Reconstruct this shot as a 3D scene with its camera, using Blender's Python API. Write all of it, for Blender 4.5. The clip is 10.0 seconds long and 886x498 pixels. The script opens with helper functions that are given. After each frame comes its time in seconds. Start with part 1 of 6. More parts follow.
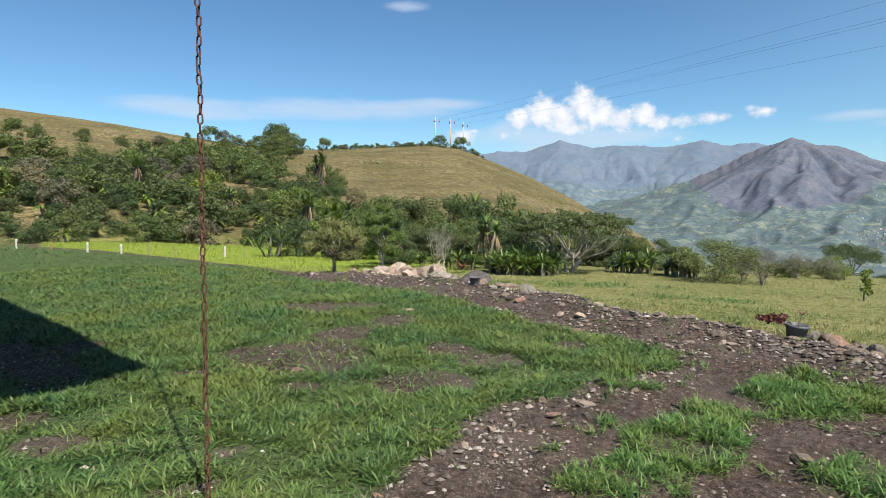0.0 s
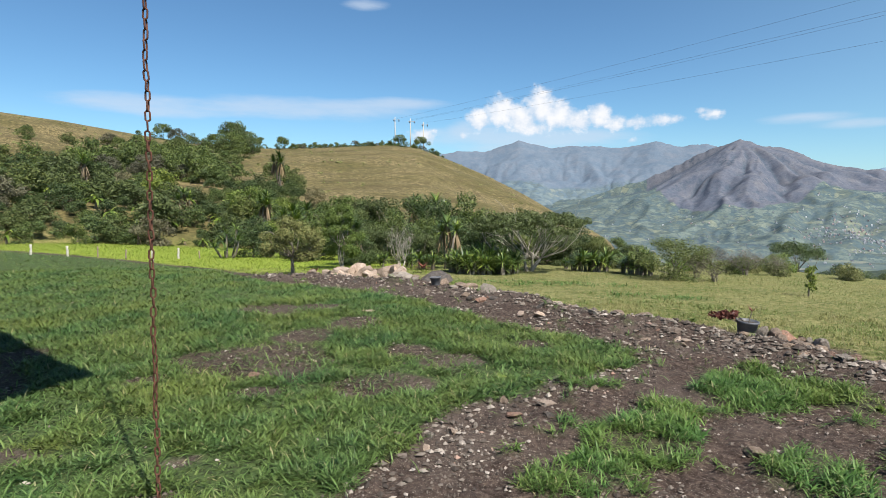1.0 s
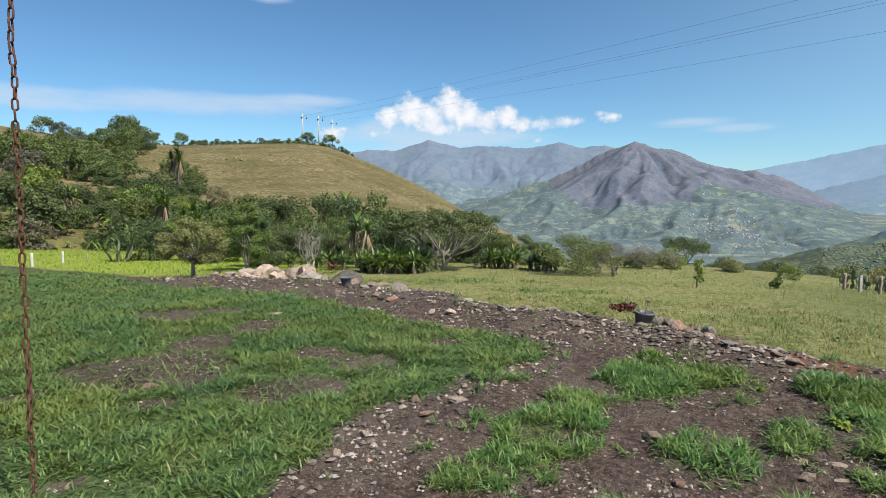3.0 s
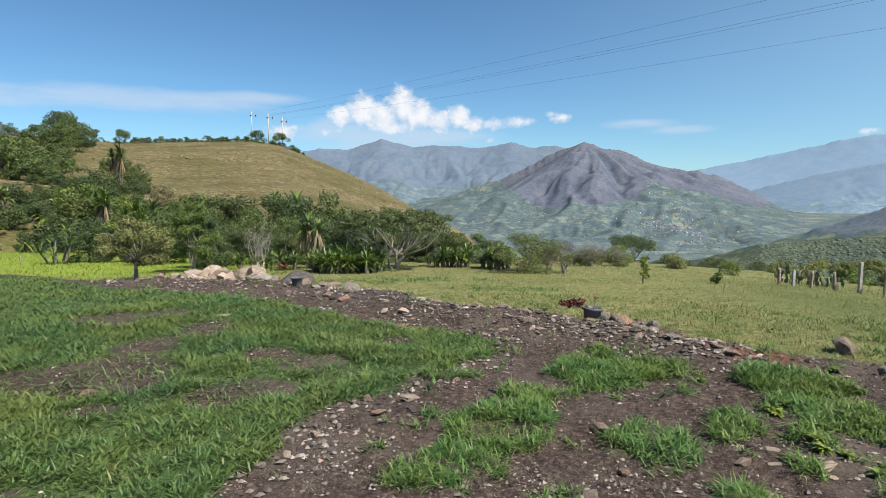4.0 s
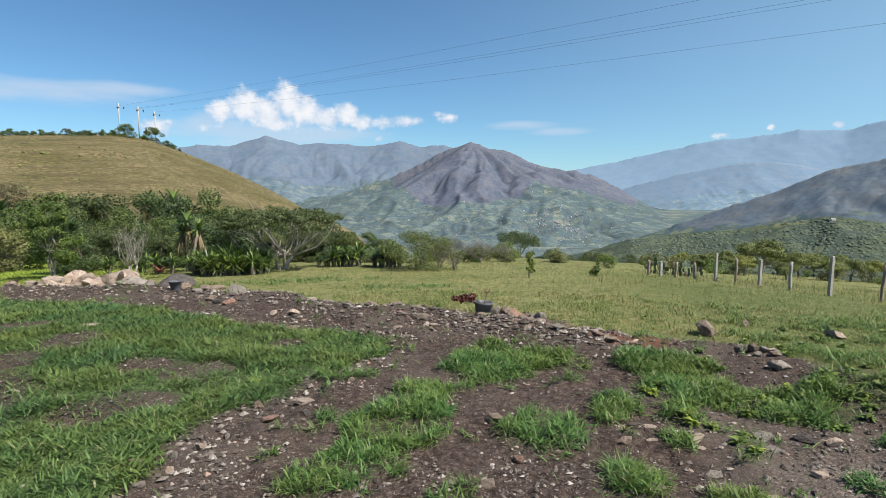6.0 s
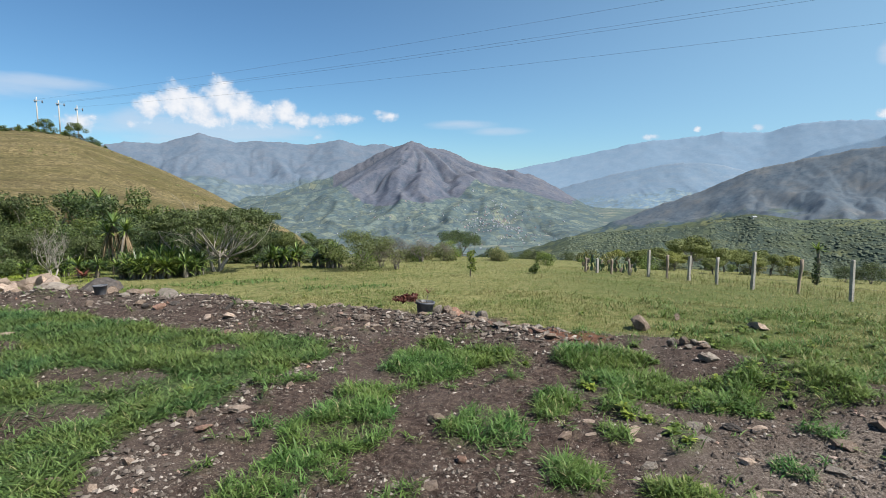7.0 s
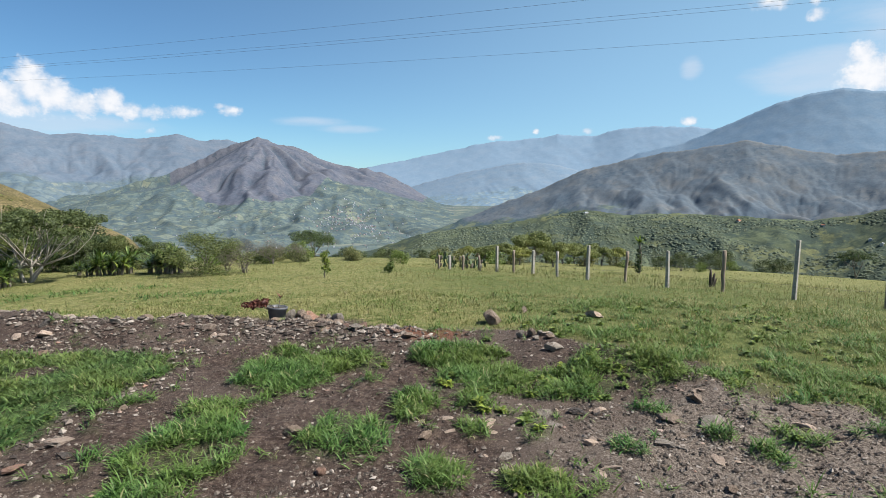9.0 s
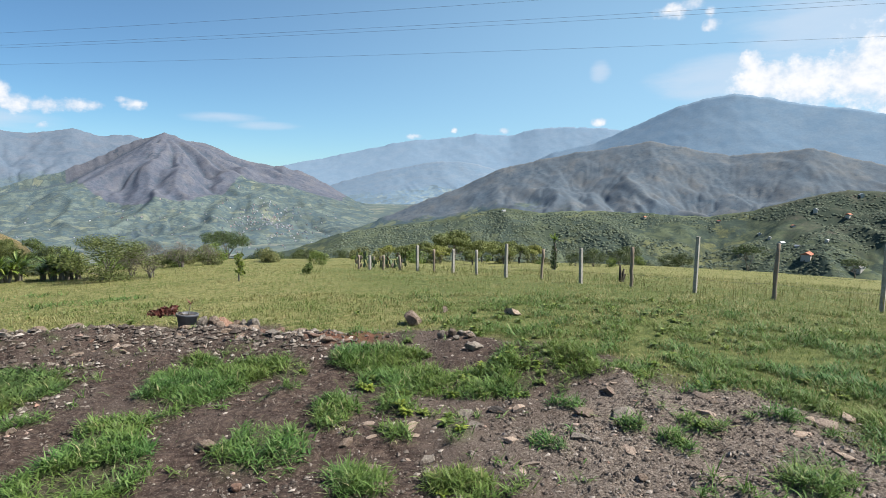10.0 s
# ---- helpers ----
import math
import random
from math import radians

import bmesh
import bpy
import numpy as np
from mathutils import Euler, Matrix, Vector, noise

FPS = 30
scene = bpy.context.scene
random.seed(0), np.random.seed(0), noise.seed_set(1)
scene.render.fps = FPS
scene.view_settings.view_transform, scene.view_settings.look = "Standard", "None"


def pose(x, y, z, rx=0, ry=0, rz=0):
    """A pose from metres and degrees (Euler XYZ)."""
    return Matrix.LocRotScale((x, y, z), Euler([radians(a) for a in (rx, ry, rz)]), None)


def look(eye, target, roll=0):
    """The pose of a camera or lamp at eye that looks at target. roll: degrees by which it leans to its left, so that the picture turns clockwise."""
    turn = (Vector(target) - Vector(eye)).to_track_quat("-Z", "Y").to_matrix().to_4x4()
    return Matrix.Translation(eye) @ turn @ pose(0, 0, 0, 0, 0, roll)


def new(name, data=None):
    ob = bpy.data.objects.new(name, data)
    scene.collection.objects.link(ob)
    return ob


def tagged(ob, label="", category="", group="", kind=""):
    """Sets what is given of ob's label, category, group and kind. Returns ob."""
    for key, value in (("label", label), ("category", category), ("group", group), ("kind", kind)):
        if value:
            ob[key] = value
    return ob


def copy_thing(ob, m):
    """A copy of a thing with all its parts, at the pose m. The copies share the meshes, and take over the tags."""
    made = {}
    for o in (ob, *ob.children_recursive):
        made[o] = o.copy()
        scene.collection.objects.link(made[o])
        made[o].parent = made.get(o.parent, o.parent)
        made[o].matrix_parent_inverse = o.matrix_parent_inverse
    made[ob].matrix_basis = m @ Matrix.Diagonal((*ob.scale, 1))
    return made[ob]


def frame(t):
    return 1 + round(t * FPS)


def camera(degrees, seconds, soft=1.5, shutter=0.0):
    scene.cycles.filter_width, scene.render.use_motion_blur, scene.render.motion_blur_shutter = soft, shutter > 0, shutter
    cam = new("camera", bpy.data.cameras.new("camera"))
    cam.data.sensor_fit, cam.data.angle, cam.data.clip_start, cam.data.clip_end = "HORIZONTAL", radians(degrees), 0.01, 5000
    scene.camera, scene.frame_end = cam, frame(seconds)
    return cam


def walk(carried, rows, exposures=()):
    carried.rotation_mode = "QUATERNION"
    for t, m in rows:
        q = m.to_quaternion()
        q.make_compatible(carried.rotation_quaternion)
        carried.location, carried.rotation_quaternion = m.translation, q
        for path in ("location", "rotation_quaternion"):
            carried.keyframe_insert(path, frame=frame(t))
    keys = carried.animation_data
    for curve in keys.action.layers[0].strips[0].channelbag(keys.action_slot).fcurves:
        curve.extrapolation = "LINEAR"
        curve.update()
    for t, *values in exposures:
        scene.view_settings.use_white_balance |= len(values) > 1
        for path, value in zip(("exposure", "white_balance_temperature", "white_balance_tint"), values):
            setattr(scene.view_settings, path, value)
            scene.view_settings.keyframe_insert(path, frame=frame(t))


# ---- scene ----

# ---- camera ----
EXPO = 0.8
cam = camera(73.92, 10.0, 0.6)
walk(cam, [
    (0, pose(0.018, -0.145, 2.173, 84.61, 0, 30.30)),
    (0.5, pose(0.013, -0.114, 2.183, 84.60, 0, 28.34)),
    (1, pose(-0.002, -0.098, 2.178, 84.58, 0, 26.46)),
    (1.5, pose(-0.014, -0.079, 2.170, 84.58, 0, 24.42)),
    (2, pose(-0.012, -0.053, 2.170, 84.55, 0, 22.34)),
    (2.5, pose(-0.016, -0.038, 2.171, 84.51, 0, 20.09)),
    (4, pose(0.025, -0.044, 2.156, 84.42, 0, 13.32)),
    (4.5, pose(0.013, -0.049, 2.152, 84.37, 0, 10.87)),
    (5, pose(-0.002, -0.046, 2.148, 84.36, 0, 8.09)),
    (6.5, pose(-0.012, 0.014, 2.130, 84.27, 0, -0.11)),
    (7, pose(-0.000, 0.042, 2.135, 84.21, 0, -3.03)),
    (7.5, pose(-0.008, 0.058, 2.135, 84.19, 0, -6.17)),
    (8, pose(-0.019, 0.064, 2.142, 84.12, 0, -9.70)),
    (8.5, pose(-0.013, 0.080, 2.148, 84.06, 0, -13.28)),
    (9, pose(0.001, 0.127, 2.159, 84.04, 0, -17.24)),
    (9.5, pose(0.006, 0.131, 2.170, 83.97, 0, -21.04)),
    (10, pose(0.024, 0.155, 2.194, 83.89, 0, -25.00)),
], exposures=[(0, EXPO + 0.01, 6600, 11), (2, EXPO - 0.02, 6580, 11), (5, EXPO - 0.09, 6500, 11), (7.5, EXPO - 0.11, 6500, 11), (9, EXPO - 0.04, 6560, 11), (10, EXPO + 0.03, 6600, 11)])

# ---- world and sun ----
SUN_AZ, SUN_EL = 117.0, 51.7          # clockwise from +y, degrees
sun_to = Vector((math.sin(radians(SUN_AZ)) * math.cos(radians(SUN_EL)), math.cos(radians(SUN_AZ)) * math.cos(radians(SUN_EL)), math.sin(radians(SUN_EL))))
sun = new("sun", bpy.data.lights.new("sun", "SUN"))
sun.data.energy, sun.data.angle, sun.data.color = 5.0, radians(0.53), (1.0, 0.95, 0.87)
sun.matrix_world = look((0, 0, 50), Vector((0, 0, 50)) - sun_to)

world = bpy.data.worlds.new("sky")
scene.world = world
world.use_nodes = True
wn, wl = world.node_tree.nodes, world.node_tree.links
sky = wn.new("ShaderNodeTexSky")
sky.sky_type, sky.sun_disc = "NISHITA", False
sky.sun_elevation, sky.sun_rotation = radians(SUN_EL), radians(SUN_AZ)
sky.altitude, sky.air_density, sky.dust_density, sky.ozone_density = 1600, 1.0, 0.6, 3.0
bg = wn["Background"]
bg.inputs["Strength"].default_value = 0.07
clear = wn.new("ShaderNodeMix")          # the clean highland air: a little less red than the model's
clear.data_type, clear.blend_type = "RGBA", "MULTIPLY"
clear.inputs[0].default_value, clear.inputs[7].default_value = 1.0, (0.72, 1.01, 1.10, 1)
wl.new(sky.outputs[0], clear.inputs[6])
wl.new(clear.outputs[2], bg.inputs["Color"])

# ---- clouds of the sky: azimuth, elevation, half width, half height in degrees ----
CUMULUS = [(-23.0, 6.9, 1.5, 1.3), (-20.9, 7.6, 1.9, 1.9), (-18.9, 7.0, 1.9, 1.8), (-17.2, 8.0, 2.0, 2.1), (-15.6, 7.2, 1.9, 1.9), (-13.7, 6.7, 1.8, 1.3), (-11.8, 7.1, 1.4, 1.5), (-10.4, 6.4, 1.5, 1.0), (-8.6, 6.4, 1.9, 0.7),
           (-6.5, 6.55, 1.7, 0.65), (-5.2, 6.6, 1.2, 0.45), (-18.2, 6.1, 3.6, 0.9), (-2.3, 6.85, 1.15, 0.6), (-3.1, 7.2, 0.7, 0.35), (-28.3, 5.4, 1.7, 1.0), (-24.7, 5.5, 0.8, 0.7), (-8.9, 4.8, 0.6, 0.4),
           (53.0, 8.6, 3.2, 2.3), (56.0, 8.4, 3.6, 2.6), (52.0, 10.2, 1.4, 1.2), (59.5, 8.6, 4.0, 2.6), (62, 9, 5.5, 4.5), (70, 9, 8, 7), (45.6, 14.9, 1.8, 0.8), (47.2, 15.4, 1.2, 0.7),
           (48.8, 13.5, 0.9, 0.65), (48.7, 14.6, 0.6, 0.5), (39.6, 5.9, 0.9, 0.5), (30.9, 5.2, 0.6, 0.45), (26.1, 5.3, 0.35, 0.3), (22.3, 4.7, 0.9, 0.32), (35.2, 5.1, 0.9, 0.2)]
CIRRUS = [(-40.0, 7.8, 11.0, 1.1), (-52.1, 7.5, 8, 1.0), (5.0, 6.1, 3.5, 0.45), (8.6, 5.5, 3.2, 0.45), (-24.6, 5.7, 1.9, 1.3), (58, 12.4, 8, 3.2), (50, 9, 6, 2.2), (-33.7, 17.0, 2.2, 0.5), (-18.6, 5.2, 11, 1.5), (-30.7, 8.4, 5, 0.6), (39.6, 10.4, 1.0, 1.0)]


def build_clouds():
    def calc(op, a, b=None, c=None):
        x = wn.new("ShaderNodeMath")
        x.operation = op
        for sock, v in zip(x.inputs, (a, b, c)):
            if hasattr(v, "is_linked"):
                wl.new(v, sock)
            elif v is not None:
                sock.default_value = v
        return x.outputs[0]

    co = wn.new("ShaderNodeTexCoord").outputs["Generated"]
    sep = wn.new("ShaderNodeSeparateXYZ")
    wl.new(co, sep.inputs[0])
    az = calc("MULTIPLY", calc("ARCTAN2", sep.outputs[0], sep.outputs[1]), 57.2958)
    el = calc("MULTIPLY", calc("ARCSINE", sep.outputs[2]), 57.2958)

    def noise(scale, detail, stretch):
        mp = wn.new("ShaderNodeMapping")
        mp.inputs["Scale"].default_value = stretch
        wl.new(co, mp.inputs["Vector"])
        t = wn.new("ShaderNodeTexNoise")
        t.inputs["Scale"].default_value, t.inputs["Detail"].default_value, t.inputs["Roughness"].default_value = scale, detail, 0.6
        wl.new(mp.outputs[0], t.inputs["Vector"])
        return t.outputs["Fac"]

    def field(lobes):
        best = None
        for a, e, w, h in lobes:
            u = calc("DIVIDE", calc("SUBTRACT", az, a), w)
            v = calc("DIVIDE", calc("SUBTRACT", el, e), h)
            d = calc("SUBTRACT", 1.0, calc("ADD", calc("MULTIPLY", u, u), calc("MULTIPLY", v, v)))
            d = calc("MULTIPLY", d, min(1.0, 0.55 + 0.3 * h))      # small clouds are thin
            best = d if best is None else calc("SMOOTH_MAX", best, d, 0.25)
        return best

    def edge(x, a, b):
        r = wn.new("ShaderNodeMapRange")
        r.interpolation_type = "SMOOTHSTEP"
        r.inputs["From Min"].default_value, r.inputs["From Max"].default_value = a, b
        wl.new(x, r.inputs["Value"])
        return r.outputs[0]

    n1 = calc("SUBTRACT", noise(42, 10, (1, 1, 1.25)), 0.5)
    n2 = calc("SUBTRACT", noise(85, 6, (1, 1, 1.2)), 0.5)
    lump = field(CUMULUS)
    ragged = calc("SUBTRACT", 1.0, calc("MULTIPLY", edge(lump, 0.1, 0.9), 0.6))
    frill = calc("ADD", calc("MULTIPLY", n1, 2.0), calc("MULTIPLY", n2, 1.2))
    puff = calc("MULTIPLY_ADD", frill, ragged, lump)
    thick = edge(puff, 0.0, 0.9)
    veil = calc("ADD", field(CIRRUS), calc("MULTIPLY", calc("SUBTRACT", noise(9, 7, (1, 1, 5)), 0.5), 1.8))
    thin = calc("MULTIPLY", edge(veil, -0.25, 1.1), 0.62)
    # thin haze, thickest low over the valley and towards the sun
    haze = calc("MULTIPLY", calc("MULTIPLY", edge(az, -20.0, 65.0), edge(el, 60.0, 0.0)), 0.62)
    haze = calc("MAXIMUM", haze, calc("MULTIPLY", edge(el, 9.0, 0.0), 0.30))
    tone = wn.new("ShaderNodeMix")
    tone.data_type = "RGBA"
    wl.new(edge(calc("ADD", puff, calc("MULTIPLY", n1, 1.5)), 0.1, 1.25), tone.inputs[0])
    tone.inputs[6].default_value, tone.inputs[7].default_value = (.62, .73, .87, 1), (.97, .98, 1.0, 1)
    white = wn.new("ShaderNodeBackground")
    white.inputs["Strength"].default_value = 0.6
    wl.new(tone.outputs[2], white.inputs["Color"])
    pale = wn.new("ShaderNodeBackground")
    pale.inputs["Color"].default_value, pale.inputs["Strength"].default_value = (.50, .80, 1.0, 1), 0.56
    air = wn.new("ShaderNodeMixShader")
    wl.new(haze, air.inputs[0])
    wl.new(bg.outputs[0], air.inputs[1])
    wl.new(pale.outputs[0], air.inputs[2])
    mix = wn.new("ShaderNodeMixShader")
    wl.new(calc("MAXIMUM", calc("MULTIPLY", thick, 0.95), thin), mix.inputs[0])
    wl.new(air.outputs[0], mix.inputs[1])
    wl.new(white.outputs[0], mix.inputs[2])
    wl.new(mix.outputs[0], wn["World Output"].inputs["Surface"])


build_clouds()

# ---- terrain ----
TABLES = [np.random.RandomState(s).rand(256, 256) for s in range(12)]


def vnoise(x, y, s=0):
    """Smooth value noise in 0..1 of arrays x, y."""
    x, y = np.asarray(x, float), np.asarray(y, float)
    xi, yi = np.floor(x).astype(int), np.floor(y).astype(int)
    fx, fy = x - xi, y - yi
    fx, fy = fx * fx * (3 - 2 * fx), fy * fy * (3 - 2 * fy)
    t = TABLES[s % 12]
    a, b = t[xi & 255, yi & 255], t[(xi + 1) & 255, yi & 255]
    c, d = t[xi & 255, (yi + 1) & 255], t[(xi + 1) & 255, (yi + 1) & 255]
    return (a * (1 - fx) + b * fx) * (1 - fy) + (c * (1 - fx) + d * fx) * fy


def fbm(x, y, s=0, octaves=4, ridged=False):
    total, amp, norm = 0.0, 1.0, 0.0
    for k in range(octaves):
        n = vnoise(x * 2 ** k + 17.3 * k, y * 2 ** k - 9.1 * k, s + k)
        if ridged:
            n = 1 - np.abs(2 * n - 1)
        total, norm, amp = total + amp * n, norm + amp, amp * 0.5
    return total / norm


def smooth(a, b, x):
    t = np.clip((np.asarray(x, float) - a) / (b - a), 0, 1)
    return t * t * (3 - 2 * t)


# crest of the grassy hill: azimuth, elevation seen from the lawn, at 230 m
HILL_AZ = np.array([-180, -110, -75, -66.7, -59.2, -52.6, -48.3, -43, -38, -31.6, -29, -26.7, -22.3, -18.6, -15.4, -11.9, -8.4, -3, 3])
HILL_EL = np.array([5.0, 6.5, 6.9, 6.55, 5.84, 4.85, 4.33, 4.1, 4.3, 4.65, 4.4, 3.55, 1.7, -0.15, -2.0, -3.7, -5.8, -10, -16])


def terrain(x, y):
    """Height of the land: the lawn's terrace, its rim, the hill behind it and the valley floor."""
    x, y = np.asarray(x, float), np.asarray(y, float)
    r = np.hypot(x, y) + 1e-9
    az = np.degrees(np.arctan2(x, y))
    slope = 0.035 + 0.03 * smooth(-64, -40, az) + 0.035 * smooth(0, 35, az) * smooth(140, 80, az)
    lawn = -slope * (np.sqrt((np.maximum(r, 10.0) - 10.0) ** 2 + 4.0) - 2.0)
    # valley side: from the rim down to the valley floor and up to the foot of the ranges
    rim = 25 + 8 * smooth(8, 30, az) + 4 * fbm(az * 0.12 + 3, az * 0 + 2.0, 1, 2)
    fall = np.where(r > rim, 0.34 * (np.sqrt((np.maximum(r, rim) - rim) ** 2 + 36) - 6), 0)
    open_side = lawn - fall
    floor = -150 + 60 * smooth(1500, 2700, r) + 10 * (fbm(x / 240, y / 240, 3, 4) - 0.5)
    open_side = np.maximum(open_side, floor)
    # hill side
    foot = 52.0
    crest = 2.16 + 230 * np.tan(np.radians(np.interp(az, HILL_AZ, HILL_EL)))
    base = -slope * (foot - 10 - 2)
    u = np.clip((r - foot) / (230 - foot), 0, 1)
    rise = base + (crest - base) * (0.25 * u + 0.75 * u ** 0.8) + 2.2 * (fbm(x / 26, y / 26, 5, 4) - 0.5) * np.sin(np.pi * np.minimum(u, 1)) * 2
    back = crest - 0.45 * (r - 230) + 3 * (fbm(x / 40, y / 40, 6, 3) - 0.5)
    hill_side = np.where(r < foot, lawn, np.where(r < 230, rise, np.maximum(back, floor)))
    w = smooth(-2, -11, az) * smooth(-175, -150, az)
    return open_side * (1 - w) + hill_side * w


def polar(az, r):
    """A place on the land by azimuth (degrees clockwise from +y) and distance."""
    x, y = r * math.sin(radians(az)), r * math.cos(radians(az))
    return x, y, float(terrain(x, y))

# ---- plan of the ground cover near the camera (metres) ----
LAWN_EDGE = [(-11.7, 12.6), (-8.25, 11.7), (-6.0, 10.6), (-3.4, 9.0), (-2.06, 8.8), (-1.25, 8.25), (-1.1, 7.6), (-1.8, 6.7),
             (-1.95, 5.8), (-2.4, 5.36), (-2.55, 4.6), (-2.45, 4.1), (-2.6, 3.5), (-2.5, 3.0)]
FIELD_EDGE = [(-13.1, 14.1), (-11.4, 14.4), (-8.5, 13.6), (-6.4, 13.0), (-4.55, 12.0), (-2.8, 11.0), (-1.5, 10.3), (-0.4, 10.2),
              (0.15, 9.8), (1.15, 9.43), (1.7, 8.8), (2.4, 8.46), (3.2, 8.3), (3.8, 7.96), (4.4, 6.9), (5.0, 5.8), (4.95, 4.7),
              (5.5, 4.2), (5.4, 3.2), (5.35, 2.85)]
# tufted patches on the soil and bare patches in the lawn: x, y, half width across the view, half depth
CLUMPS = [(0.10, 6.95, .50, .61), (-.53, 6.03, .32, .37), (-.62, 5.11, .44, .54), (-.97, 4.24, .49, .38), (.61, 5.04, .37, .54),
          (.19, 7.77, .23, .28), (1.09, 7.16, .49, .33), (2.31, 6.92, .63, .43), (2.46, 6.02, .67, .65), (3.09, 5.75, .59, .51),
          (4.08, 5.81, .72, .51), (2.27, 4.69, .12, .27), (1.20, 4.21, .30, .32), (1.80, 3.87, .24, .17), (1.43, 5.65, .22, .21),
          (3.77, 4.09, .18, .19), (3.87, 3.66, .20, .23), (4.39, 2.84, .30, .41), (4.28, 3.79, .30, .20), (5.22, 3.70, .21, .19),
          (5.11, 5.27, .74, .31)]
BARE = [(-5.47, 5.48, .96, 1.0), (-5.88, 6.90, .48, .49), (-3.56, 5.41, .49, .40), (-7.81, 8.36, .77, .72), (-3.22, 6.64, .44, .36),
        (-8.39, 3.52, .85, 1.37), (-5.30, 2.38, .33, .32), (-6.30, 2.53, .33, .31), (-4.0, 3.08, .19, .14), (-7.23, 9.04, .68, .54),
        (-5.67, 7.98, .43, .54), (-6.06, 4.29, .27, .20), (-3.73, 2.41, .37, .10), (-4.64, 4.53, .38, .24), (-4.0, 6.83, .39, .29),
        (-2.60, 8.0, .33, .24)]
LAWN = LAWN_EDGE + [(-2.4, -8), (-70, -8), (-70, 32), (-40, 18.0), (-24, 16.4), (-17.3, 15.3)]
FIELD = FIELD_EDGE + [(5.6, -8), (90, -8), (90, 90), (-70, 90), (-70, 34), (-40, 18.6), (-24, 16.8), (-17.3, 15.7)]


def inside(poly, x, y):
    """Signed distance to a closed outline, positive inside."""
    d, odd = np.full(x.shape, 1e9), np.zeros(x.shape, bool)
    for (ax, ay), (bx, by) in zip(poly, poly[1:] + poly[:1]):
        ex, ey = bx - ax, by - ay
        t = np.clip(((x - ax) * ex + (y - ay) * ey) / (ex * ex + ey * ey), 0, 1)
        d = np.minimum(d, np.hypot(x - ax - t * ex, y - ay - t * ey))
        if ey:
            odd ^= ((ay > y) != (by > y)) & (x < ex * (y - ay) / ey + ax)
    return np.where(odd, d, -d)


def blobs(spec, x, y):
    """1 at the heart of the nearest patch, 0 at its edge, negative outside."""
    best = np.full(x.shape, -9.0)
    for cx, cy, a, b in spec:
        n = math.hypot(cx, cy)
        sx, sy = cx / n, cy / n
        u, v = ((x - cx) * sy - (y - cy) * sx) / a, ((x - cx) * sx + (y - cy) * sy) / b
        best = np.maximum(best, 1 - np.hypot(u, v))
    return best


def cover(x, y):
    """Grass cover (0 bare soil .. 1 closed) of the lawn, of the tufts and of the field, each an array."""
    x, y = np.asarray(x, float), np.asarray(y, float)
    warp = (fbm(x * 1.4, y * 1.4, 2, 3) - 0.5) * 0.9
    fine = fbm(x * 3.1, y * 3.1, 4, 3) - 0.5
    dl, df = inside(LAWN, x, y), inside(FIELD, x, y)
    lawn = smooth(-0.12, 0.18, dl + 0.35 * warp)
    lawn = lawn * (1 - 0.95 * smooth(-0.22, 0.25, blobs(BARE, x, y) + 1.3 * warp + 0.5 * fine)) * smooth(-0.42, 0.05, fbm(x * 0.9, y * 0.9, 7, 3) - 0.52 + 0.35 + 0.8 * fine)
    tuft = smooth(-0.15, 0.45, blobs(CLUMPS, x, y) + 0.10 + 1.3 * warp + 1.1 * fine)
    tiny = fbm(x * 6.5, y * 6.5, 9, 3) - 0.5
    tuft = np.maximum(tuft * smooth(-0.42, -0.06, tiny + 0.3 * fine), 0.75 * smooth(0.13, 0.24, warp * 0.4 + fine * 0.5 + tiny * 0.6) * (dl < 0) * (df < 0))
    field = smooth(-0.15, 0.5, df + 0.8 * warp)
    return lawn, tuft * (1 - field), field


def relief(x, y):
    """Small forms on top of the terrain: the stony berm, clods and furrows."""
    x, y = np.asarray(x, float), np.asarray(y, float)
    r = np.hypot(x, y)
    near = smooth(26, 16, r) * smooth(-1.5, 0.5, y)
    lawn, tuft, field = cover(x, y)
    dl, df = -inside(LAWN, x, y), -inside(FIELD, x, y)
    soil = (1 - lawn) * (1 - field)
    berm = smooth(0.05, 0.7, df) * smooth(-0.1, 0.5, dl) * smooth(1.9, 0.5, df) * smooth(5, 7.5, r)
    rough = fbm(x * 2.2, y * 2.2, 8, 5) - 0.5
    fine = fbm(x * 8, y * 8, 3, 2) - 0.5
    return near * (0.17 * berm * (0.5 + 1.3 * fbm(x * 0.8, y * 0.8, 9, 3)) + soil * (0.10 * rough + 0.055 * fine * smooth(24, 14, r))
                   + 0.05 * rough * (1 - soil) + 0.03 * tuft)


def ground(x, y):
    return terrain(x, y) + relief(x, y)


def on_ground(x, y):
    a, b = np.array([x]), np.array([y])
    return float(ground(a, b)[0])

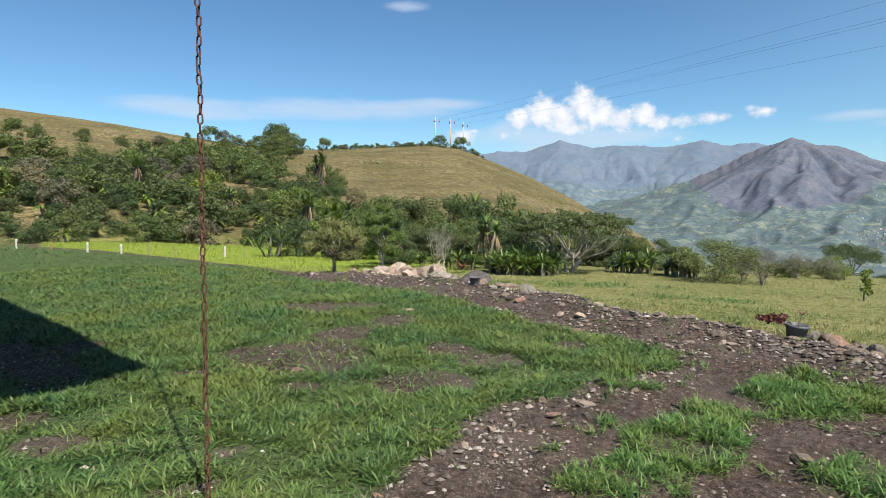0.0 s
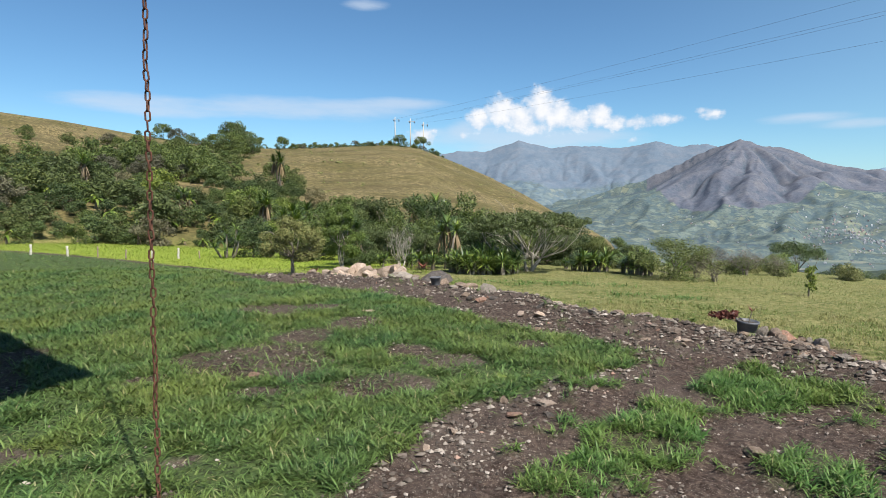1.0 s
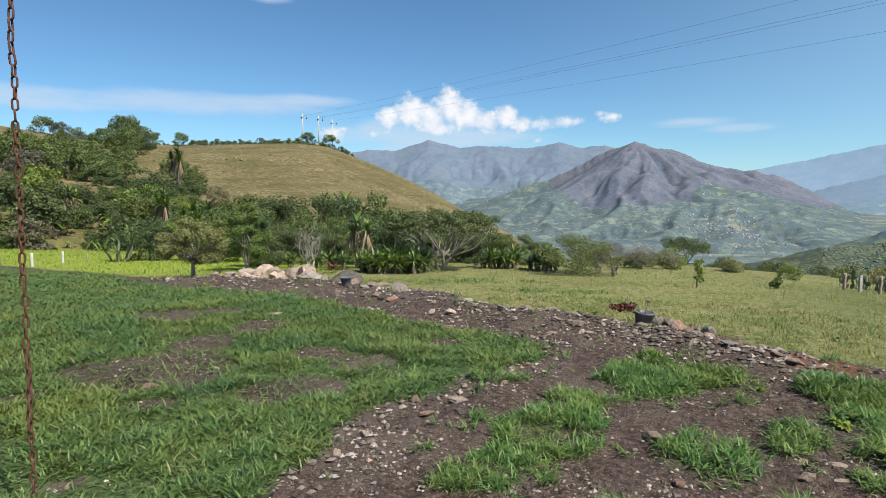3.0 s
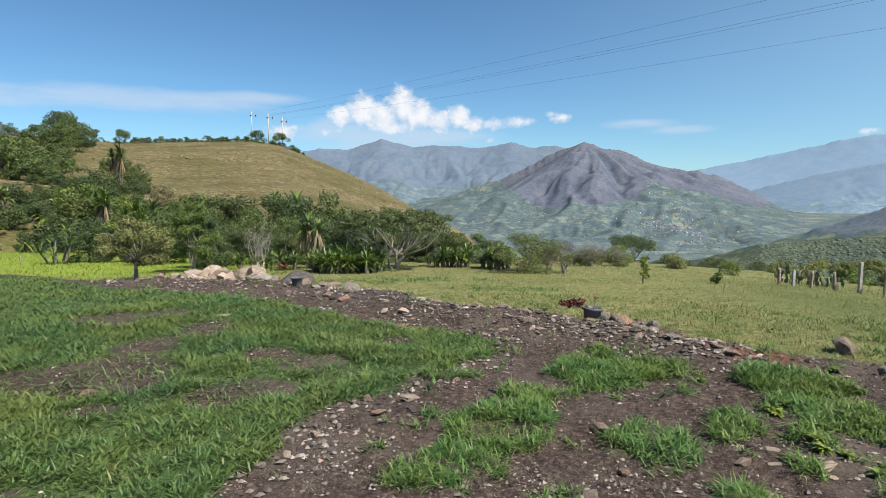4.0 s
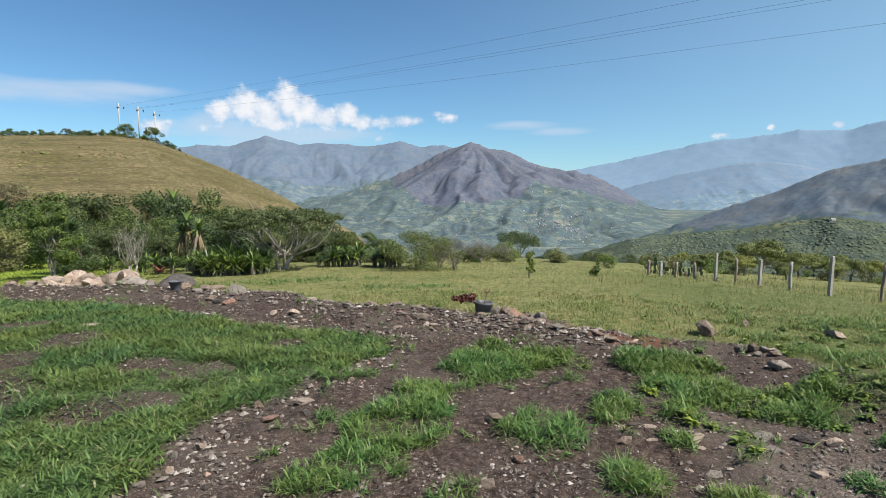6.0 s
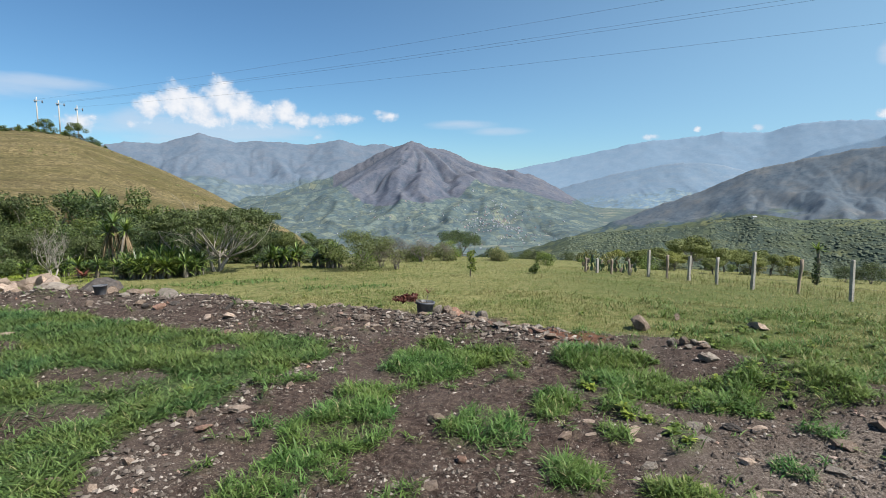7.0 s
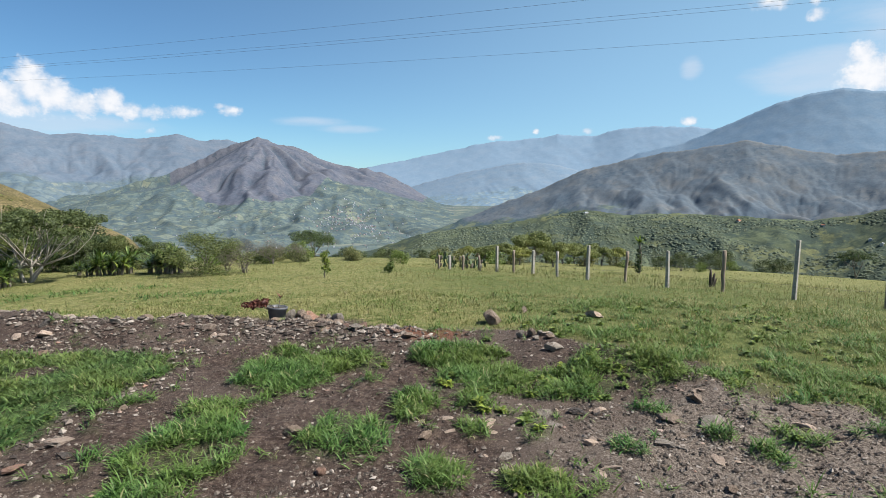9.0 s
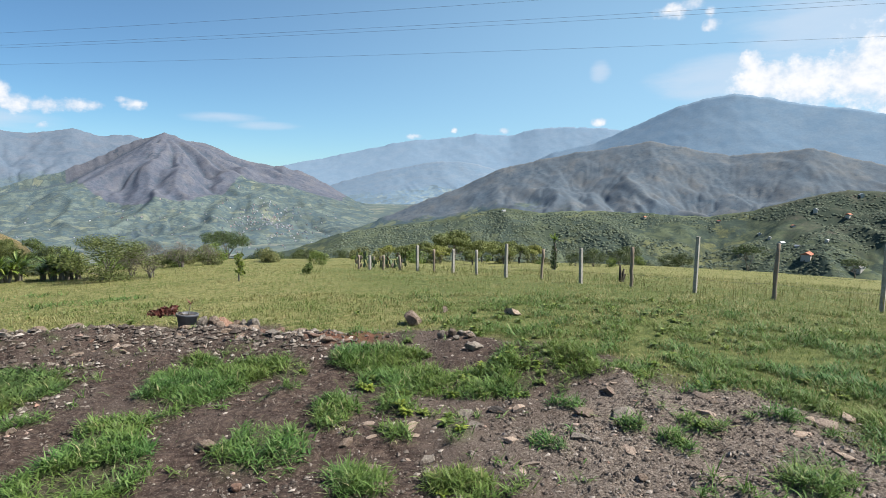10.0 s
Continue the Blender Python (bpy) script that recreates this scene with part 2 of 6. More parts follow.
# ---- materials ----
class Mat:
    """A small wrapper to write node materials in few lines."""
    def __init__(self, name, rough=0.8, metal=0.0, spec=0.3):
        self.m = bpy.data.materials.new(name)
        self.m.use_nodes = True
        self.n, self.l = self.m.node_tree.nodes, self.m.node_tree.links
        self.b = self.n["Principled BSDF"]
        self.b.inputs["Roughness"].default_value = rough
        self.b.inputs["Metallic"].default_value = metal
        self.b.inputs["Specular IOR Level"].default_value = spec

    def coord(self, kind="Object"):
        return self.n.new("ShaderNodeTexCoord").outputs[kind]

    def position(self):
        return self.n.new("ShaderNodeNewGeometry").outputs["Position"]

    def noise(self, scale, detail=4, rough=0.6, vec=None, stretch=None):
        t = self.n.new("ShaderNodeTexNoise")
        t.inputs["Scale"].default_value, t.inputs["Detail"].default_value, t.inputs["Roughness"].default_value = scale, detail, rough
        v = vec if vec is not None else self.position()
        if stretch:
            mp = self.n.new("ShaderNodeMapping")
            mp.inputs["Scale"].default_value = stretch
            self.l.new(v, mp.inputs["Vector"])
            v = mp.outputs[0]
        self.l.new(v, t.inputs["Vector"])
        return t.outputs["Fac"]

    def patches(self, scale, stretch=(1, 1, 1), out="Color", feature="F1"):
        """Irregular field parcels: a random value per parcel, or the distance to its border."""
        t = self.n.new("ShaderNodeTexVoronoi")
        t.feature = feature
        t.inputs["Scale"].default_value = scale
        mp = self.n.new("ShaderNodeMapping")
        mp.inputs["Scale"].default_value = stretch
        w = self.n.new("ShaderNodeTexNoise")
        w.inputs["Scale"].default_value = scale * 1.3
        self.l.new(self.position(), w.inputs["Vector"])
        add = self.n.new("ShaderNodeVectorMath")
        add.operation = "MULTIPLY_ADD"
        self.l.new(w.outputs["Color"], add.inputs[0])
        add.inputs[1].default_value = (0.7 / scale,) * 3
        self.l.new(self.position(), add.inputs[2])
        self.l.new(add.outputs[0], mp.inputs["Vector"])
        self.l.new(mp.outputs[0], t.inputs["Vector"])
        if feature != "F1":
            return t.outputs["Distance"]
        s = self.n.new("ShaderNodeSeparateColor")
        self.l.new(t.outputs["Color"], s.inputs[0])
        return s.outputs[0]

    def attr(self, name):
        a = self.n.new("ShaderNodeAttribute")
        a.attribute_name = name
        return a.outputs["Fac"]

    def random(self):
        return self.n.new("ShaderNodeObjectInfo").outputs["Random"]

    def island(self):
        return self.n.new("ShaderNodeNewGeometry").outputs["Random Per Island"]

    def ramp(self, fac, *stops):
        r = self.n.new("ShaderNodeValToRGB")
        e = r.color_ramp.elements
        while len(e) < len(stops):
            e.new(0.5)
        for k, (p, c) in zip(e, stops):
            k.position, k.color = p, ((*c, 1) if len(c) == 3 else c)
        self.l.new(fac, r.inputs[0])
        return r.outputs["Color"]

    def step(self, fac, a, b):
        r = self.n.new("ShaderNodeMapRange")
        r.inputs["From Min"].default_value, r.inputs["From Max"].default_value = a, b
        self.l.new(fac, r.inputs["Value"])
        return r.outputs["Result"]

    def mix(self, fac, a, b, mode="MIX"):
        x = self.n.new("ShaderNodeMix")
        x.data_type, x.blend_type = "RGBA", mode
        for sock, v in ((x.inputs[0], fac), (x.inputs[6], a), (x.inputs[7], b)):
            if hasattr(v, "is_linked"):
                self.l.new(v, sock)
            else:
                sock.default_value = v if isinstance(v, (int, float)) else (*v, 1)
        return x.outputs[2]

    def math(self, op, a, b=0.0):
        x = self.n.new("ShaderNodeMath")
        x.operation = op
        for sock, v in ((x.inputs[0], a), (x.inputs[1], b)):
            if hasattr(v, "is_linked"):
                self.l.new(v, sock)
            else:
                sock.default_value = v
        return x.outputs[0]

    def color(self, c):
        if hasattr(c, "is_linked"):
            self.l.new(c, self.b.inputs["Base Color"])
        else:
            self.b.inputs["Base Color"].default_value = (*c, 1)
        return self

    def bump(self, h, dist=0.02, strength=0.6):
        x = self.n.new("ShaderNodeBump")
        x.inputs["Distance"].default_value, x.inputs["Strength"].default_value = dist, strength
        self.l.new(h, x.inputs["Height"])
        self.l.new(x.outputs[0], self.b.inputs["Normal"])
        return self

    def leafy(self, c, amount=0.3):
        """Thin leaf: some light comes through."""
        t = self.n.new("ShaderNodeBsdfTranslucent")
        self.l.new(c, t.inputs["Color"])
        x = self.n.new("ShaderNodeMixShader")
        x.inputs[0].default_value = amount
        self.l.new(self.b.outputs[0], x.inputs[1])
        self.l.new(t.outputs[0], x.inputs[2])
        self.l.new(x.outputs[0], self.n["Material Output"].inputs["Surface"])
        return self


def mat_ground():
    m = Mat("earth_and_turf", 0.95, spec=0.15)
    soil = m.ramp(m.noise(16, 9, 0.8), (0.38, (.019, .013, .010)), (0.5, (.055, .038, .031)), (0.62, (.125, .092, .074)))
    soil = m.mix(m.step(m.noise(0.55, 3), 0.48, 0.68), soil, m.mix(m.step(m.noise(40, 6, 0.8), 0.35, 0.65), (.038, .028, .024), (.150, .118, .098)))
    grit = m.step(m.noise(55, 3, 0.6), 0.60, 0.70)
    soil = m.mix(grit, soil, (.19, .16, .135))
    soil = m.mix(m.step(m.noise(110, 2, 0.5), 0.66, 0.72), soil, (.30, .27, .235))
    turf = m.ramp(m.noise(14, 6, 0.7), (0.4, (.021, .038, .011)), (0.52, (.056, .105, .028)), (0.63, (.108, .160, .048)))
    field = m.ramp(m.noise(7, 9, 0.8), (0.4, (.04, .055, .014)), (0.5, (.125, .14, .042)), (0.6, (.26, .225, .115)))
    field = m.mix(m.step(m.noise(0.5, 6), 0.42, 0.6), field, m.mix(m.step(m.noise(8, 6, 0.75), 0.4, 0.6), (.085, .105, .028), (.25, .23, .10)))
    field = m.mix(m.attr("strip"), field, m.mix(m.step(m.noise(4, 7, 0.75), 0.4, 0.6), (.14, .2, .02), (.26, .3, .055)))
    field = m.mix(m.attr("lush"), field, m.mix(m.step(m.noise(6, 7, 0.75), 0.4, 0.6), (.049, .072, .019), (.135, .149, .051)))
    # hill pasture with faint cattle terraces along the contours
    z = m.n.new("ShaderNodeSeparateXYZ")
    m.l.new(m.position(), z.inputs[0])
    wob = m.math("ADD", m.math("MULTIPLY", z.outputs[2], 1.7), m.math("MULTIPLY", m.noise(0.09, 5), 7.0))
    lines = m.math("SINE", m.math("MULTIPLY", wob, 2.4))
    hill = m.ramp(m.noise(1.3, 9, 0.82), (0.42, (.052, .046, .020)), (0.5, (.128, .105, .048)), (0.58, (.220, .178, .092)))
    hill = m.mix(m.step(m.noise(0.05, 4), 0.46, 0.6), hill, m.mix(m.step(m.noise(0.9, 8, 0.8), 0.42, 0.58), (.048, .048, .017), (.139, .116, .048)))
    hill = m.mix(m.math("MULTIPLY", m.step(lines, 0.2, 0.9), m.math("MULTIPLY", m.step(m.noise(0.12, 5, 0.7), 0.42, 0.6), 0.65)), hill, (.075, .06, .03))
    hill = m.mix(m.step(m.noise(0.45, 6, 0.7), 0.62, 0.72), hill, (.27, .21, .15))
    hill = m.mix(1.0, hill, m.ramp(m.noise(2.6, 8, 0.85), (0.4, (.62, .64, .62)), (0.5, (1, 1, 1)), (0.6, (1.3, 1.25, 1.2))), "MULTIPLY")
    # valley fields, woods and hedges: colours blued to stand in for haze
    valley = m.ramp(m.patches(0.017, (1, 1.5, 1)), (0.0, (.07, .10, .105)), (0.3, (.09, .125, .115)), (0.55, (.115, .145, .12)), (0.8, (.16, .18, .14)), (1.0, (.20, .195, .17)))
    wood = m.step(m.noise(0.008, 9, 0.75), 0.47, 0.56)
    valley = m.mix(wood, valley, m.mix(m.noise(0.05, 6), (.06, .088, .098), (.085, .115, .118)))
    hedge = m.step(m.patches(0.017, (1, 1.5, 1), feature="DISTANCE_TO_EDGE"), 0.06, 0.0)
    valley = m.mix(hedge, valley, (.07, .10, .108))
    soil = m.mix(m.attr("red"), soil, m.mix(m.noise(9, 6), (.10, .045, .028), (.19, .095, .065)))
    soil = m.mix(m.attr("gravel"), soil, m.ramp(m.noise(45, 6, 0.8), (0.4, (.060, .047, .038)), (0.5, (.140, .113, .093)), (0.6, (.27, .232, .196))))
    c = m.mix(m.attr("turf"), soil, turf)
    c = m.mix(m.attr("field"), c, field)
    c = m.mix(m.attr("hill"), c, hill)
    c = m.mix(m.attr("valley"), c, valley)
    m.color(c)
    m.bump(m.math("ADD", m.noise(14, 9, 0.82), m.math("MULTIPLY", m.noise(60, 4, 0.7), 0.5)), 0.035, 0.8)
    return m.m


def mat_blades(name, stops, amount=0.22, patchy=False):
    m = Mat(name, 0.55, spec=0.28)
    c = m.ramp(m.island(), *stops)
    if patchy:      # green and straw-coloured patches
        c = m.mix(m.step(m.noise(0.7, 6, 0.7), 0.42, 0.58), m.mix(0.55, c, (.095, .165, .038)), m.mix(0.35, c, (.36, .31, .15)))
    else:
        c = m.mix(m.step(m.noise(0.8, 3), 0.35, 0.65), c, m.mix(0.35, c, (.22, .22, .04)))
    m.color(c)
    return m.leafy(c, amount).m


def mat_rock(name, stops, scale=7.0):
    m = Mat(name, 0.9, spec=0.2)
    v = m.coord()
    c = m.ramp(m.noise(scale, 7, 0.65, v), *stops)
    c = m.mix(m.step(m.random(), 0.0, 1.0), m.mix(0.5, c, (.10, .09, .085)), c)
    c = m.mix(m.step(m.noise(scale * 0.5, 4, 0.6, v), 0.56, 0.66), c, (.12, .085, .06))
    m.color(c).bump(m.noise(scale * 4, 6, 0.7, v), 0.03, 0.8)
    return m.m


def mat_plain(name, a, b, scale=10.0, rough=0.7, metal=0.0, bump=0.004, stretch=None, spec=0.35):
    m = Mat(name, rough, metal, spec)
    v = m.coord()
    m.color(m.mix(m.step(m.noise(scale, 6, 0.65, v, stretch), 0.3, 0.7), a, b))
    m.bump(m.noise(scale * 3, 5, 0.6, v, stretch), bump, 0.6)
    return m.m


def mat_range(name, stops, scale, streak=None, parcels=None, gully=(.08, .1, .1), rough=12.0, mottle=1.0):
    """Slopes of a far range: scrub, pasture and rock colours with distance haze mixed in."""
    m = Mat(name, 1.0, spec=0.0)
    c = m.ramp(m.noise(scale * 2.5, 8, 0.68), *stops)
    if streak:
        c = m.mix(m.math("MULTIPLY", m.attr("spur"), 0.4), c, streak)
    if parcels:
        tone, size, wood = parcels
        p = m.ramp(m.patches(size, (1, 1, 2)), (0.0, [0.8 * t for t in tone]), (0.45, tone), (0.75, [1.2 * t for t in tone]), (1.0, (tone[0] * 1.5, tone[1] * 1.32, tone[2] * 1.1)))
        hedge = m.step(m.patches(size, (1, 1, 2), feature="DISTANCE_TO_EDGE"), 0.09, 0.03)
        p = m.mix(m.math("MULTIPLY", hedge, 0.6), p, wood)
        p = m.mix(m.step(m.noise(size * 1.2, 9, 0.75), 0.49, 0.55), p, m.mix(m.noise(size * 6, 5), wood, [1.3 * w for w in wood]))
        c = m.mix(m.step(m.math("ADD", m.attr("low"), m.math("SUBTRACT", m.noise(scale * 6, 6, 0.7), 0.5)), 0.35, 0.6), c, p)
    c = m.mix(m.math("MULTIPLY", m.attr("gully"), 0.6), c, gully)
    # single trees and bushes as dark dots
    dots = m.math("MULTIPLY", m.step(m.noise(0.075, 2, 0.5), 0.56, 0.62), m.step(m.noise(scale * 1.5, 6, 0.7), 0.44, 0.6))
    c = m.mix(m.math("MULTIPLY", dots, 0.75 * min(1.0, mottle)), c, gully)
    c = m.mix(1.0, c, m.ramp(m.noise(scale * 14, 7, 0.8), (0.36, [1 - 0.22 * mottle, 1 - 0.20 * mottle, 1 - 0.17 * mottle]), (0.5, (1, 1, 1)), (0.64, [1 + 0.22 * mottle, 1 + 0.19 * mottle, 1 + 0.14 * mottle])), "MULTIPLY")
    m.color(c).bump(m.noise(scale * 9, 8, 0.75), rough * 0.25, 0.7)
    return m.m


EARTH = mat_ground()
LAWN_BLADE = mat_blades("lawn_blades", ((0.0, (.014, .042, .012)), (0.5, (.050, .116, .033)), (0.94, (.126, .216, .068)), (1.0, (.26, .235, .135))))
TUFT_BLADE = mat_blades("tuft_blades", ((0.0, (.022, .070, .016)), (0.5, (.058, .148, .034)), (0.92, (.126, .236, .064)), (1.0, (.289, .261, .152))))
FIELD_BLADE = mat_blades("field_blades", ((0.0, (.095, .13, .03)), (0.45, (.18, .212, .055)), (0.75, (.29, .255, .105)), (1.0, (.42, .36, .2))), 0.22, True)
STRIP_BLADE = mat_blades("strip_blades", ((0.0, (.10, .18, .015)), (0.5, (.17, .26, .025)), (1.0, (.26, .34, .05))))
ROCK_PALE = mat_rock("pale_rock", ((0.3, (.30, .22, .165)), (0.5, (.46, .355, .275)), (0.7, (.57, .475, .395))))
ROCK_GREY = mat_rock("grey_rock", ((0.3, (.15, .13, .105)), (0.5, (.27, .235, .195)), (0.7, (.40, .355, .30))))
ROCK_DARK = mat_rock("dark_rock", ((0.3, (.025, .021, .020)), (0.5, (.070, .062, .056)), (0.7, (.140, .126, .115))))
ROCK_BROWN = mat_rock("brown_rock", ((0.3, (.13, .095, .07)), (0.5, (.24, .18, .135)), (0.7, (.37, .29, .23))))
ROCK_RED = mat_rock("reddish_rock", ((0.3, (.16, .085, .06)), (0.5, (.30, .175, .125)), (0.7, (.42, .29, .22))))
RUST = mat_plain("rusted_iron", (.045, .02, .016), (.14, .058, .035), 60, 0.85, 0.25, 0.002)
CONCRETE = mat_plain("weathered_concrete", (.34, .32, .28), (.52, .5, .45), 14, 0.9, 0, 0.006)
OLD_WOOD = mat_plain("grey_wood", (.15, .115, .085), (.33, .27, .21), 12, 0.85, 0, 0.006, (1, 1, 0.1))
BLACK_POT = mat_plain("grey_black_plastic", (.075, .08, .092), (.13, .135, .145), 9, 0.45, 0, 0.002)
STEEL = mat_plain("galvanised_steel", (.3, .31, .32), (.45, .46, .47), 8, 0.5, 0.6, 0.001)
WIRE = mat_plain("dull_wire", (.06, .07, .09), (.1, .11, .13), 8, 0.6, 0.3, 0.001)
PLASTER = mat_plain("off_white_plaster", (.6, .57, .5), (.72, .69, .62), 2.0, 0.9, 0, 0.004)
ROOF_TILE = mat_plain("red_clay_tile", (.26, .10, .06), (.42, .18, .11), 5.0, 0.85, 0, 0.01)
# cone: rock and field colours shifted to blue-grey in place of haze
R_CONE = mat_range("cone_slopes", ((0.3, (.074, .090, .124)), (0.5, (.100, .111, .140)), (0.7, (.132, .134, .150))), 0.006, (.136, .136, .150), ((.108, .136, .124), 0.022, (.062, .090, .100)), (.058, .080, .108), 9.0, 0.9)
# farther ranges: distance haze painted in as paler, bluer base colours
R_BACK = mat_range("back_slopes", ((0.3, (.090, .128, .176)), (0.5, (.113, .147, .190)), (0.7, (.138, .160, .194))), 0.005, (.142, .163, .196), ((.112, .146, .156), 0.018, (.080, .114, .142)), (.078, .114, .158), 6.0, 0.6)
R_BLUE = mat_range("hazed_blue_slopes", ((0.3, (.148, .222, .30)), (0.5, (.162, .234, .31)), (0.7, (.178, .246, .318))), 0.004, None, None, (.140, .216, .298), 1.0, 0.2)
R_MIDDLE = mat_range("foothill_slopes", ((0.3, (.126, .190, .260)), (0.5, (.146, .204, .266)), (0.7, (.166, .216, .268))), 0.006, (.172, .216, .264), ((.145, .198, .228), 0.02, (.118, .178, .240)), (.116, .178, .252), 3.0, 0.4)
R_BIG = mat_range("hazed_big_slopes", ((0.3, (.122, .192, .268)), (0.5, (.140, .205, .274)), (0.7, (.160, .220, .280))), 0.004, None, None, (.112, .180, .258), 1.5, 0.35)
# right ridge: scrub and pasture tones carry a painted bluish haze tint
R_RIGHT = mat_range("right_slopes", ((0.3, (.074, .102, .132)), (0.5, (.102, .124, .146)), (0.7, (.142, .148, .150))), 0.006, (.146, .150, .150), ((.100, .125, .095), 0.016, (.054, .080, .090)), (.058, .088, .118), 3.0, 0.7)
# foothill: a trace of haze is mixed in, greying the greens
R_NEAR = mat_range("wooded_slopes", ((0.34, (.044, .058, .046)), (0.5, (.058, .072, .054)), (0.6, (.078, .084, .064)), (0.7, (.115, .106, .088))), 0.02, (.080, .088, .066), ((.082, .100, .064), 0.03, (.044, .060, .050)), (.042, .058, .048), 2.0)


def mat_leaves(name, dark, mid, light, amount=0.18, rough=0.55):
    """Leaves: each leaf and each plant a little different."""
    m = Mat(name, rough, spec=0.3)
    c = m.ramp(m.island(), (0.0, dark), (0.5, mid), (0.95, light), (1.0, [min(1, 1.2 * v) for v in light]))
    c = m.mix(1.0, c, m.ramp(m.random(), (0.0, (.72, .75, .75)), (0.45, (1, 1, 1)), (0.75, (1.15, 1.12, 1.0)), (1.0, (1.38, 1.25, .95))), "MULTIPLY")
    m.color(c)
    return m.leafy(c, amount).m


LEAF_DARK = mat_leaves("dark_leaves", (.026, .047, .015), (.056, .090, .028), (.112, .148, .046), 0.14)
LEAF_THICKET = mat_leaves("thicket_leaves", (.022, .041, .014), (.049, .082, .026), (.100, .134, .044), 0.12)
LEAF_OLIVE = mat_leaves("olive_leaves", (.066, .078, .026), (.128, .142, .05), (.2, .205, .085))
LEAF_SLOPE = mat_leaves("slope_leaves", (.036, .054, .017), (.070, .096, .030), (.120, .146, .052))
LEAF_FRESH = mat_leaves("fresh_leaves", (.052, .085, .016), (.108, .162, .03), (.19, .245, .052))
LEAF_GREEN = mat_leaves("green_leaves", (.053, .083, .018), (.101, .151, .032), (.172, .224, .058))
LEAF_SWORD = mat_leaves("sword_leaves", (.025, .055, .014), (.066, .120, .028), (.190, .255, .060), 0.12, 0.4)
LEAF_BANANA = mat_leaves("banana_leaves", (.07, .12, .02), (.13, .2, .03), (.22, .28, .06), 0.35, 0.45)
LEAF_DRY = mat_leaves("dry_leaves", (.10, .075, .045), (.18, .135, .085), (.27, .21, .14), 0.15, 0.9)
LEAF_RED = mat_leaves("red_leaves", (.05, .016, .014), (.12, .036, .028), (.2, .085, .06), 0.25, 0.5)
TWIG = mat_leaves("dry_twigs", (.10, .085, .07), (.17, .145, .12), (.25, .22, .18), 0.0, 0.9)
BARK = mat_plain("grey_bark", (.10, .085, .07), (.26, .23, .19), 9, 0.9, 0, 0.02, (1, 1, 0.3))
BARK_PALE = mat_plain("pale_bark", (.2, .18, .15), (.38, .35, .31), 9, 0.9, 0, 0.01, (1, 1, 0.3))
LEAF_ACACIA = mat_leaves("acacia_leaves", (.083, .107, .026), (.154, .183, .050), (.237, .262, .086))
LEAF_GREYISH = mat_leaves("greyish_scrub", (.065, .066, .042), (.108, .106, .066), (.165, .158, .104))

# ---- mesh helpers ----
def mesh_from(name, verts, faces, material=None, smooth_faces=True):
    """A mesh from numpy arrays; faces all of one size."""
    me = bpy.data.meshes.new(name)
    verts, faces = np.asarray(verts, np.float32), np.asarray(faces, np.int32)
    k = faces.shape[1]
    me.vertices.add(len(verts))
    me.vertices.foreach_set("co", verts.ravel())
    me.loops.add(faces.size)
    me.loops.foreach_set("vertex_index", faces.ravel())
    me.polygons.add(len(faces))
    me.polygons.foreach_set("loop_start", np.arange(0, faces.size, k, dtype=np.int32))
    me.polygons.foreach_set("use_smooth", np.full(len(faces), smooth_faces))
    me.update(calc_edges=True)
    if material:
        me.materials.append(material)
    return me


def grid_faces(rows, cols):
    i = np.arange((rows - 1) * cols).reshape(rows - 1, cols)[:, :-1].ravel()
    return np.stack([i, i + 1, i + cols + 1, i + cols], 1)


def put_attr(me, name, values):
    me.attributes.new(name, "FLOAT", "POINT").data.foreach_set("value", np.asarray(values, np.float32).ravel())


def part(name, bm, material, parent, label=""):
    """Links a bmesh as one mesh object under a thing or part."""
    if isinstance(bm, bpy.types.Mesh):
        me = bm
    else:
        me = bpy.data.meshes.new(name)
        bm.to_mesh(me)
        bm.free()
        me.materials.append(material)
    ob = new(name, me)
    ob.parent = parent
    return tagged(ob, label)


# ---- land ----
def rr_near(x, y):
    return 12 - np.hypot(x, y)


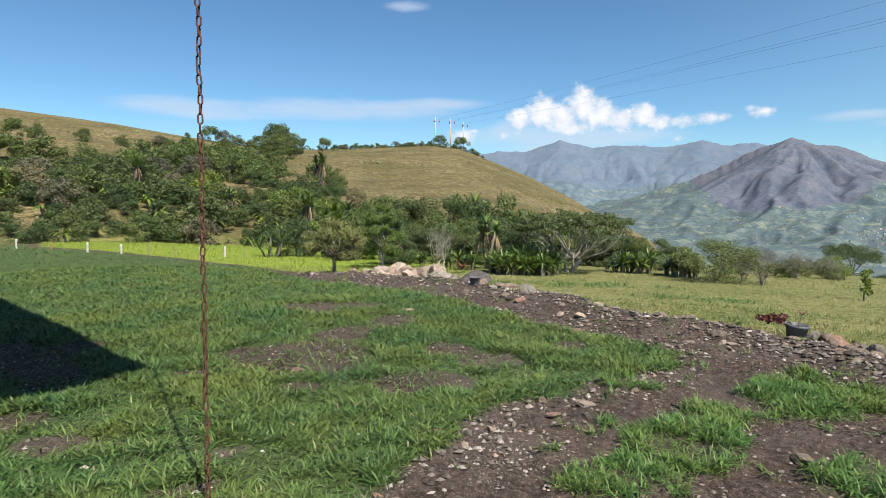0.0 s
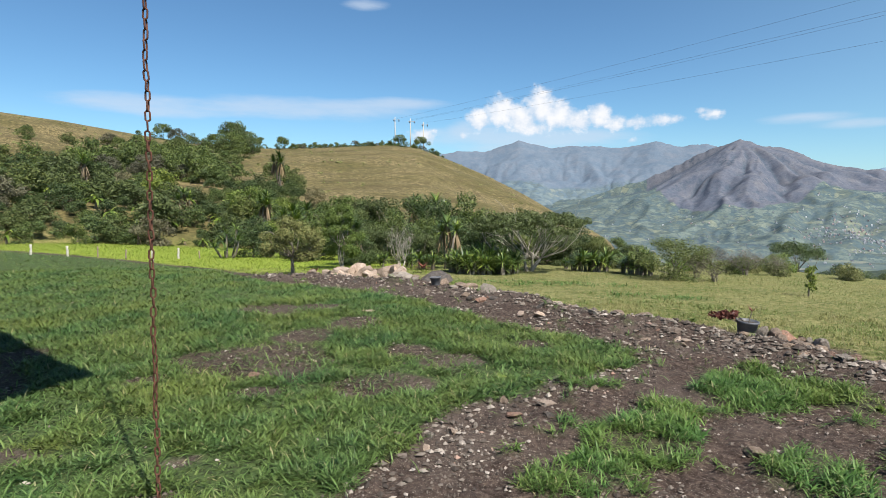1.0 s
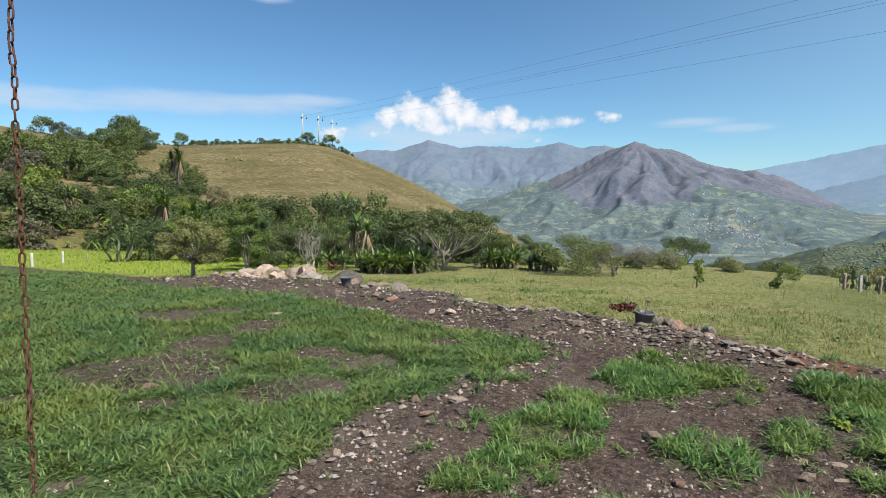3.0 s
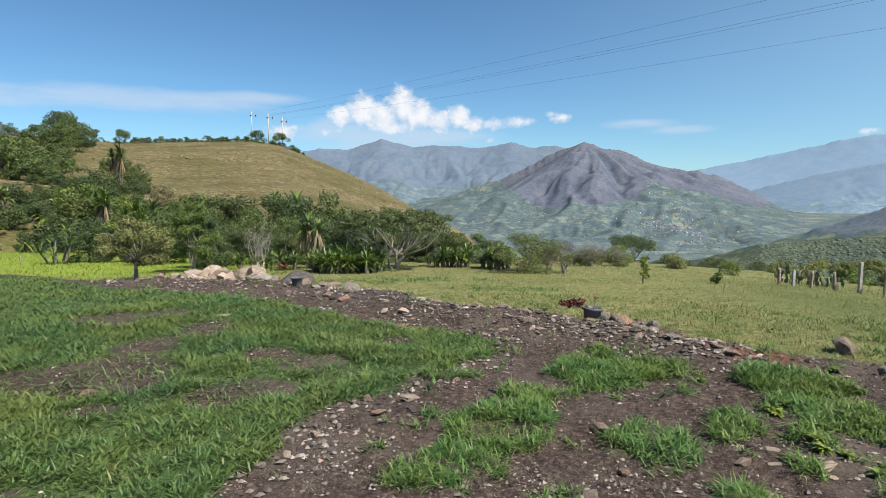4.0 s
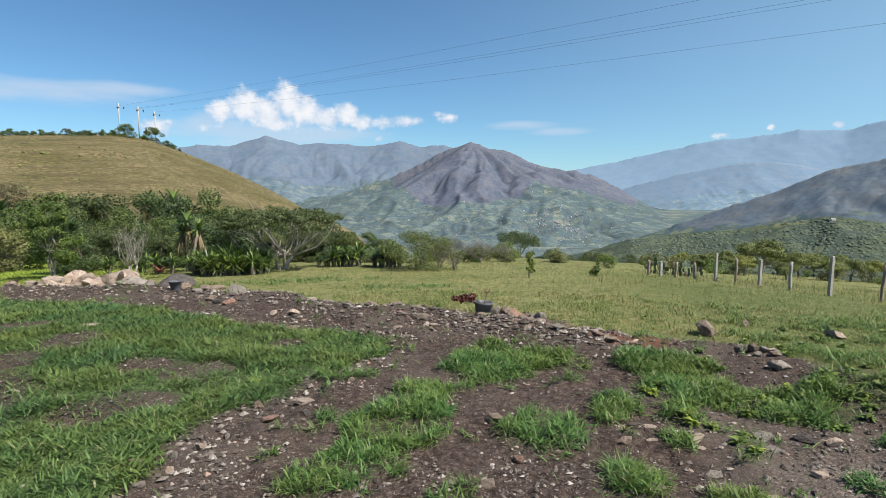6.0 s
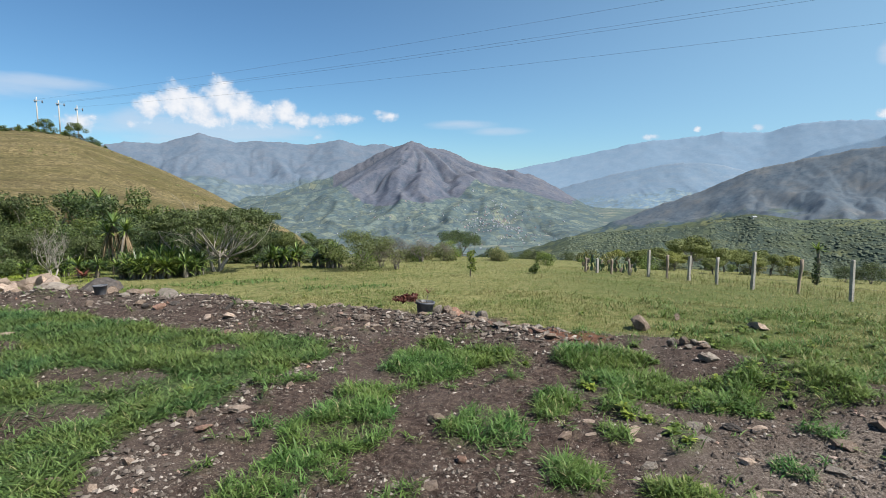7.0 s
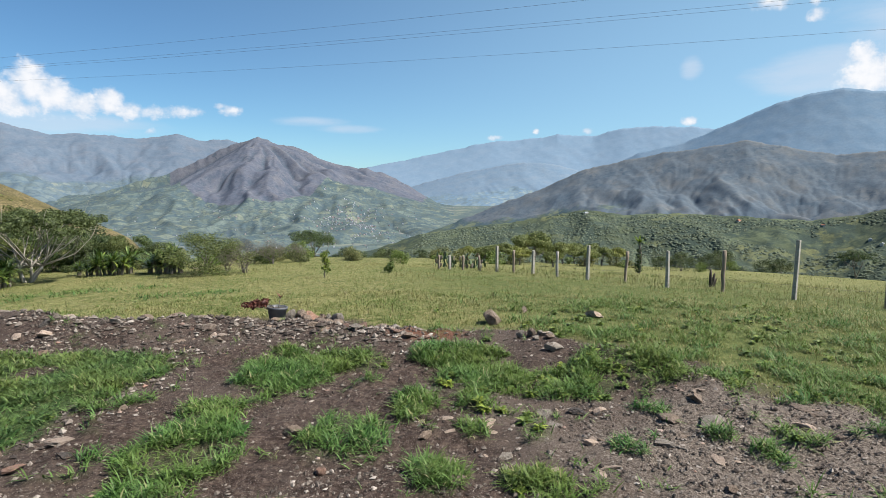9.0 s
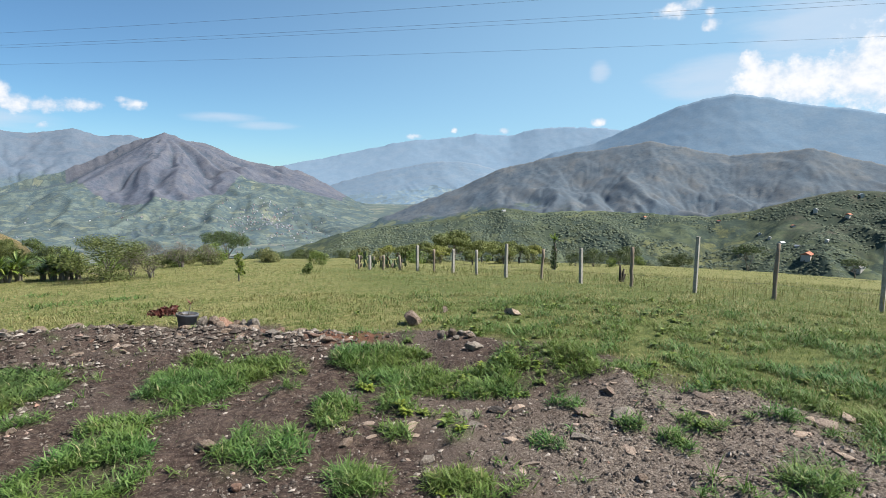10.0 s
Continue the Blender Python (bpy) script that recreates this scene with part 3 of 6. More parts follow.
def build_ground():
    az = np.radians(np.concatenate([np.arange(-180, -75, 5), np.arange(-75, 70, 0.36), np.arange(70, 180.1, 5)]))
    r = np.concatenate([[0.02, 0.6, 1.2], np.geomspace(1.8, 32, 230), np.geomspace(33, 300, 80), np.geomspace(312, 4900, 55)])
    R, A = np.meshgrid(r, az, indexing="ij")
    X, Y = R * np.sin(A), R * np.cos(A)
    Z = ground(X.ravel(), Y.ravel())
    me = mesh_from("ground", np.stack([X.ravel(), Y.ravel(), Z], 1), grid_faces(len(r), len(az))[:, ::-1], EARTH)
    lawn, tuft, field = cover(X.ravel(), Y.ravel())
    rr, aa = R.ravel(), np.degrees(A.ravel())
    put_attr(me, "turf", np.maximum(lawn * 0.8, tuft * 0.3))
    put_attr(me, "field", field)
    xx, yy = X.ravel(), Y.ravel()
    put_attr(me, "gravel", smooth(1.6, 3.4, xx + 0.8 * (fbm(xx, yy, 5, 3) - 0.5)) * smooth(5.6, 4.4, yy + 1.2 * (fbm(xx * 1.3, yy * 1.3, 6, 3) - 0.5)) * smooth(0.0, 1.0, rr_near(xx, yy)))
    put_attr(me, "red", smooth(-0.3, 0.5, blobs([(2.15, 7.95, 0.55, 0.28)], X.ravel(), Y.ravel()) + 1.2 * (fbm(X.ravel() * 2, Y.ravel() * 2, 3, 3) - 0.5)))
    hillside = smooth(46, 58, rr) * smooth(-2, -11, aa)
    put_attr(me, "hill", np.maximum(hillside, smooth(36, 70, rr) * 0.9))
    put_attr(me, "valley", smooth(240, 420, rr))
    put_attr(me, "lush", smooth(2.6, 5.5, xx + 2.0 * (fbm(xx * 0.6, yy * 0.6, 4, 3) - 0.5)) * smooth(26, 15, rr + 5 * (fbm(xx * 0.5, yy * 0.5, 8, 3) - 0.5)))
    put_attr(me, "strip", smooth(-22, -34, aa) * smooth(19, 24, rr) * smooth(56, 46, rr))
    return tagged(new("ground", me), "grassy terrace with bare soil above a valley", "ground", kind="structure")


build_ground()


def erode(X, Y, Z, steps, strength, held):
    """Streams cut valleys: each place drains to its steepest neighbour and is worn down by the water gathered above it."""
    rows, cols = Z.shape
    h = Z.astype(float).copy()
    ident = np.arange(rows * cols).reshape(rows, cols)
    moves = [(a, b) for a in (-1, 0, 1) for b in (-1, 0, 1) if a or b]
    near, gap = [], []
    for a, b in moves:
        ii, jj = np.clip(np.arange(rows) + a, 0, rows - 1), np.clip(np.arange(cols) + b, 0, cols - 1)
        k = ident[np.ix_(ii, jj)]
        near.append(k)
        gap.append(np.hypot(X.ravel()[k] - X, Y.ravel()[k] - Y) + 1e-6)
    near, gap = np.array(near), np.array(gap)
    cell = np.maximum(gap[6], 1) * np.maximum(gap[4], 1)
    for step in range(steps):
        fall = (h[None] - h.ravel()[near]) / gap
        fall[gap < 0.01] = -1
        best = fall.argmax(0)
        to = np.take_along_axis(near, best[None], 0)[0].ravel()
        run = np.take_along_axis(gap, best[None], 0)[0].ravel()
        pit = (np.take_along_axis(fall, best[None], 0)[0] <= 0).ravel()
        to = np.where(pit, ident.ravel(), to)
        order = np.argsort(h.ravel())
        area, down = cell.ravel().tolist(), to.tolist()
        for k in order[::-1].tolist():
            if down[k] != k:
                area[down[k]] += area[k]
        wear = (strength * np.sqrt(np.array(area)) / run * (1 - held.ravel())).tolist()
        flat = h.ravel().tolist()
        for k in order.tolist():
            if down[k] != k:
                flat[k] = (flat[k] + wear[k] * flat[down[k]]) / (1 + wear[k])
        h = np.array(flat).reshape(rows, cols)
        soft = h.copy()
        soft[1:-1, 1:-1] = 0.86 * h[1:-1, 1:-1] + 0.035 * (h[:-2, 1:-1] + h[2:, 1:-1] + h[1:-1, :-2] + h[1:-1, 2:])
        h = np.where(held > 0.99, h, soft)
    return h


def build_range(name, label, crest, dist, depth, foot, material, cols=380, rows=60, spurs=14.0, amp=0.22, seed=1, rise=1.25, summit=None, shoulder=None, steps=9, wear=0.012, grit=0.012, tilled=-60):
    """A mountain range: its crest by azimuth and elevation at a distance; valleys are cut into the slope towards the viewer."""
    a0, a1 = crest[0][0], crest[-1][0]
    az = np.linspace(a0, a1, cols)
    el = np.interp(az, [c[0] for c in crest], [c[1] for c in crest])
    jag = 0.20 * (fbm(az * 1.1, az * 0 + seed, seed, 4) - 0.5) + 0.10 * (fbm(az * 6, az * 0 + seed, seed + 1, 3) - 0.5)
    top = 2.16 + dist * np.tan(np.radians(el))
    u = np.concatenate([np.linspace(0, 1, rows), [1.12, 1.4]])
    U, AZ = np.meshgrid(u, az, indexing="ij")
    g = np.exp(-0.5 * (np.arange(-40, 41) * (a1 - a0) / cols / 1.1) ** 2)
    soft_el = np.convolve(np.pad(el, 40, mode="edge"), g / g.sum(), "valid")
    soft_top = 2.16 + dist * np.tan(np.radians(soft_el))
    uc = np.minimum(U, 1)
    TOP = soft_top + (top - soft_top) * uc ** 6
    Rr = dist - depth * (1 - U)
    X, Y = Rr * np.sin(np.radians(AZ)), Rr * np.cos(np.radians(AZ))
    L = dist * 6.0 / spurs
    H = TOP - foot
    body = uc ** rise if shoulder is None else shoulder * uc + (1 - shoulder) * uc ** rise
    Z = foot + H * body
    if summit is not None:   # a cone stands on the range
        sx, sy = dist * math.sin(radians(summit)), dist * math.cos(radians(summit))
        peak = 2.16 + dist * math.tan(radians(float(np.interp(summit, az, el))))
        rho = np.hypot(X - sx, Y - sy)
        Z = np.maximum(Z, peak - 0.50 * rho + 0.00016 * rho ** 2)
    warp = fbm(X / (2 * L), Y / (2 * L), seed + 3, 3) - 0.5
    wx, wy = fbm(X / (0.8 * L), Y / (0.8 * L), seed + 6, 3) - 0.5, fbm(X / (0.8 * L) + 9, Y / (0.8 * L), seed + 7, 3) - 0.5
    ridge = fbm(np.radians(AZ) * dist / L + 2.5 * warp, uc * 0.9 + 3, seed, 3, ridged=True) - 0.62
    lumps = fbm(X / (0.32 * L) + 1.8 * wx, Y / (0.45 * L) + 1.8 * wy, seed + 2, 5, ridged=True) - 0.6
    Z = Z + H * amp * ((0.7 if summit is not None else 0.25) * ridge + 1.4 * lumps) * np.sin(np.pi * uc ** 0.85) ** 0.8
    if summit is not None:   # ribs and gullies fall away from the summit
        theta = np.arctan2(X - sx, sy - Y + 1e-3)
        ribs = fbm(theta * 3.2 + 1.6 * wx + 20, rho / 700 + 1.2 * wy, seed + 1, 4, ridged=True) - 0.62
        Z = Z + 105 * ribs * smooth(20, 170, rho) * smooth(1000, 380, rho)
    Z = np.where(U > 1, TOP - (U - 1) * H * 1.5, Z)
    cap = 2.16 + Rr * np.tan(np.radians(np.broadcast_to(el, U.shape)))
    Z = np.where(U < 1, np.minimum(Z, cap - 0.02 * H * (1 - uc)), Z)      # the crest stays the skyline
    held = np.where((U >= 0.999) | (U <= 0.001), 1.0, smooth(0.93, 1.0, U))
    if steps:
        Z = erode(X, Y, Z, steps, wear, held)
    Z = Z + H * grit * (fbm(X / (0.05 * L), Y / (0.05 * L), seed + 4, 3) - 0.5) * smooth(1.0, 0.95, U) * smooth(0, 0.05, U)
    Z = Z + dist * np.radians(np.broadcast_to(jag, U.shape)) * uc ** 30      # the ragged skyline
    me = mesh_from(name, np.stack([X, Y, Z], -1).reshape(-1, 3), grid_faces(len(u), cols)[:, ::-1], material)
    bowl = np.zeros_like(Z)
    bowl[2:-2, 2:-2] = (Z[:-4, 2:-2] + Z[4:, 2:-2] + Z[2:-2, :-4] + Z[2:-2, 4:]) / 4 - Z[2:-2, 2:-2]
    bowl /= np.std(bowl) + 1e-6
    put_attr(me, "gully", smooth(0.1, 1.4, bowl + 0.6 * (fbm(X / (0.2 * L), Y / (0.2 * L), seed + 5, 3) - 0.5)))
    # where the slope is tilled: below a height, and all round the foot of a cone
    low = smooth(tilled + 40, tilled - 40, Z + 160 * (fbm(X / 260, Y / 260, seed + 8, 5) - 0.5))
    if summit is not None:
        wide = np.hypot(2.0 * np.radians(AZ - summit) * dist, Rr - dist)
        crag = np.maximum(smooth(900, 660, wide), smooth(0.66, 0.82, uc) * smooth(-1, 3, AZ) * smooth(17, 14, AZ))
        low = smooth(0.7, 0.4, crag + 0.8 * (fbm(X / 200, Y / 200, seed + 8, 5) - 0.5))
    put_attr(me, "low", low)
    put_attr(me, "spur", smooth(0.2, 1.6, -bowl))
    tagged(new(name, me), label, "mountain", kind="structure")
    return X, Y, Z


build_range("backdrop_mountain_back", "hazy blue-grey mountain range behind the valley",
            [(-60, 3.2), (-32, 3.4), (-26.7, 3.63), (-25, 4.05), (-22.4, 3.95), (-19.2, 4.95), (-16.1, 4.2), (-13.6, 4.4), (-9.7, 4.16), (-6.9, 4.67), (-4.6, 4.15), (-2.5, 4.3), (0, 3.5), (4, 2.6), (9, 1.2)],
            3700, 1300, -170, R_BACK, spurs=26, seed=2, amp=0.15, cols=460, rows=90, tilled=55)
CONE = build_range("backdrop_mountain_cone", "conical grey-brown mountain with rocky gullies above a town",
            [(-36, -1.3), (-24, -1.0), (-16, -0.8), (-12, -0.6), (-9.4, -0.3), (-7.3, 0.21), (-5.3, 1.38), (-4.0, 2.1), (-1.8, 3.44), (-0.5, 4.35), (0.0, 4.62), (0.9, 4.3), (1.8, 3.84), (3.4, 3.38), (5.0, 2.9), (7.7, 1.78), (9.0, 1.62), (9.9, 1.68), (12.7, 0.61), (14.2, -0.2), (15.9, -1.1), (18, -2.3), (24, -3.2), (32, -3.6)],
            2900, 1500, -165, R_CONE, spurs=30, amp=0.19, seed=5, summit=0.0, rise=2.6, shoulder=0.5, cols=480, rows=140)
# the three palest ranges have flattened relief, so their slopes look hazed
build_range("backdrop_mountain_blue", "distant mountain range coloured pale blue for haze",
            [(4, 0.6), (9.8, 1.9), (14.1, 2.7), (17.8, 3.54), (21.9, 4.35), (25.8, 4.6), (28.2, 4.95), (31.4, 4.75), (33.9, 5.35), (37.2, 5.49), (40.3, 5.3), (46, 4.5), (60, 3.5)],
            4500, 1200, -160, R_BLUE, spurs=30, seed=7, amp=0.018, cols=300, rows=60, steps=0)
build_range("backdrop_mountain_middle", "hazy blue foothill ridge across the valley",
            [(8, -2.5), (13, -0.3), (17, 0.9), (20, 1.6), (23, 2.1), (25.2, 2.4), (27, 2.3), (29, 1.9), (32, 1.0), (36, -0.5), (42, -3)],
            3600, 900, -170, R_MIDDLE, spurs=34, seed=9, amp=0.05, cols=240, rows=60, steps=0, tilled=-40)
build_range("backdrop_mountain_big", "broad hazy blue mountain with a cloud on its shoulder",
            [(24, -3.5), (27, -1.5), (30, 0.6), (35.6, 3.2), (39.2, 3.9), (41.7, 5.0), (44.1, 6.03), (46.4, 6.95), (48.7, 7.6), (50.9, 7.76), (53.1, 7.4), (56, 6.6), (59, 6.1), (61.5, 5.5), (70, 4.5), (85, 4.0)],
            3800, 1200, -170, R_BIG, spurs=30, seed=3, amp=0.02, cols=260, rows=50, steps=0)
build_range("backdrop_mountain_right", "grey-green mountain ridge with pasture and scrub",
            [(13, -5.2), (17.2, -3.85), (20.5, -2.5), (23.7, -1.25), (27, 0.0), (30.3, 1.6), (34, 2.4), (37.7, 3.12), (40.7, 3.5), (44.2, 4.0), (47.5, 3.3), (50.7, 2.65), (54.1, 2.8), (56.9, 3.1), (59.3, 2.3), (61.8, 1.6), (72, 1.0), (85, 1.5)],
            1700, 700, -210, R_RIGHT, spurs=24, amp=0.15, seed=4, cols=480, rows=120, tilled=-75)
WOODED = build_range("backdrop_hill_wooded", "green wooded foothill with scattered pastures",
            [(6, -7.0), (10.8, -5.9), (15, -4.5), (19.4, -3.85), (23.7, -3.4), (27.6, -2.65), (30.9, -2.1), (34.6, -2.55), (39.4, -2.3), (44.4, -2.5), (49.2, -2.7), (52.7, -2.1), (56.4, -1.0), (59.4, -0.3), (61.9, -0.45), (72, -0.2), (85, 0)],
            620, 400, -150, R_NEAR, spurs=22, amp=0.22, seed=6, rise=0.95, cols=420, rows=90, tilled=-25)

# ---- things: chain, roof, fence, pots, poles ----
def tube(bm, pts, radii, sides=8, cap=True):
    """A tapered tube along points."""
    rings, pts = [], [Vector(p) for p in pts]
    for i, p in enumerate(pts):
        d = (pts[min(i + 1, len(pts) - 1)] - pts[max(i - 1, 0)]).normalized()
        a = d.orthogonal().normalized()
        b = d.cross(a)
        if rings:
            prev = (rings[-1][0].co - pts[i - 1])
            a = (prev - d * prev.dot(d)).normalized() if prev.length > 1e-6 else a
            b = d.cross(a)
        rr = float(radii[i] if hasattr(radii, "__len__") else radii)
        rings.append([bm.verts.new(p + rr * (math.cos(2 * math.pi * k / sides) * a + math.sin(2 * math.pi * k / sides) * b)) for k in range(sides)])
    for r0, r1 in zip(rings, rings[1:]):
        for k in range(sides):
            f = bm.faces.new((r0[k], r0[(k + 1) % sides], r1[(k + 1) % sides], r1[k]))
            f.smooth = True
    if cap:
        bm.faces.new(rings[0][::-1])
        bm.faces.new(rings[-1])
    return bm


def box(bm, size, m=None, bevel=0.0):
    v = bmesh.ops.create_cube(bm, size=1.0, matrix=(m or Matrix()) @ Matrix.Diagonal((*size, 1)))["verts"]
    if bevel:
        e = list({e for w in v for e in w.link_edges})
        bmesh.ops.bevel(bm, geom=e, offset=bevel, segments=2, affect="EDGES", profile=0.6)
    return bm


CORNER = Vector((-3.37, 2.43, 4.58))      # the eaves' corner from which the chain hangs


def chain():
    base = on_ground(CORNER.x, CORNER.y)
    top = tagged(new("hanging_chain"), "rusted iron link chain hanging from a roof corner", "chain")
    top.location = (CORNER.x, CORNER.y, base)
    wire, long, wide = 0.0062, 0.076, 0.041
    bm = bmesh.new()
    pts = []
    for k in range(20):
        a = 2 * math.pi * k / 20
        sx, sz = math.cos(a), math.sin(a)
        pts.append(Vector((sx * (wide / 2 - wire), 0, sz * (wide / 2 - wire) + (1 if sz > 0 else -1) * (long - wide) / 2)))
    rings = []
    for k, p in enumerate(pts):
        d = (pts[(k + 1) % 20] - pts[k - 1]).normalized()
        n = Vector((0, 1, 0))
        o = d.cross(n)
        rings.append([bm.verts.new(p + wire * (math.cos(t * math.pi / 3.5) * n + math.sin(t * math.pi / 3.5) * o)) for t in range(7)])
    for k in range(20):
        for t in range(7):
            bm.faces.new((rings[k][t], rings[k][(t + 1) % 7], rings[(k + 1) % 20][(t + 1) % 7], rings[(k + 1) % 20][t])).smooth = True
    bmesh.ops.recalc_face_normals(bm, faces=bm.faces)
    link = part("chain_link", bm, RUST, top)
    rng = random.Random(4)
    pitch = long - 2 * wire - 0.001
    n = int((CORNER.z - base - 0.02) / pitch)
    turn = 25.0
    for i in range(n):
        z = CORNER.z - base - 0.04 - pitch * i
        turn += 90 + rng.uniform(-16, 20)
        off = 0.016 * (z - 0.9)      # it hangs a little out of plumb
        m = pose(0.588 * off + 0.003 * math.sin(i * 0.7), 0.809 * off + 0.003 * math.cos(i * 0.9), z, rng.uniform(-4, 4), rng.uniform(-4, 4), turn)
        if i == 0:
            link.matrix_basis = m
        else:
            o = link.copy()
            scene.collection.objects.link(o)
            o.matrix_basis = m


chain()


def porch_roof():
    """The roof behind the camera whose shadow lies on the lawn; the chain hangs from its corner."""
    u, v = Vector((-0.975, 0.223, 0)).normalized(), Vector((-0.223, -0.975, 0)).normalized()
    house = tagged(new("house"), "single-storey house with a clay tile roof and wide eaves", "house")
    house.location = (CORNER.x, CORNER.y, 0)
    lu, lv = 9.0, 7.0
    bm = bmesh.new()
    e = [Vector((0, 0, 4.6)), u * lu + Vector((0, 0, 4.6)), u * lu + v * lv + Vector((0, 0, 4.6)), v * lv + Vector((0, 0, 4.6))]
    r0, r1 = u * 3.5 + v * 3.5 + Vector((0, 0, 5.9)), u * (lu - 3.5) + v * 3.5 + Vector((0, 0, 5.9))
    for dz in (0.0, 0.10):
        q = [bm.verts.new(p + Vector((0, 0, dz))) for p in (*e, r0, r1)]
        for ids in ((0, 1, 5, 4), (1, 2, 5), (2, 3, 4, 5), (3, 0, 4)):
            bm.faces.new([q[i] for i in ids])
        if dz == 0:
            low = q
    for i in range(4):
        bm.faces.new((low[i], low[(i + 1) % 4], q[(i + 1) % 4], q[i]))
    bmesh.ops.recalc_face_normals(bm, faces=bm.faces)
    part("roof", bm, ROOF_TILE, house)
    m = Matrix((( -u.x, -v.x, 0, 0), (-u.y, -v.y, 0, 0), (0, 0, 1, 0), (0, 0, 0, 1)))
    bm = bmesh.new()
    c = u * (lu / 2) + v * (lv / 2)
    box(bm, (lu - 3.0, lv - 3.0, 5.1), Matrix.Translation((c.x, c.y, 2.15)) @ m)
    part("wall", bm, PLASTER, house)


porch_roof()

# ---- fence posts, pots, power line ----
def square_post(name, x, y, height, width, material, lean, label, group, turn=0.0):
    bm = bmesh.new()
    box(bm, (width, width * 0.92, height + 0.25), Matrix.Translation((0, 0, height / 2 - 0.125)), width * 0.09)
    for v in bm.verts:
        if v.co.z > height * 0.8:
            v.co.x *= 0.9
            v.co.y *= 0.9
    me = bpy.data.meshes.new(name)
    bm.to_mesh(me)
    bm.free()
    me.materials.append(material)
    ob = tagged(new(name, me), label, "fence post", group)
    ob.matrix_basis = Matrix.Translation((x, y, on_ground(x, y))) @ pose(0, 0, 0, lean * 0.4, lean, turn)
    return ob


def round_post(name, x, y, height, radius, material, lean, label, group, seed=0):
    rng = random.Random(seed)
    bm = bmesh.new()
    n = 6
    pts = [(rng.uniform(-1, 1) * 0.012, rng.uniform(-1, 1) * 0.012, -0.2 + (height + 0.2) * k / n) for k in range(n + 1)]
    tube(bm, pts, [radius * rng.uniform(0.85, 1.1) for _ in pts], 9)
    me = bpy.data.meshes.new(name)
    bm.to_mesh(me)
    bm.free()
    me.materials.append(material)
    ob = tagged(new(name, me), label, "fence post", group)
    ob.matrix_basis = Matrix.Translation((x, y, on_ground(x, y))) @ pose(0, 0, 0, -lean * 0.3, lean, rng.uniform(0, 360) if abs(lean) < 1 else 0)
    return ob


POST_GREY = mat_plain("grey_post_concrete", (.22, .205, .18), (.40, .38, .34), 14, 0.9, 0, 0.006)
# x, y, height, kind, lean
POSTS = [(12.83, 6.92, 1.35, "c", 1), (12.27, 8.83, 1.26, "w", 4), (11.46, 10.30, 1.36, "c", 1.5), (11.06, 12.02, 1.06, "w", 0.5), (10.38, 13.26, 1.0, "c", -1), (10.39, 15.19, .93, "w", 4),
         (9.51, 15.85, 1.06, "c", 1), (9.23, 17.27, .84, "w", 1), (8.96, 18.49, .82, "c", 0.6), (8.50, 19.09, .79, "w", 0), (7.98, 19.37, .92, "c", 0), (7.43, 19.66, .55, "w", -2),
         (6.89, 19.9, .52, "w", 1), (6.45, 20.1, .5, "c", 0), (6.10, 20.3, .5, "w", 2)]
for k, (x, y, h, kind, lean) in enumerate(POSTS):
    if kind == "c":
        square_post("fence_post", x, y, h, 0.09, POST_GREY, lean, "weathered square concrete fence post in tall grass", "pasture fence", 20)
    else:
        round_post("fence_post", x, y, h, 0.046, OLD_WOOD if k != 7 else POST_GREY, lean, "grey rough wooden fence post in tall grass", "pasture fence", k)


def dead_stump(az, r):
    """A dark split stump beside the fence."""
    rng = np.random.RandomState(91)
    bm = bmesh.new()
    for lean, top in ((-0.10, 0.52), (0.05, 0.40), (0.12, 0.24)):
        pts = [(lean * t, 0.03 * math.sin(5 * t), -0.1 + (top + 0.1) * t) for t in (0, .3, .6, 1)]
        tube(bm, pts, [0.055, 0.05, 0.045, 0.03 * rng.uniform(0.6, 1.2)], 7)
    me = bpy.data.meshes.new("dead_stump")
    bm.to_mesh(me)
    bm.free()
    me.materials.append(mat_plain("dark_dead_wood", (.03, .024, .02), (.09, .075, .06), 14, 0.9, 0, 0.01, (1, 1, 0.3)))
    x, y = r * math.sin(radians(az)), r * math.cos(radians(az))
    tagged(new("dead_stump", me), "dark split tree stump beside a fence post", "stump").location = (x, y, on_ground(x, y))


dead_stump(41.8, 18.5)


def fence_wires():
    for h in (0.35, 0.62, 0.88):
        bm = bmesh.new()
        pts = []
        for (x, y, ph, _, _), (x2, y2, ph2, _, _) in zip(POSTS[:11], POSTS[1:12]):
            za, zb = on_ground(x, y) + min(h, ph - .08), on_ground(x2, y2) + min(h, ph2 - .08)
            pts += [(x + (x2 - x) * t, y + (y2 - y) * t, za + (zb - za) * t - 0.03 * math.sin(math.pi * t)) for t in (0, .25, .5, .75)]
        tube(bm, pts, 0.0022, 4)
        me = bpy.data.meshes.new("fence_wire")
        bm.to_mesh(me)
        bm.free()
        me.materials.append(WIRE)
        tagged(new("fence_wire", me), "thin slack fence wire strung between the posts", "wire", "pasture fence")


fence_wires()
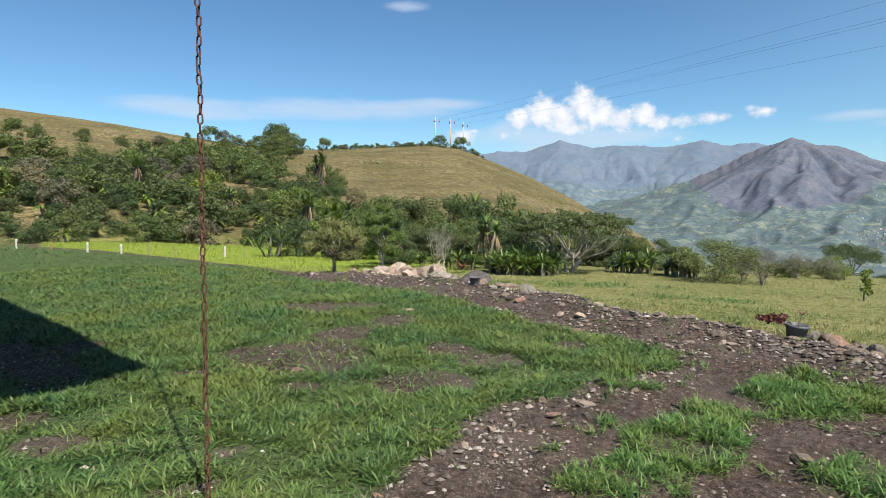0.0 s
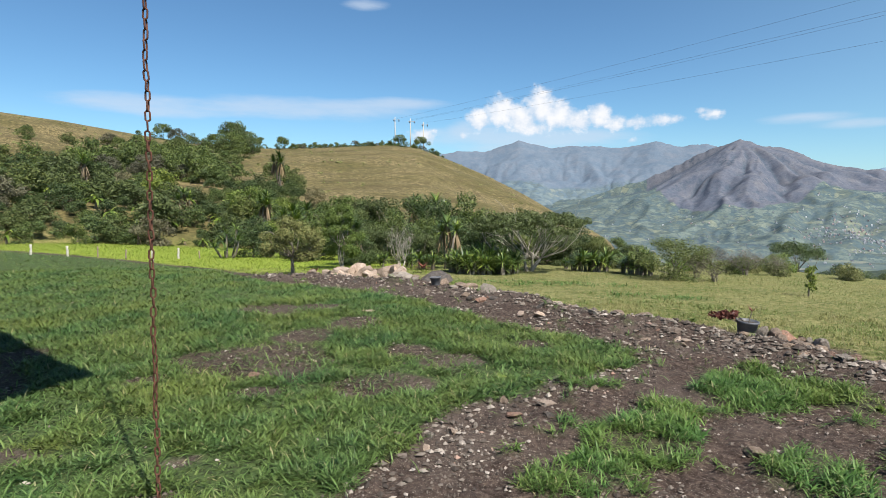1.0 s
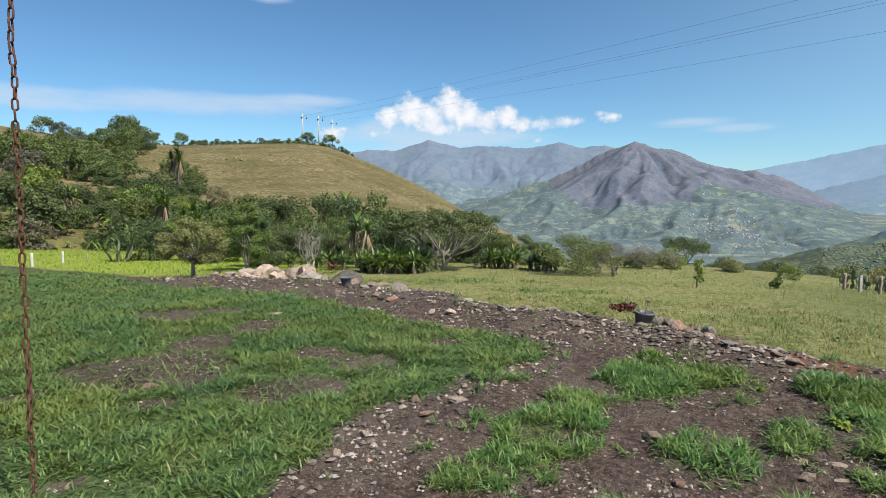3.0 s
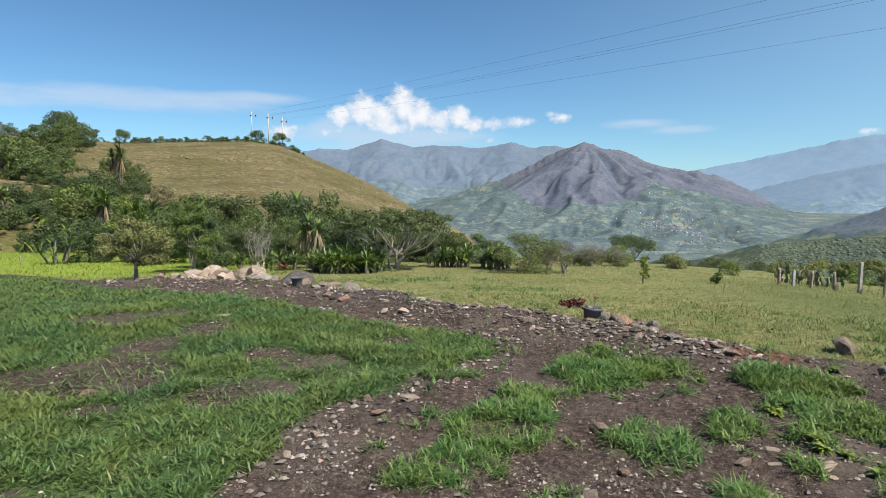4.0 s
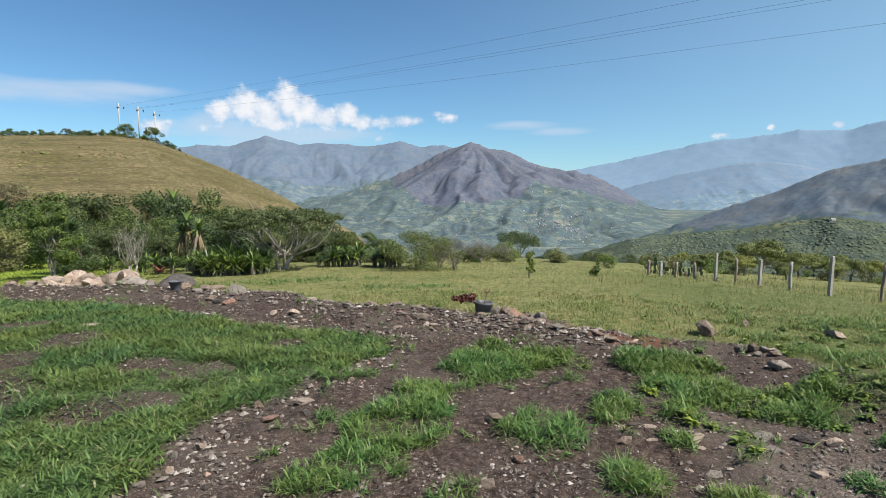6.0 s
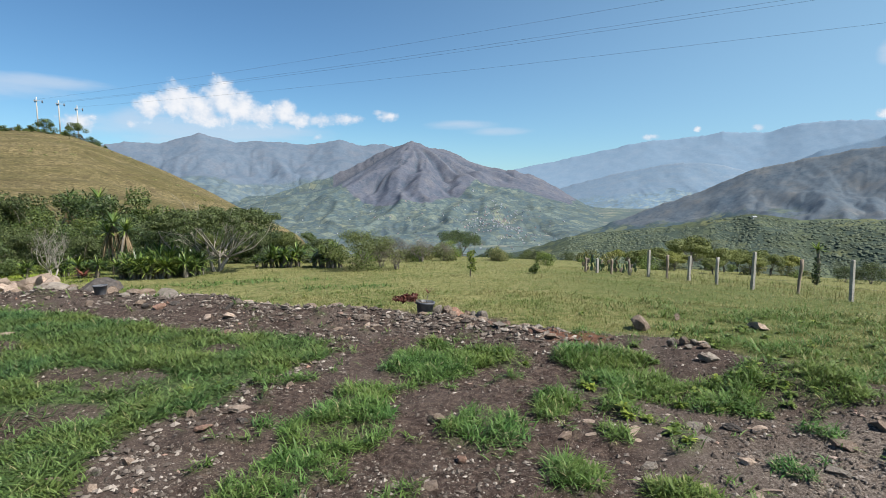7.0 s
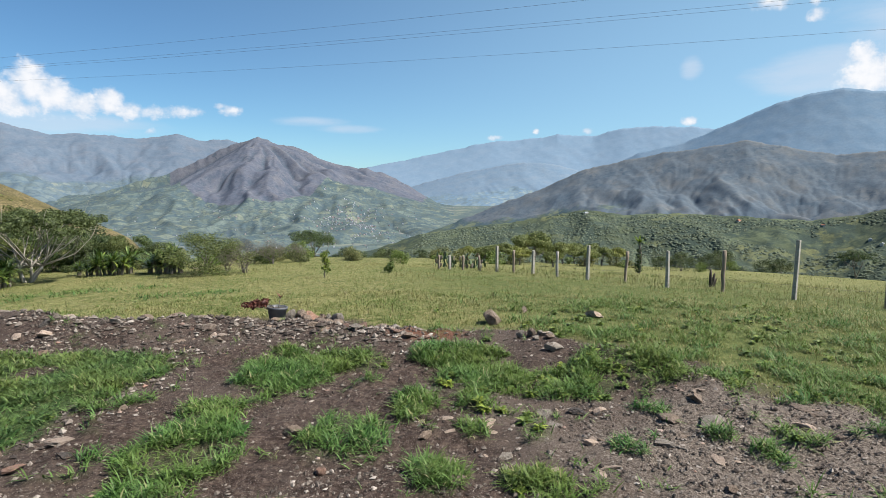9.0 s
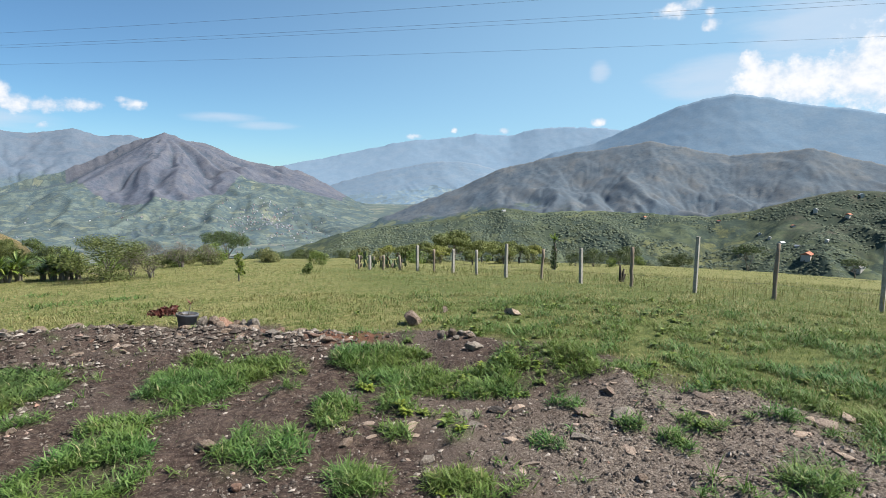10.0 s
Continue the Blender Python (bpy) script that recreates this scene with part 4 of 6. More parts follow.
for k, (x, y, h, white) in enumerate([(-38.9, 16.9, .68, 1), (-30.7, 16.5, .6, 1), (-28.1, 16.7, .58, 1), (-26.6, 17.2, .6, 0), (-22.7, 17.1, .66, 1), (-24.4, 19.8, .62, 1), (-24.9, 17.4, .5, 0), (-35.0, 16.9, .45, 0), (-24.2, 20.9, .46, 0)]):
    round_post("boundary_stake", x, y, h * 0.85, 0.055 if white else 0.035, CONCRETE if white else ROOF_TILE if k == 7 else OLD_WOOD, 3 - k % 5,
               "white-painted stake at the lawn's edge" if white else "thin weathered wooden stake at the lawn's edge", "boundary stakes", k + 50)


def pot(name, x, y, top, height, label, lean=0.0, soil=True):
    base = tagged(new(name), label, "plant pot")
    base.matrix_basis = Matrix.Translation((x, y, on_ground(x, y) - 0.01)) @ pose(0, 0, 0, 0, lean, 0)
    bm = bmesh.new()
    prof = [(0.0, 0.0), (0.68, 0.0), (0.70, 0.03), (0.92, 0.86), (1.0, 0.87), (1.02, 0.99), (0.98, 1.0), (0.92, 0.99), (0.89, 0.86), (0.0, 0.80)]
    sides, rows = 28, []
    for pr, pz in prof:
        rows.append([bm.verts.new((pr * top / 2 * math.cos(6.28318 * k / sides), pr * top / 2 * math.sin(6.28318 * k / sides), pz * height)) for k in range(sides)])
    for r0, r1 in zip(rows, rows[1:]):
        for k in range(sides):
            bm.faces.new((r0[k], r0[(k + 1) % sides], r1[(k + 1) % sides], r1[k])).smooth = True
    bmesh.ops.remove_doubles(bm, verts=bm.verts, dist=0.0005)
    bmesh.ops.recalc_face_normals(bm, faces=bm.faces)
    part("container", bm, BLACK_POT, base)
    bm = bmesh.new()
    bmesh.ops.create_circle(bm, cap_ends=True, segments=20, radius=top * 0.44, matrix=Matrix.Translation((0, 0, height * 0.88)))
    part("potting_soil", bm, ROCK_DARK, base)
    return base


pot("plant_pot", 0.20, 9.74, 0.32, 0.29, "dark grey plastic pot holding a red-leaved plant", 4)
pot("plant_pot", -6.25, 12.07, 0.27, 0.20, "dark grey plastic pot standing against a boulder", -3)


def power_line():
    plan = []
    for az, name in ((-31.06, 1), (-29.6, 2), (-28.35, 3)):
        x, y, z = polar(az, 226)
        p = tagged(new("power_pole"), "slender concrete power pole on the hill's crest", "power pole", "poles on the crest")
        p.location = (x, y, z - 0.5)
        bm = bmesh.new()
        tube(bm, [(0, 0, 0), (0, 0, 5), (0, 0, 11.0)], [0.24, 0.2, 0.14], 10)
        part("shaft", bm, CONCRETE, p)
        bm = bmesh.new()
        box(bm, (2.6, 0.14, 0.14), Matrix.Translation((0.5, 0, 9.9)) @ pose(0, 0, 0, 0, 0, 40))
        part("crossarm", bm, STEEL, p)
        for dx in (-0.4, 1.5):
            bm = bmesh.new()
            tube(bm, [(dx * 0.77, dx * 0.64, 9.3), (dx * 0.77, dx * 0.64, 9.7), (dx * 0.77, dx * 0.64, 10.2)], [0.16, 0.2, 0.12], 8)
            part("insulator", bm, BLACK_POT, p)
        plan.append((x, y, z + 9.6))
    across = radians(38)
    d = Vector((math.cos(across), -math.sin(across), 0))
    for (x, y, z), (low, tip, sag) in zip(plan + plan[1:2], ((26.31, -0.00055, 8.0e-5), (24.80, -0.00671, 7.3e-5), (22.11, -0.01498, 7.7e-5), (25.35, -0.0060, 7.0e-5))):
        a = Vector((x, y, z))
        n = Vector((math.sin(across), math.cos(across), 0))
        s0 = a.dot(d)
        base = n * a.dot(n)
        bm = bmesh.new()
        pts = []
        for k in range(61):
            s = s0 - 2 * s0 * k / 60
            pts.append(base + d * s + Vector((0, 0, low + tip * s + sag * s * s)))
        tube(bm, pts, 0.015, 5)
        me = bpy.data.meshes.new("power_cable")
        bm.to_mesh(me)
        bm.free()
        me.materials.append(WIRE)
        tagged(new("power_cable", me), "thin dark overhead power cable spanning the valley", "cable", "overhead cables")
    # the far poles, out of view, that carry the other end
    for x, y, z in plan:
        a = Vector((x, y, 0)) - 2 * d * Vector((x, y, 0)).dot(d)
        bm = bmesh.new()
        zz = float(terrain(a.x, a.y))
        tube(bm, [(a.x, a.y, zz - 1), (a.x, a.y, z + 0.4)], [0.4, 0.2], 10)
        me = bpy.data.meshes.new("power_pole")
        bm.to_mesh(me)
        bm.free()
        me.materials.append(STEEL)
        tagged(new("power_pole", me), "tall steel power pole carrying the cables", "power pole", "poles on the crest")


power_line()

# ---- rocks and stones ----
def rock_mesh(name, seed, material, sub=2, planes=11, stretch=(1, 0.8, 0.62)):
    """An angular stone of unit width, cut by random planes, resting on its flat side."""
    rng = np.random.RandomState(seed)
    bm = bmesh.new()
    bmesh.ops.create_icosphere(bm, subdivisions=sub, radius=0.5)
    co = np.array([v.co for v in bm.verts])
    for _ in range(planes):
        n = rng.normal(size=3)
        n /= np.linalg.norm(n)
        over = np.maximum(0, co @ n - rng.uniform(0.17, 0.40))
        co -= over[:, None] * n
    co += (0.008 if sub > 2 else 0.015) * rng.normal(size=co.shape)
    co /= np.ptp(co[:, 0])
    co *= np.array(stretch)
    co[:, 2] -= np.percentile(co[:, 2], 12)
    for v, c in zip(bm.verts, co):
        v.co = c
    me = bpy.data.meshes.new(name)
    bm.to_mesh(me)
    bm.free()
    me.materials.append(material)
    return me


def put_rock(name, me, x, y, width, height, turn, label, group="", sink=0.06, z=None, tilt=0.0):
    ob = tagged(new(name, me), label, "rock", group)
    flat = max(v.co.z for v in me.vertices)
    ob.matrix_basis = Matrix.Translation((x, y, (on_ground(x, y) if z is None else z) - sink * height)) @ pose(0, 0, 0, tilt, tilt * 0.6, turn) @ Matrix.Diagonal((width, width, height / flat, 1))
    return ob


SHAPES = {m.name: [rock_mesh("rock", 40 + 7 * i + k, m, 3 if k < 2 else 2 if k < 4 else 1, 12, (1, 0.75 + 0.05 * k, 0.6)) for k in range(5)]
          for i, m in enumerate((ROCK_PALE, ROCK_GREY, ROCK_DARK, ROCK_BROWN, ROCK_RED))}
# boulders at the head of the berm: x, y, width, height, shape set
for k, (x, y, w, h, m) in enumerate([
        (-11.6, 14.1, .36, .27, "brown_rock"), (-11.0, 14.6, .62, .36, "pale_rock"), (-10.55, 14.35, .46, .30, "pale_rock"), (-10.95, 14.3, .4, .24, "pale_rock"),
        (-10.66, 15.5, .5, .46, "pale_rock"), (-10.2, 15.1, .6, .42, "pale_rock"), (-9.75, 15.5, .85, .42, "pale_rock"), (-9.9, 14.7, .48, .3, "pale_rock"),
        (-9.6, 14.5, .50, .30, "pale_rock"), (-9.25, 14.6, .42, .26, "brown_rock"), (-7.77, 13.3, .95, .36, "grey_rock"),
        (-6.85, 12.95, .78, .44, "dark_rock"), (-6.05, 12.2, .25, .18, "brown_rock"), (-5.65, 12.2, .36, .19, "brown_rock"),
        (-5.3, 12.0, .33, .18, "brown_rock"), (-4.87, 11.7, .42, .23, "grey_rock"), (-10.0, 14.0, .30, .2, "brown_rock"),
        (-8.6, 14.0, .32, .2, "pale_rock"), (-11.25, 13.8, .26, .16, "pale_rock"), (-10.75, 13.7, .28, .18, "pale_rock"), (-9.1, 13.9, .3, .2, "brown_rock"), (-9.9, 13.7, .34, .2, "pale_rock"), (-8.9, 15.0, .6, .4, "pale_rock"),
        (-9.3, 15.3, .5, .42, "pale_rock"), (-8.3, 13.6, .28, .17, "brown_rock"), (-7.2, 12.7, .26, .16, "brown_rock"), (-10.9, 15.2, .5, .42, "pale_rock")]):
    tone = m.split("_")[0]
    put_rock("boulder", SHAPES[m][k % 3], x, y, w * 1.1, h * 1.0, 37 * k, {"pale": "pale pinkish boulder at the head of the stony berm", "grey": "smooth grey boulder lying on the berm",
             "dark": "dark lichened boulder beside a plastic pot", "brown": "tan broken rock on the dark soil berm"}[tone], "boulders on the berm")
# rocks stacked beside the potted plant
for k, (x, y, w, h, m) in enumerate([(.44, 9.84, .22, .19, "grey_rock"), (.60, 9.80, .24, .19, "brown_rock"), (.76, 9.78, .21, .15, "red"), (.67, 9.66, .15, .12, "brown_rock"),
                                     (.92, 9.70, .17, .13, "brown_rock"), (1.02, 9.62, .15, .12, "grey_rock"), (1.14, 9.52, .22, .17, "grey_rock"), (.86, 9.60, .13, .09, "pale_rock")]):
    put_rock("stacked_rock", SHAPES["reddish_rock" if m == "red" else m][k % 4], x, y, w * 1.12, h * 1.25, 51 * k + 20, "angular brown rock stacked beside the plant pot", "rocks by the pot", 0.1, None, 8)
# small cairn with a seedling
for k, (x, y, w, h, m) in enumerate([(3.33, 7.27, .16, .13, "grey_rock"), (3.44, 7.19, .14, .13, "brown_rock"), (3.55, 7.12, .15, .09, "grey_rock"), (3.70, 7.24, .19, .12, "pale_rock"),
                                     (3.68, 7.06, .18, .09, "grey_rock"), (3.48, 6.58, .30, .11, "grey_rock"), (3.42, 7.04, .12, .08, "grey_rock"), (3.62, 7.0, .12, .07, "brown_rock")]):
    put_rock("cairn_stone", SHAPES[m][k % 4], x, y, w * 0.9, h * 0.85, 67 * k, "grey-brown stone in a small ring of stones", "ring of stones", 0.1, None, 6)
put_rock("boulder", SHAPES["brown_rock"][1], 3.51, 8.70, .36, .26, 20, "dark brown rounded rock standing in the field grass", "", 0.12)
put_rock("boulder", SHAPES["pale_rock"][2], 5.33, 8.68, .38, .13, 75, "flat pale rock lying in the field grass", "", 0.12)
put_rock("boulder", SHAPES["brown_rock"][0], 4.35, 9.35, .16, .13, 75, "small brown rock in the field grass", "", 0.12)
# larger loose stones on the soil: x, y, width, height, shape set
for k, (x, y, w, h, m) in enumerate([
        (-1.67, 5.63, .27, .055, "pale_rock"), (-1.86, 5.17, .20, .06, "red"), (-1.31, 6.27, .10, .075, "pale_rock"), (.20, 5.22, .15, .10, "brown_rock"), (-2.26, 4.65, .13, .08, "pale_rock"),
        (-2.08, 5.52, .11, .11, "brown_rock"), (-2.38, 4.42, .13, .08, "grey_rock"), (.14, 4.11, .16, .045, "brown_rock"), (.38, 4.51, .09, .07, "red"), (1.29, 4.83, .17, .06, "brown_rock"),
        (4.03, 4.76, .22, .08, "brown_rock"), (3.83, 4.32, .36, .09, "grey_rock"), (3.54, 4.54, .24, .07, "brown_rock"), (3.06, 4.88, .15, .08, "pale_rock"), (2.50, 5.0, .18, .06, "grey_rock"),
        (2.87, 4.96, .20, .045, "dark_rock"), (-3.01, 9.72, .30, .12, "pale_rock"), (-2.82, 8.81, .25, .08, "red"), (-2.92, 10.55, .26, .07, "pale_rock"), (5.41, 3.36, .24, .08, "pale_rock"),
        (5.73, 3.39, .24, .07, "pale_rock"), (1.33, 4.36, .21, .08, "pale_rock"), (1.30, 4.01, .18, .06, "brown_rock"), (-.95, 10.2, .20, .15, "grey_rock"), (-2.6, 4.25, .12, .08, "brown_rock"),
        (-2.12, 4.85, .09, .06, "grey_rock"), (-1.55, 5.3, .14, .05, "dark_rock"), (4.6, 4.0, .26, .05, "pale_rock"), (4.9, 4.35, .22, .06, "brown_rock"), (3.2, 4.1, .2, .05, "grey_rock"),
        (2.6, 4.3, .16, .06, "pale_rock"), (2.2, 4.25, .13, .05, "grey_rock"), (-5.1, 5.1, .16, .05, "red"), (-4.9, 5.9, .12, .05, "pale_rock"), (-3.9, 4.75, .11, .04, "pale_rock"), (-6.0, 8.9, .3, .05, "pale_rock")]):
    put_rock("stone", SHAPES["reddish_rock" if m == "red" else m][k % 5], x, y, w * 0.88, h * 0.9, 83 * k, "loose flat stone half sunk in dark soil", "loose stones", 0.15)


def scatter_stones():
    """Stones and pebbles in the bare soil: the larger ones singly, the gravel as one mass."""
    rng = np.random.RandomState(11)
    n = 260000
    r = 2.2 + 17 * rng.rand(n) ** 1.15
    a = np.radians(rng.uniform(-70, 66, n))
    x, y = r * np.sin(a), r * np.cos(a)
    lawn, tuft, field = cover(x, y)
    dl, df = -inside(LAWN, x, y), -inside(FIELD, x, y)
    left = smooth(3.2, 1.8, x)
    berm = smooth(0.0, 0.25, df) * smooth(1.7, 0.7, df) * smooth(-0.1, 0.2, dl) * left
    rim = smooth(0.35, 0.05, np.abs(df - 0.15)) * (r > 5) * left
    furrow = smooth(0.75, 0.1, dl) * (dl > -0.05)
    gravel = smooth(2.2, 3.2, x) * smooth(5.6, 4.6, y)
    soil = (1 - lawn) * (1 - field) * (1 - tuft)
    dens = soil * (0.36 + 0.6 * berm + 0.55 * rim + 0.7 * furrow + 1.7 * gravel) * (0.35 + 1.3 * smooth(0.35, 0.65, fbm(x * 1.7, y * 1.7, 10, 3))) + 0.012 * lawn
    keep = rng.rand(n) < dens * np.minimum(1, r / 4)
    x, y, r, edge = x[keep], y[keep], r[keep], (berm + rim + furrow * 0.5)[keep]
    size = 0.009 + 0.085 * rng.rand(len(x)) ** 4.0 * (0.45 + 0.8 * edge)
    size = np.where(r > 9, np.maximum(size, 0.018), size)
    big = np.argsort(-size / np.maximum(r, 4) ** 0.6)[:190]
    z = ground(x, y)
    names = list(SHAPES)
    weights = np.array([.20, .16, .10, .38, .16])
    for i in big:
        me = SHAPES[names[rng.choice(5, p=weights)]][4 if rng.rand() < 0.7 else 3]
        ob = tagged(new("stone", me), "small angular field stone lying in dark soil", "rock", "loose stones")
        s = size[i] * 1.25
        ob.matrix_basis = Matrix.Translation((x[i], y[i], z[i] - 0.12 * s)) @ pose(0, 0, 0, rng.uniform(-12, 12), rng.uniform(-12, 12), rng.uniform(0, 360)) @ Matrix.Diagonal((s * 1.25, s, s * rng.uniform(0.55, 0.95), 1))
    rest = np.setdiff1d(np.arange(len(x)), big)
    # gravel: small faceted chips
    bm = bmesh.new()
    bmesh.ops.create_uvsphere(bm, u_segments=4, v_segments=2, radius=0.5)
    bmesh.ops.triangulate(bm, faces=bm.faces)
    bm.verts.index_update()
    bv = np.array([v.co for v in bm.verts])
    bf = np.array([[v.index for v in f.verts] for f in bm.faces])
    bm.free()
    rest = rng.permutation(rest)[:42000]
    k = len(rest)
    V = np.repeat(bv[None], k, 0) * (1 + 0.35 * rng.normal(size=(k, len(bv), 1)).clip(-1, 1))
    V *= (size[rest, None] * rng.uniform(0.6, 1.3, (k, 3)))[:, None, :] * np.array([1.2, 1.0, 0.7])
    t = rng.uniform(0, 6.28, k)
    c, s = np.cos(t)[:, None], np.sin(t)[:, None]
    V = np.stack([V[..., 0] * c - V[..., 1] * s, V[..., 0] * s + V[..., 1] * c, V[..., 2]], -1)
    V += np.stack([x[rest], y[rest], z[rest] + 0.15 * size[rest]], 1)[:, None, :]
    F = (bf[None] + (np.arange(k) * len(bv))[:, None, None]).reshape(-1, 3)
    m = Mat("gravel", 0.9, spec=0.2)
    m.color(m.ramp(m.island(), (0.0, (.045, .037, .032)), (0.45, (.10, .083, .070)), (0.75, (.18, .153, .130)), (0.93, (.29, .255, .22)), (0.98, (.36, .32, .28)), (1.0, (.26, .15, .11))))
    tagged(new("gravel", mesh_from("gravel", V.reshape(-1, 3), F, m.m, False)), "loose gravel and pebbles strewn over dark soil", "gravel", kind="stuff")


scatter_stones()


def berm_stones():
    """Broken rock thrown along the berm."""
    rng = np.random.RandomState(37)
    n = 5000
    a, r = np.radians(rng.uniform(-42, 16, n)), rng.uniform(8.3, 18, n)
    x, y = r * np.sin(a), r * np.cos(a)
    dl, df = -inside(LAWN, x, y), -inside(FIELD, x, y)
    ok = np.flatnonzero((dl > 0.0) & (df > -0.1) & (df < 1.5) & (rng.rand(n) < np.where(df < 0.5, 1.0, 0.35)))[:150]
    names = list(SHAPES)
    for i in ok:
        s = (0.04 + 0.15 * rng.rand() ** 2.2) * (1 + 0.03 * (r[i] - 8))
        me = SHAPES[names[rng.choice(5, p=[.18, .24, .14, .34, .10])]][rng.randint(5)]
        ob = tagged(new("berm_stone", me), "broken brown rock lying on the dark soil berm", "rock", "stones on the berm")
        ob.matrix_basis = Matrix.Translation((x[i], y[i], on_ground(x[i], y[i]) - 0.1 * s)) @ pose(0, 0, 0, rng.uniform(-15, 15), rng.uniform(-15, 15), rng.uniform(0, 360)) @ Matrix.Diagonal((s * 1.2, s, s * rng.uniform(0.6, 1.0), 1))


berm_stones()


def flat_stones():
    """Pale flat stones lying about on the gravelly ground."""
    rng = np.random.RandomState(61)
    names = ["pale_rock", "grey_rock", "brown_rock"]
    n = 0
    while n < 95:
        x, y = rng.uniform(1.5, 5.6), rng.uniform(2.3, 5.6)
        lawn, tuft, field = cover(np.array([x]), np.array([y]))
        if tuft[0] > 0.35 or field[0] > 0.4 or x - 0.5 * y < -1.0:
            continue
        n += 1
        s = 0.035 + 0.13 * rng.rand() ** 2.6
        me = SHAPES[names[rng.choice(3, p=[.5, .3, .2])]][rng.randint(2, 5)]
        ob = tagged(new("flat_stone", me), "pale flat stone lying on gravelly soil", "rock", "flat stones on the gravel")
        ob.matrix_basis = Matrix.Translation((x, y, on_ground(x, y) - 0.05 * s)) @ pose(0, 0, 0, rng.uniform(-8, 8), rng.uniform(-8, 8), rng.uniform(0, 360)) @ Matrix.Diagonal((s * 1.3, s, s * rng.uniform(0.25, 0.55), 1))


flat_stones()

# ---- plants ----
def unit(v):
    return v / (np.linalg.norm(v, axis=-1, keepdims=True) + 1e-9)


def leaf_mesh(name, rng, centres, radii, n, size, material, flat=0.8, droop=0.0, shape=0.45, corners=4):
    """Many small pointed leaves gathered in clumps, as one crown."""
    centres, radii = np.asarray(centres, float), np.asarray(radii, float)
    w = radii ** 2
    i = rng.choice(len(centres), n, p=w / w.sum())
    d = unit(rng.normal(size=(n, 3)))
    rad = radii[i] * (0.35 + 0.65 * rng.rand(n) ** 0.45)
    p = centres[i] + d * rad[:, None] * np.array([1, 1, flat])
    nrm = unit(0.8 * d + np.array([0, 0, 0.5]) + 0.5 * rng.normal(size=(n, 3)))
    ax = unit(np.cross(nrm, rng.normal(size=(n, 3))))
    ax[:, 2] -= droop
    ax = unit(ax)
    side = unit(np.cross(nrm, ax))
    ln = size * rng.uniform(0.6, 1.35, n)[:, None]
    V = np.stack([p - ax * ln * 0.5, p + side * ln * shape * 0.5, p + ax * ln * 0.55 - nrm * ln * 0.08, p - side * ln * shape * 0.5], 1)
    V = V[:, :4] if corners == 4 else V[:, [0, 1, 2]]
    F = np.arange(corners * n).reshape(n, corners)
    return mesh_from(name, V.reshape(-1, 3), F, material, False)


def bend(a, b, rng, sag=0.15, n=5):
    a, b = np.asarray(a, float), np.asarray(b, float)
    L = np.linalg.norm(b - a)
    off = rng.normal(size=3) * L * sag
    return [tuple(a + (b - a) * t + off * math.sin(math.pi * t)) for t in np.linspace(0, 1, n)]


def woody(rng, trunk_h, radius, tips, stems=1, spread=0.1, n_sub=0, sides=5):
    """Trunk, limbs that reach the crown's clumps, and twigs."""
    bm = bmesh.new()
    forks = []
    for s in range(stems):
        a = rng.uniform(0, 6.28)
        lean = spread if stems > 1 else spread * 0.4
        topp = np.array([math.cos(a) * lean * trunk_h, math.sin(a) * lean * trunk_h, trunk_h * rng.uniform(0.8, 1.1)])
        r = radius / math.sqrt(stems)
        pts = bend((0, 0, -0.15), topp, rng, 0.06)
        tube(bm, pts, list(np.linspace(r * 1.25, r * 0.75, len(pts))), sides + 2)
        forks.append((topp, r * 0.75))
    for k, t in enumerate(tips):
        f, r = forks[k % stems] if stems > 1 else forks[0]
        t = np.asarray(t, float)
        rr = r * rng.uniform(0.45, 0.75)
        pts = bend(f, t, rng, 0.12)
        tube(bm, pts, list(np.linspace(rr, rr * 0.22, len(pts))), sides)
        for _ in range(n_sub):
            q = np.array(pts[rng.randint(2, 4)])
            e = q + (t - q) * rng.uniform(0.6, 1.1) + rng.normal(size=3) * np.linalg.norm(t - f) * 0.22
            p2 = bend(q, e, rng, 0.12, 4)
            tube(bm, p2, list(np.linspace(rr * 0.42, rr * 0.1, len(p2))), max(4, sides - 2))
    return bm


def crown_clumps(rng, width, low, high, n, umbrella=False, size=(0.16, 0.3)):
    c, r = [], []
    for _ in range(n):
        a, q = rng.uniform(0, 6.28), math.sqrt(rng.rand())
        if umbrella:
            z = high - (high - low) * (0.25 * q * q + 0.35 * rng.rand())
        else:
            u = rng.rand()
            z = low + (high - low) * u
            q *= math.sqrt(max(0.12, 1 - (2 * u - 0.85) ** 2 * 0.8))
        c.append((0.5 * width * 0.86 * q * math.cos(a), 0.5 * width * 0.86 * q * math.sin(a), z))
        r.append(width * rng.uniform(*size))
    return c, r


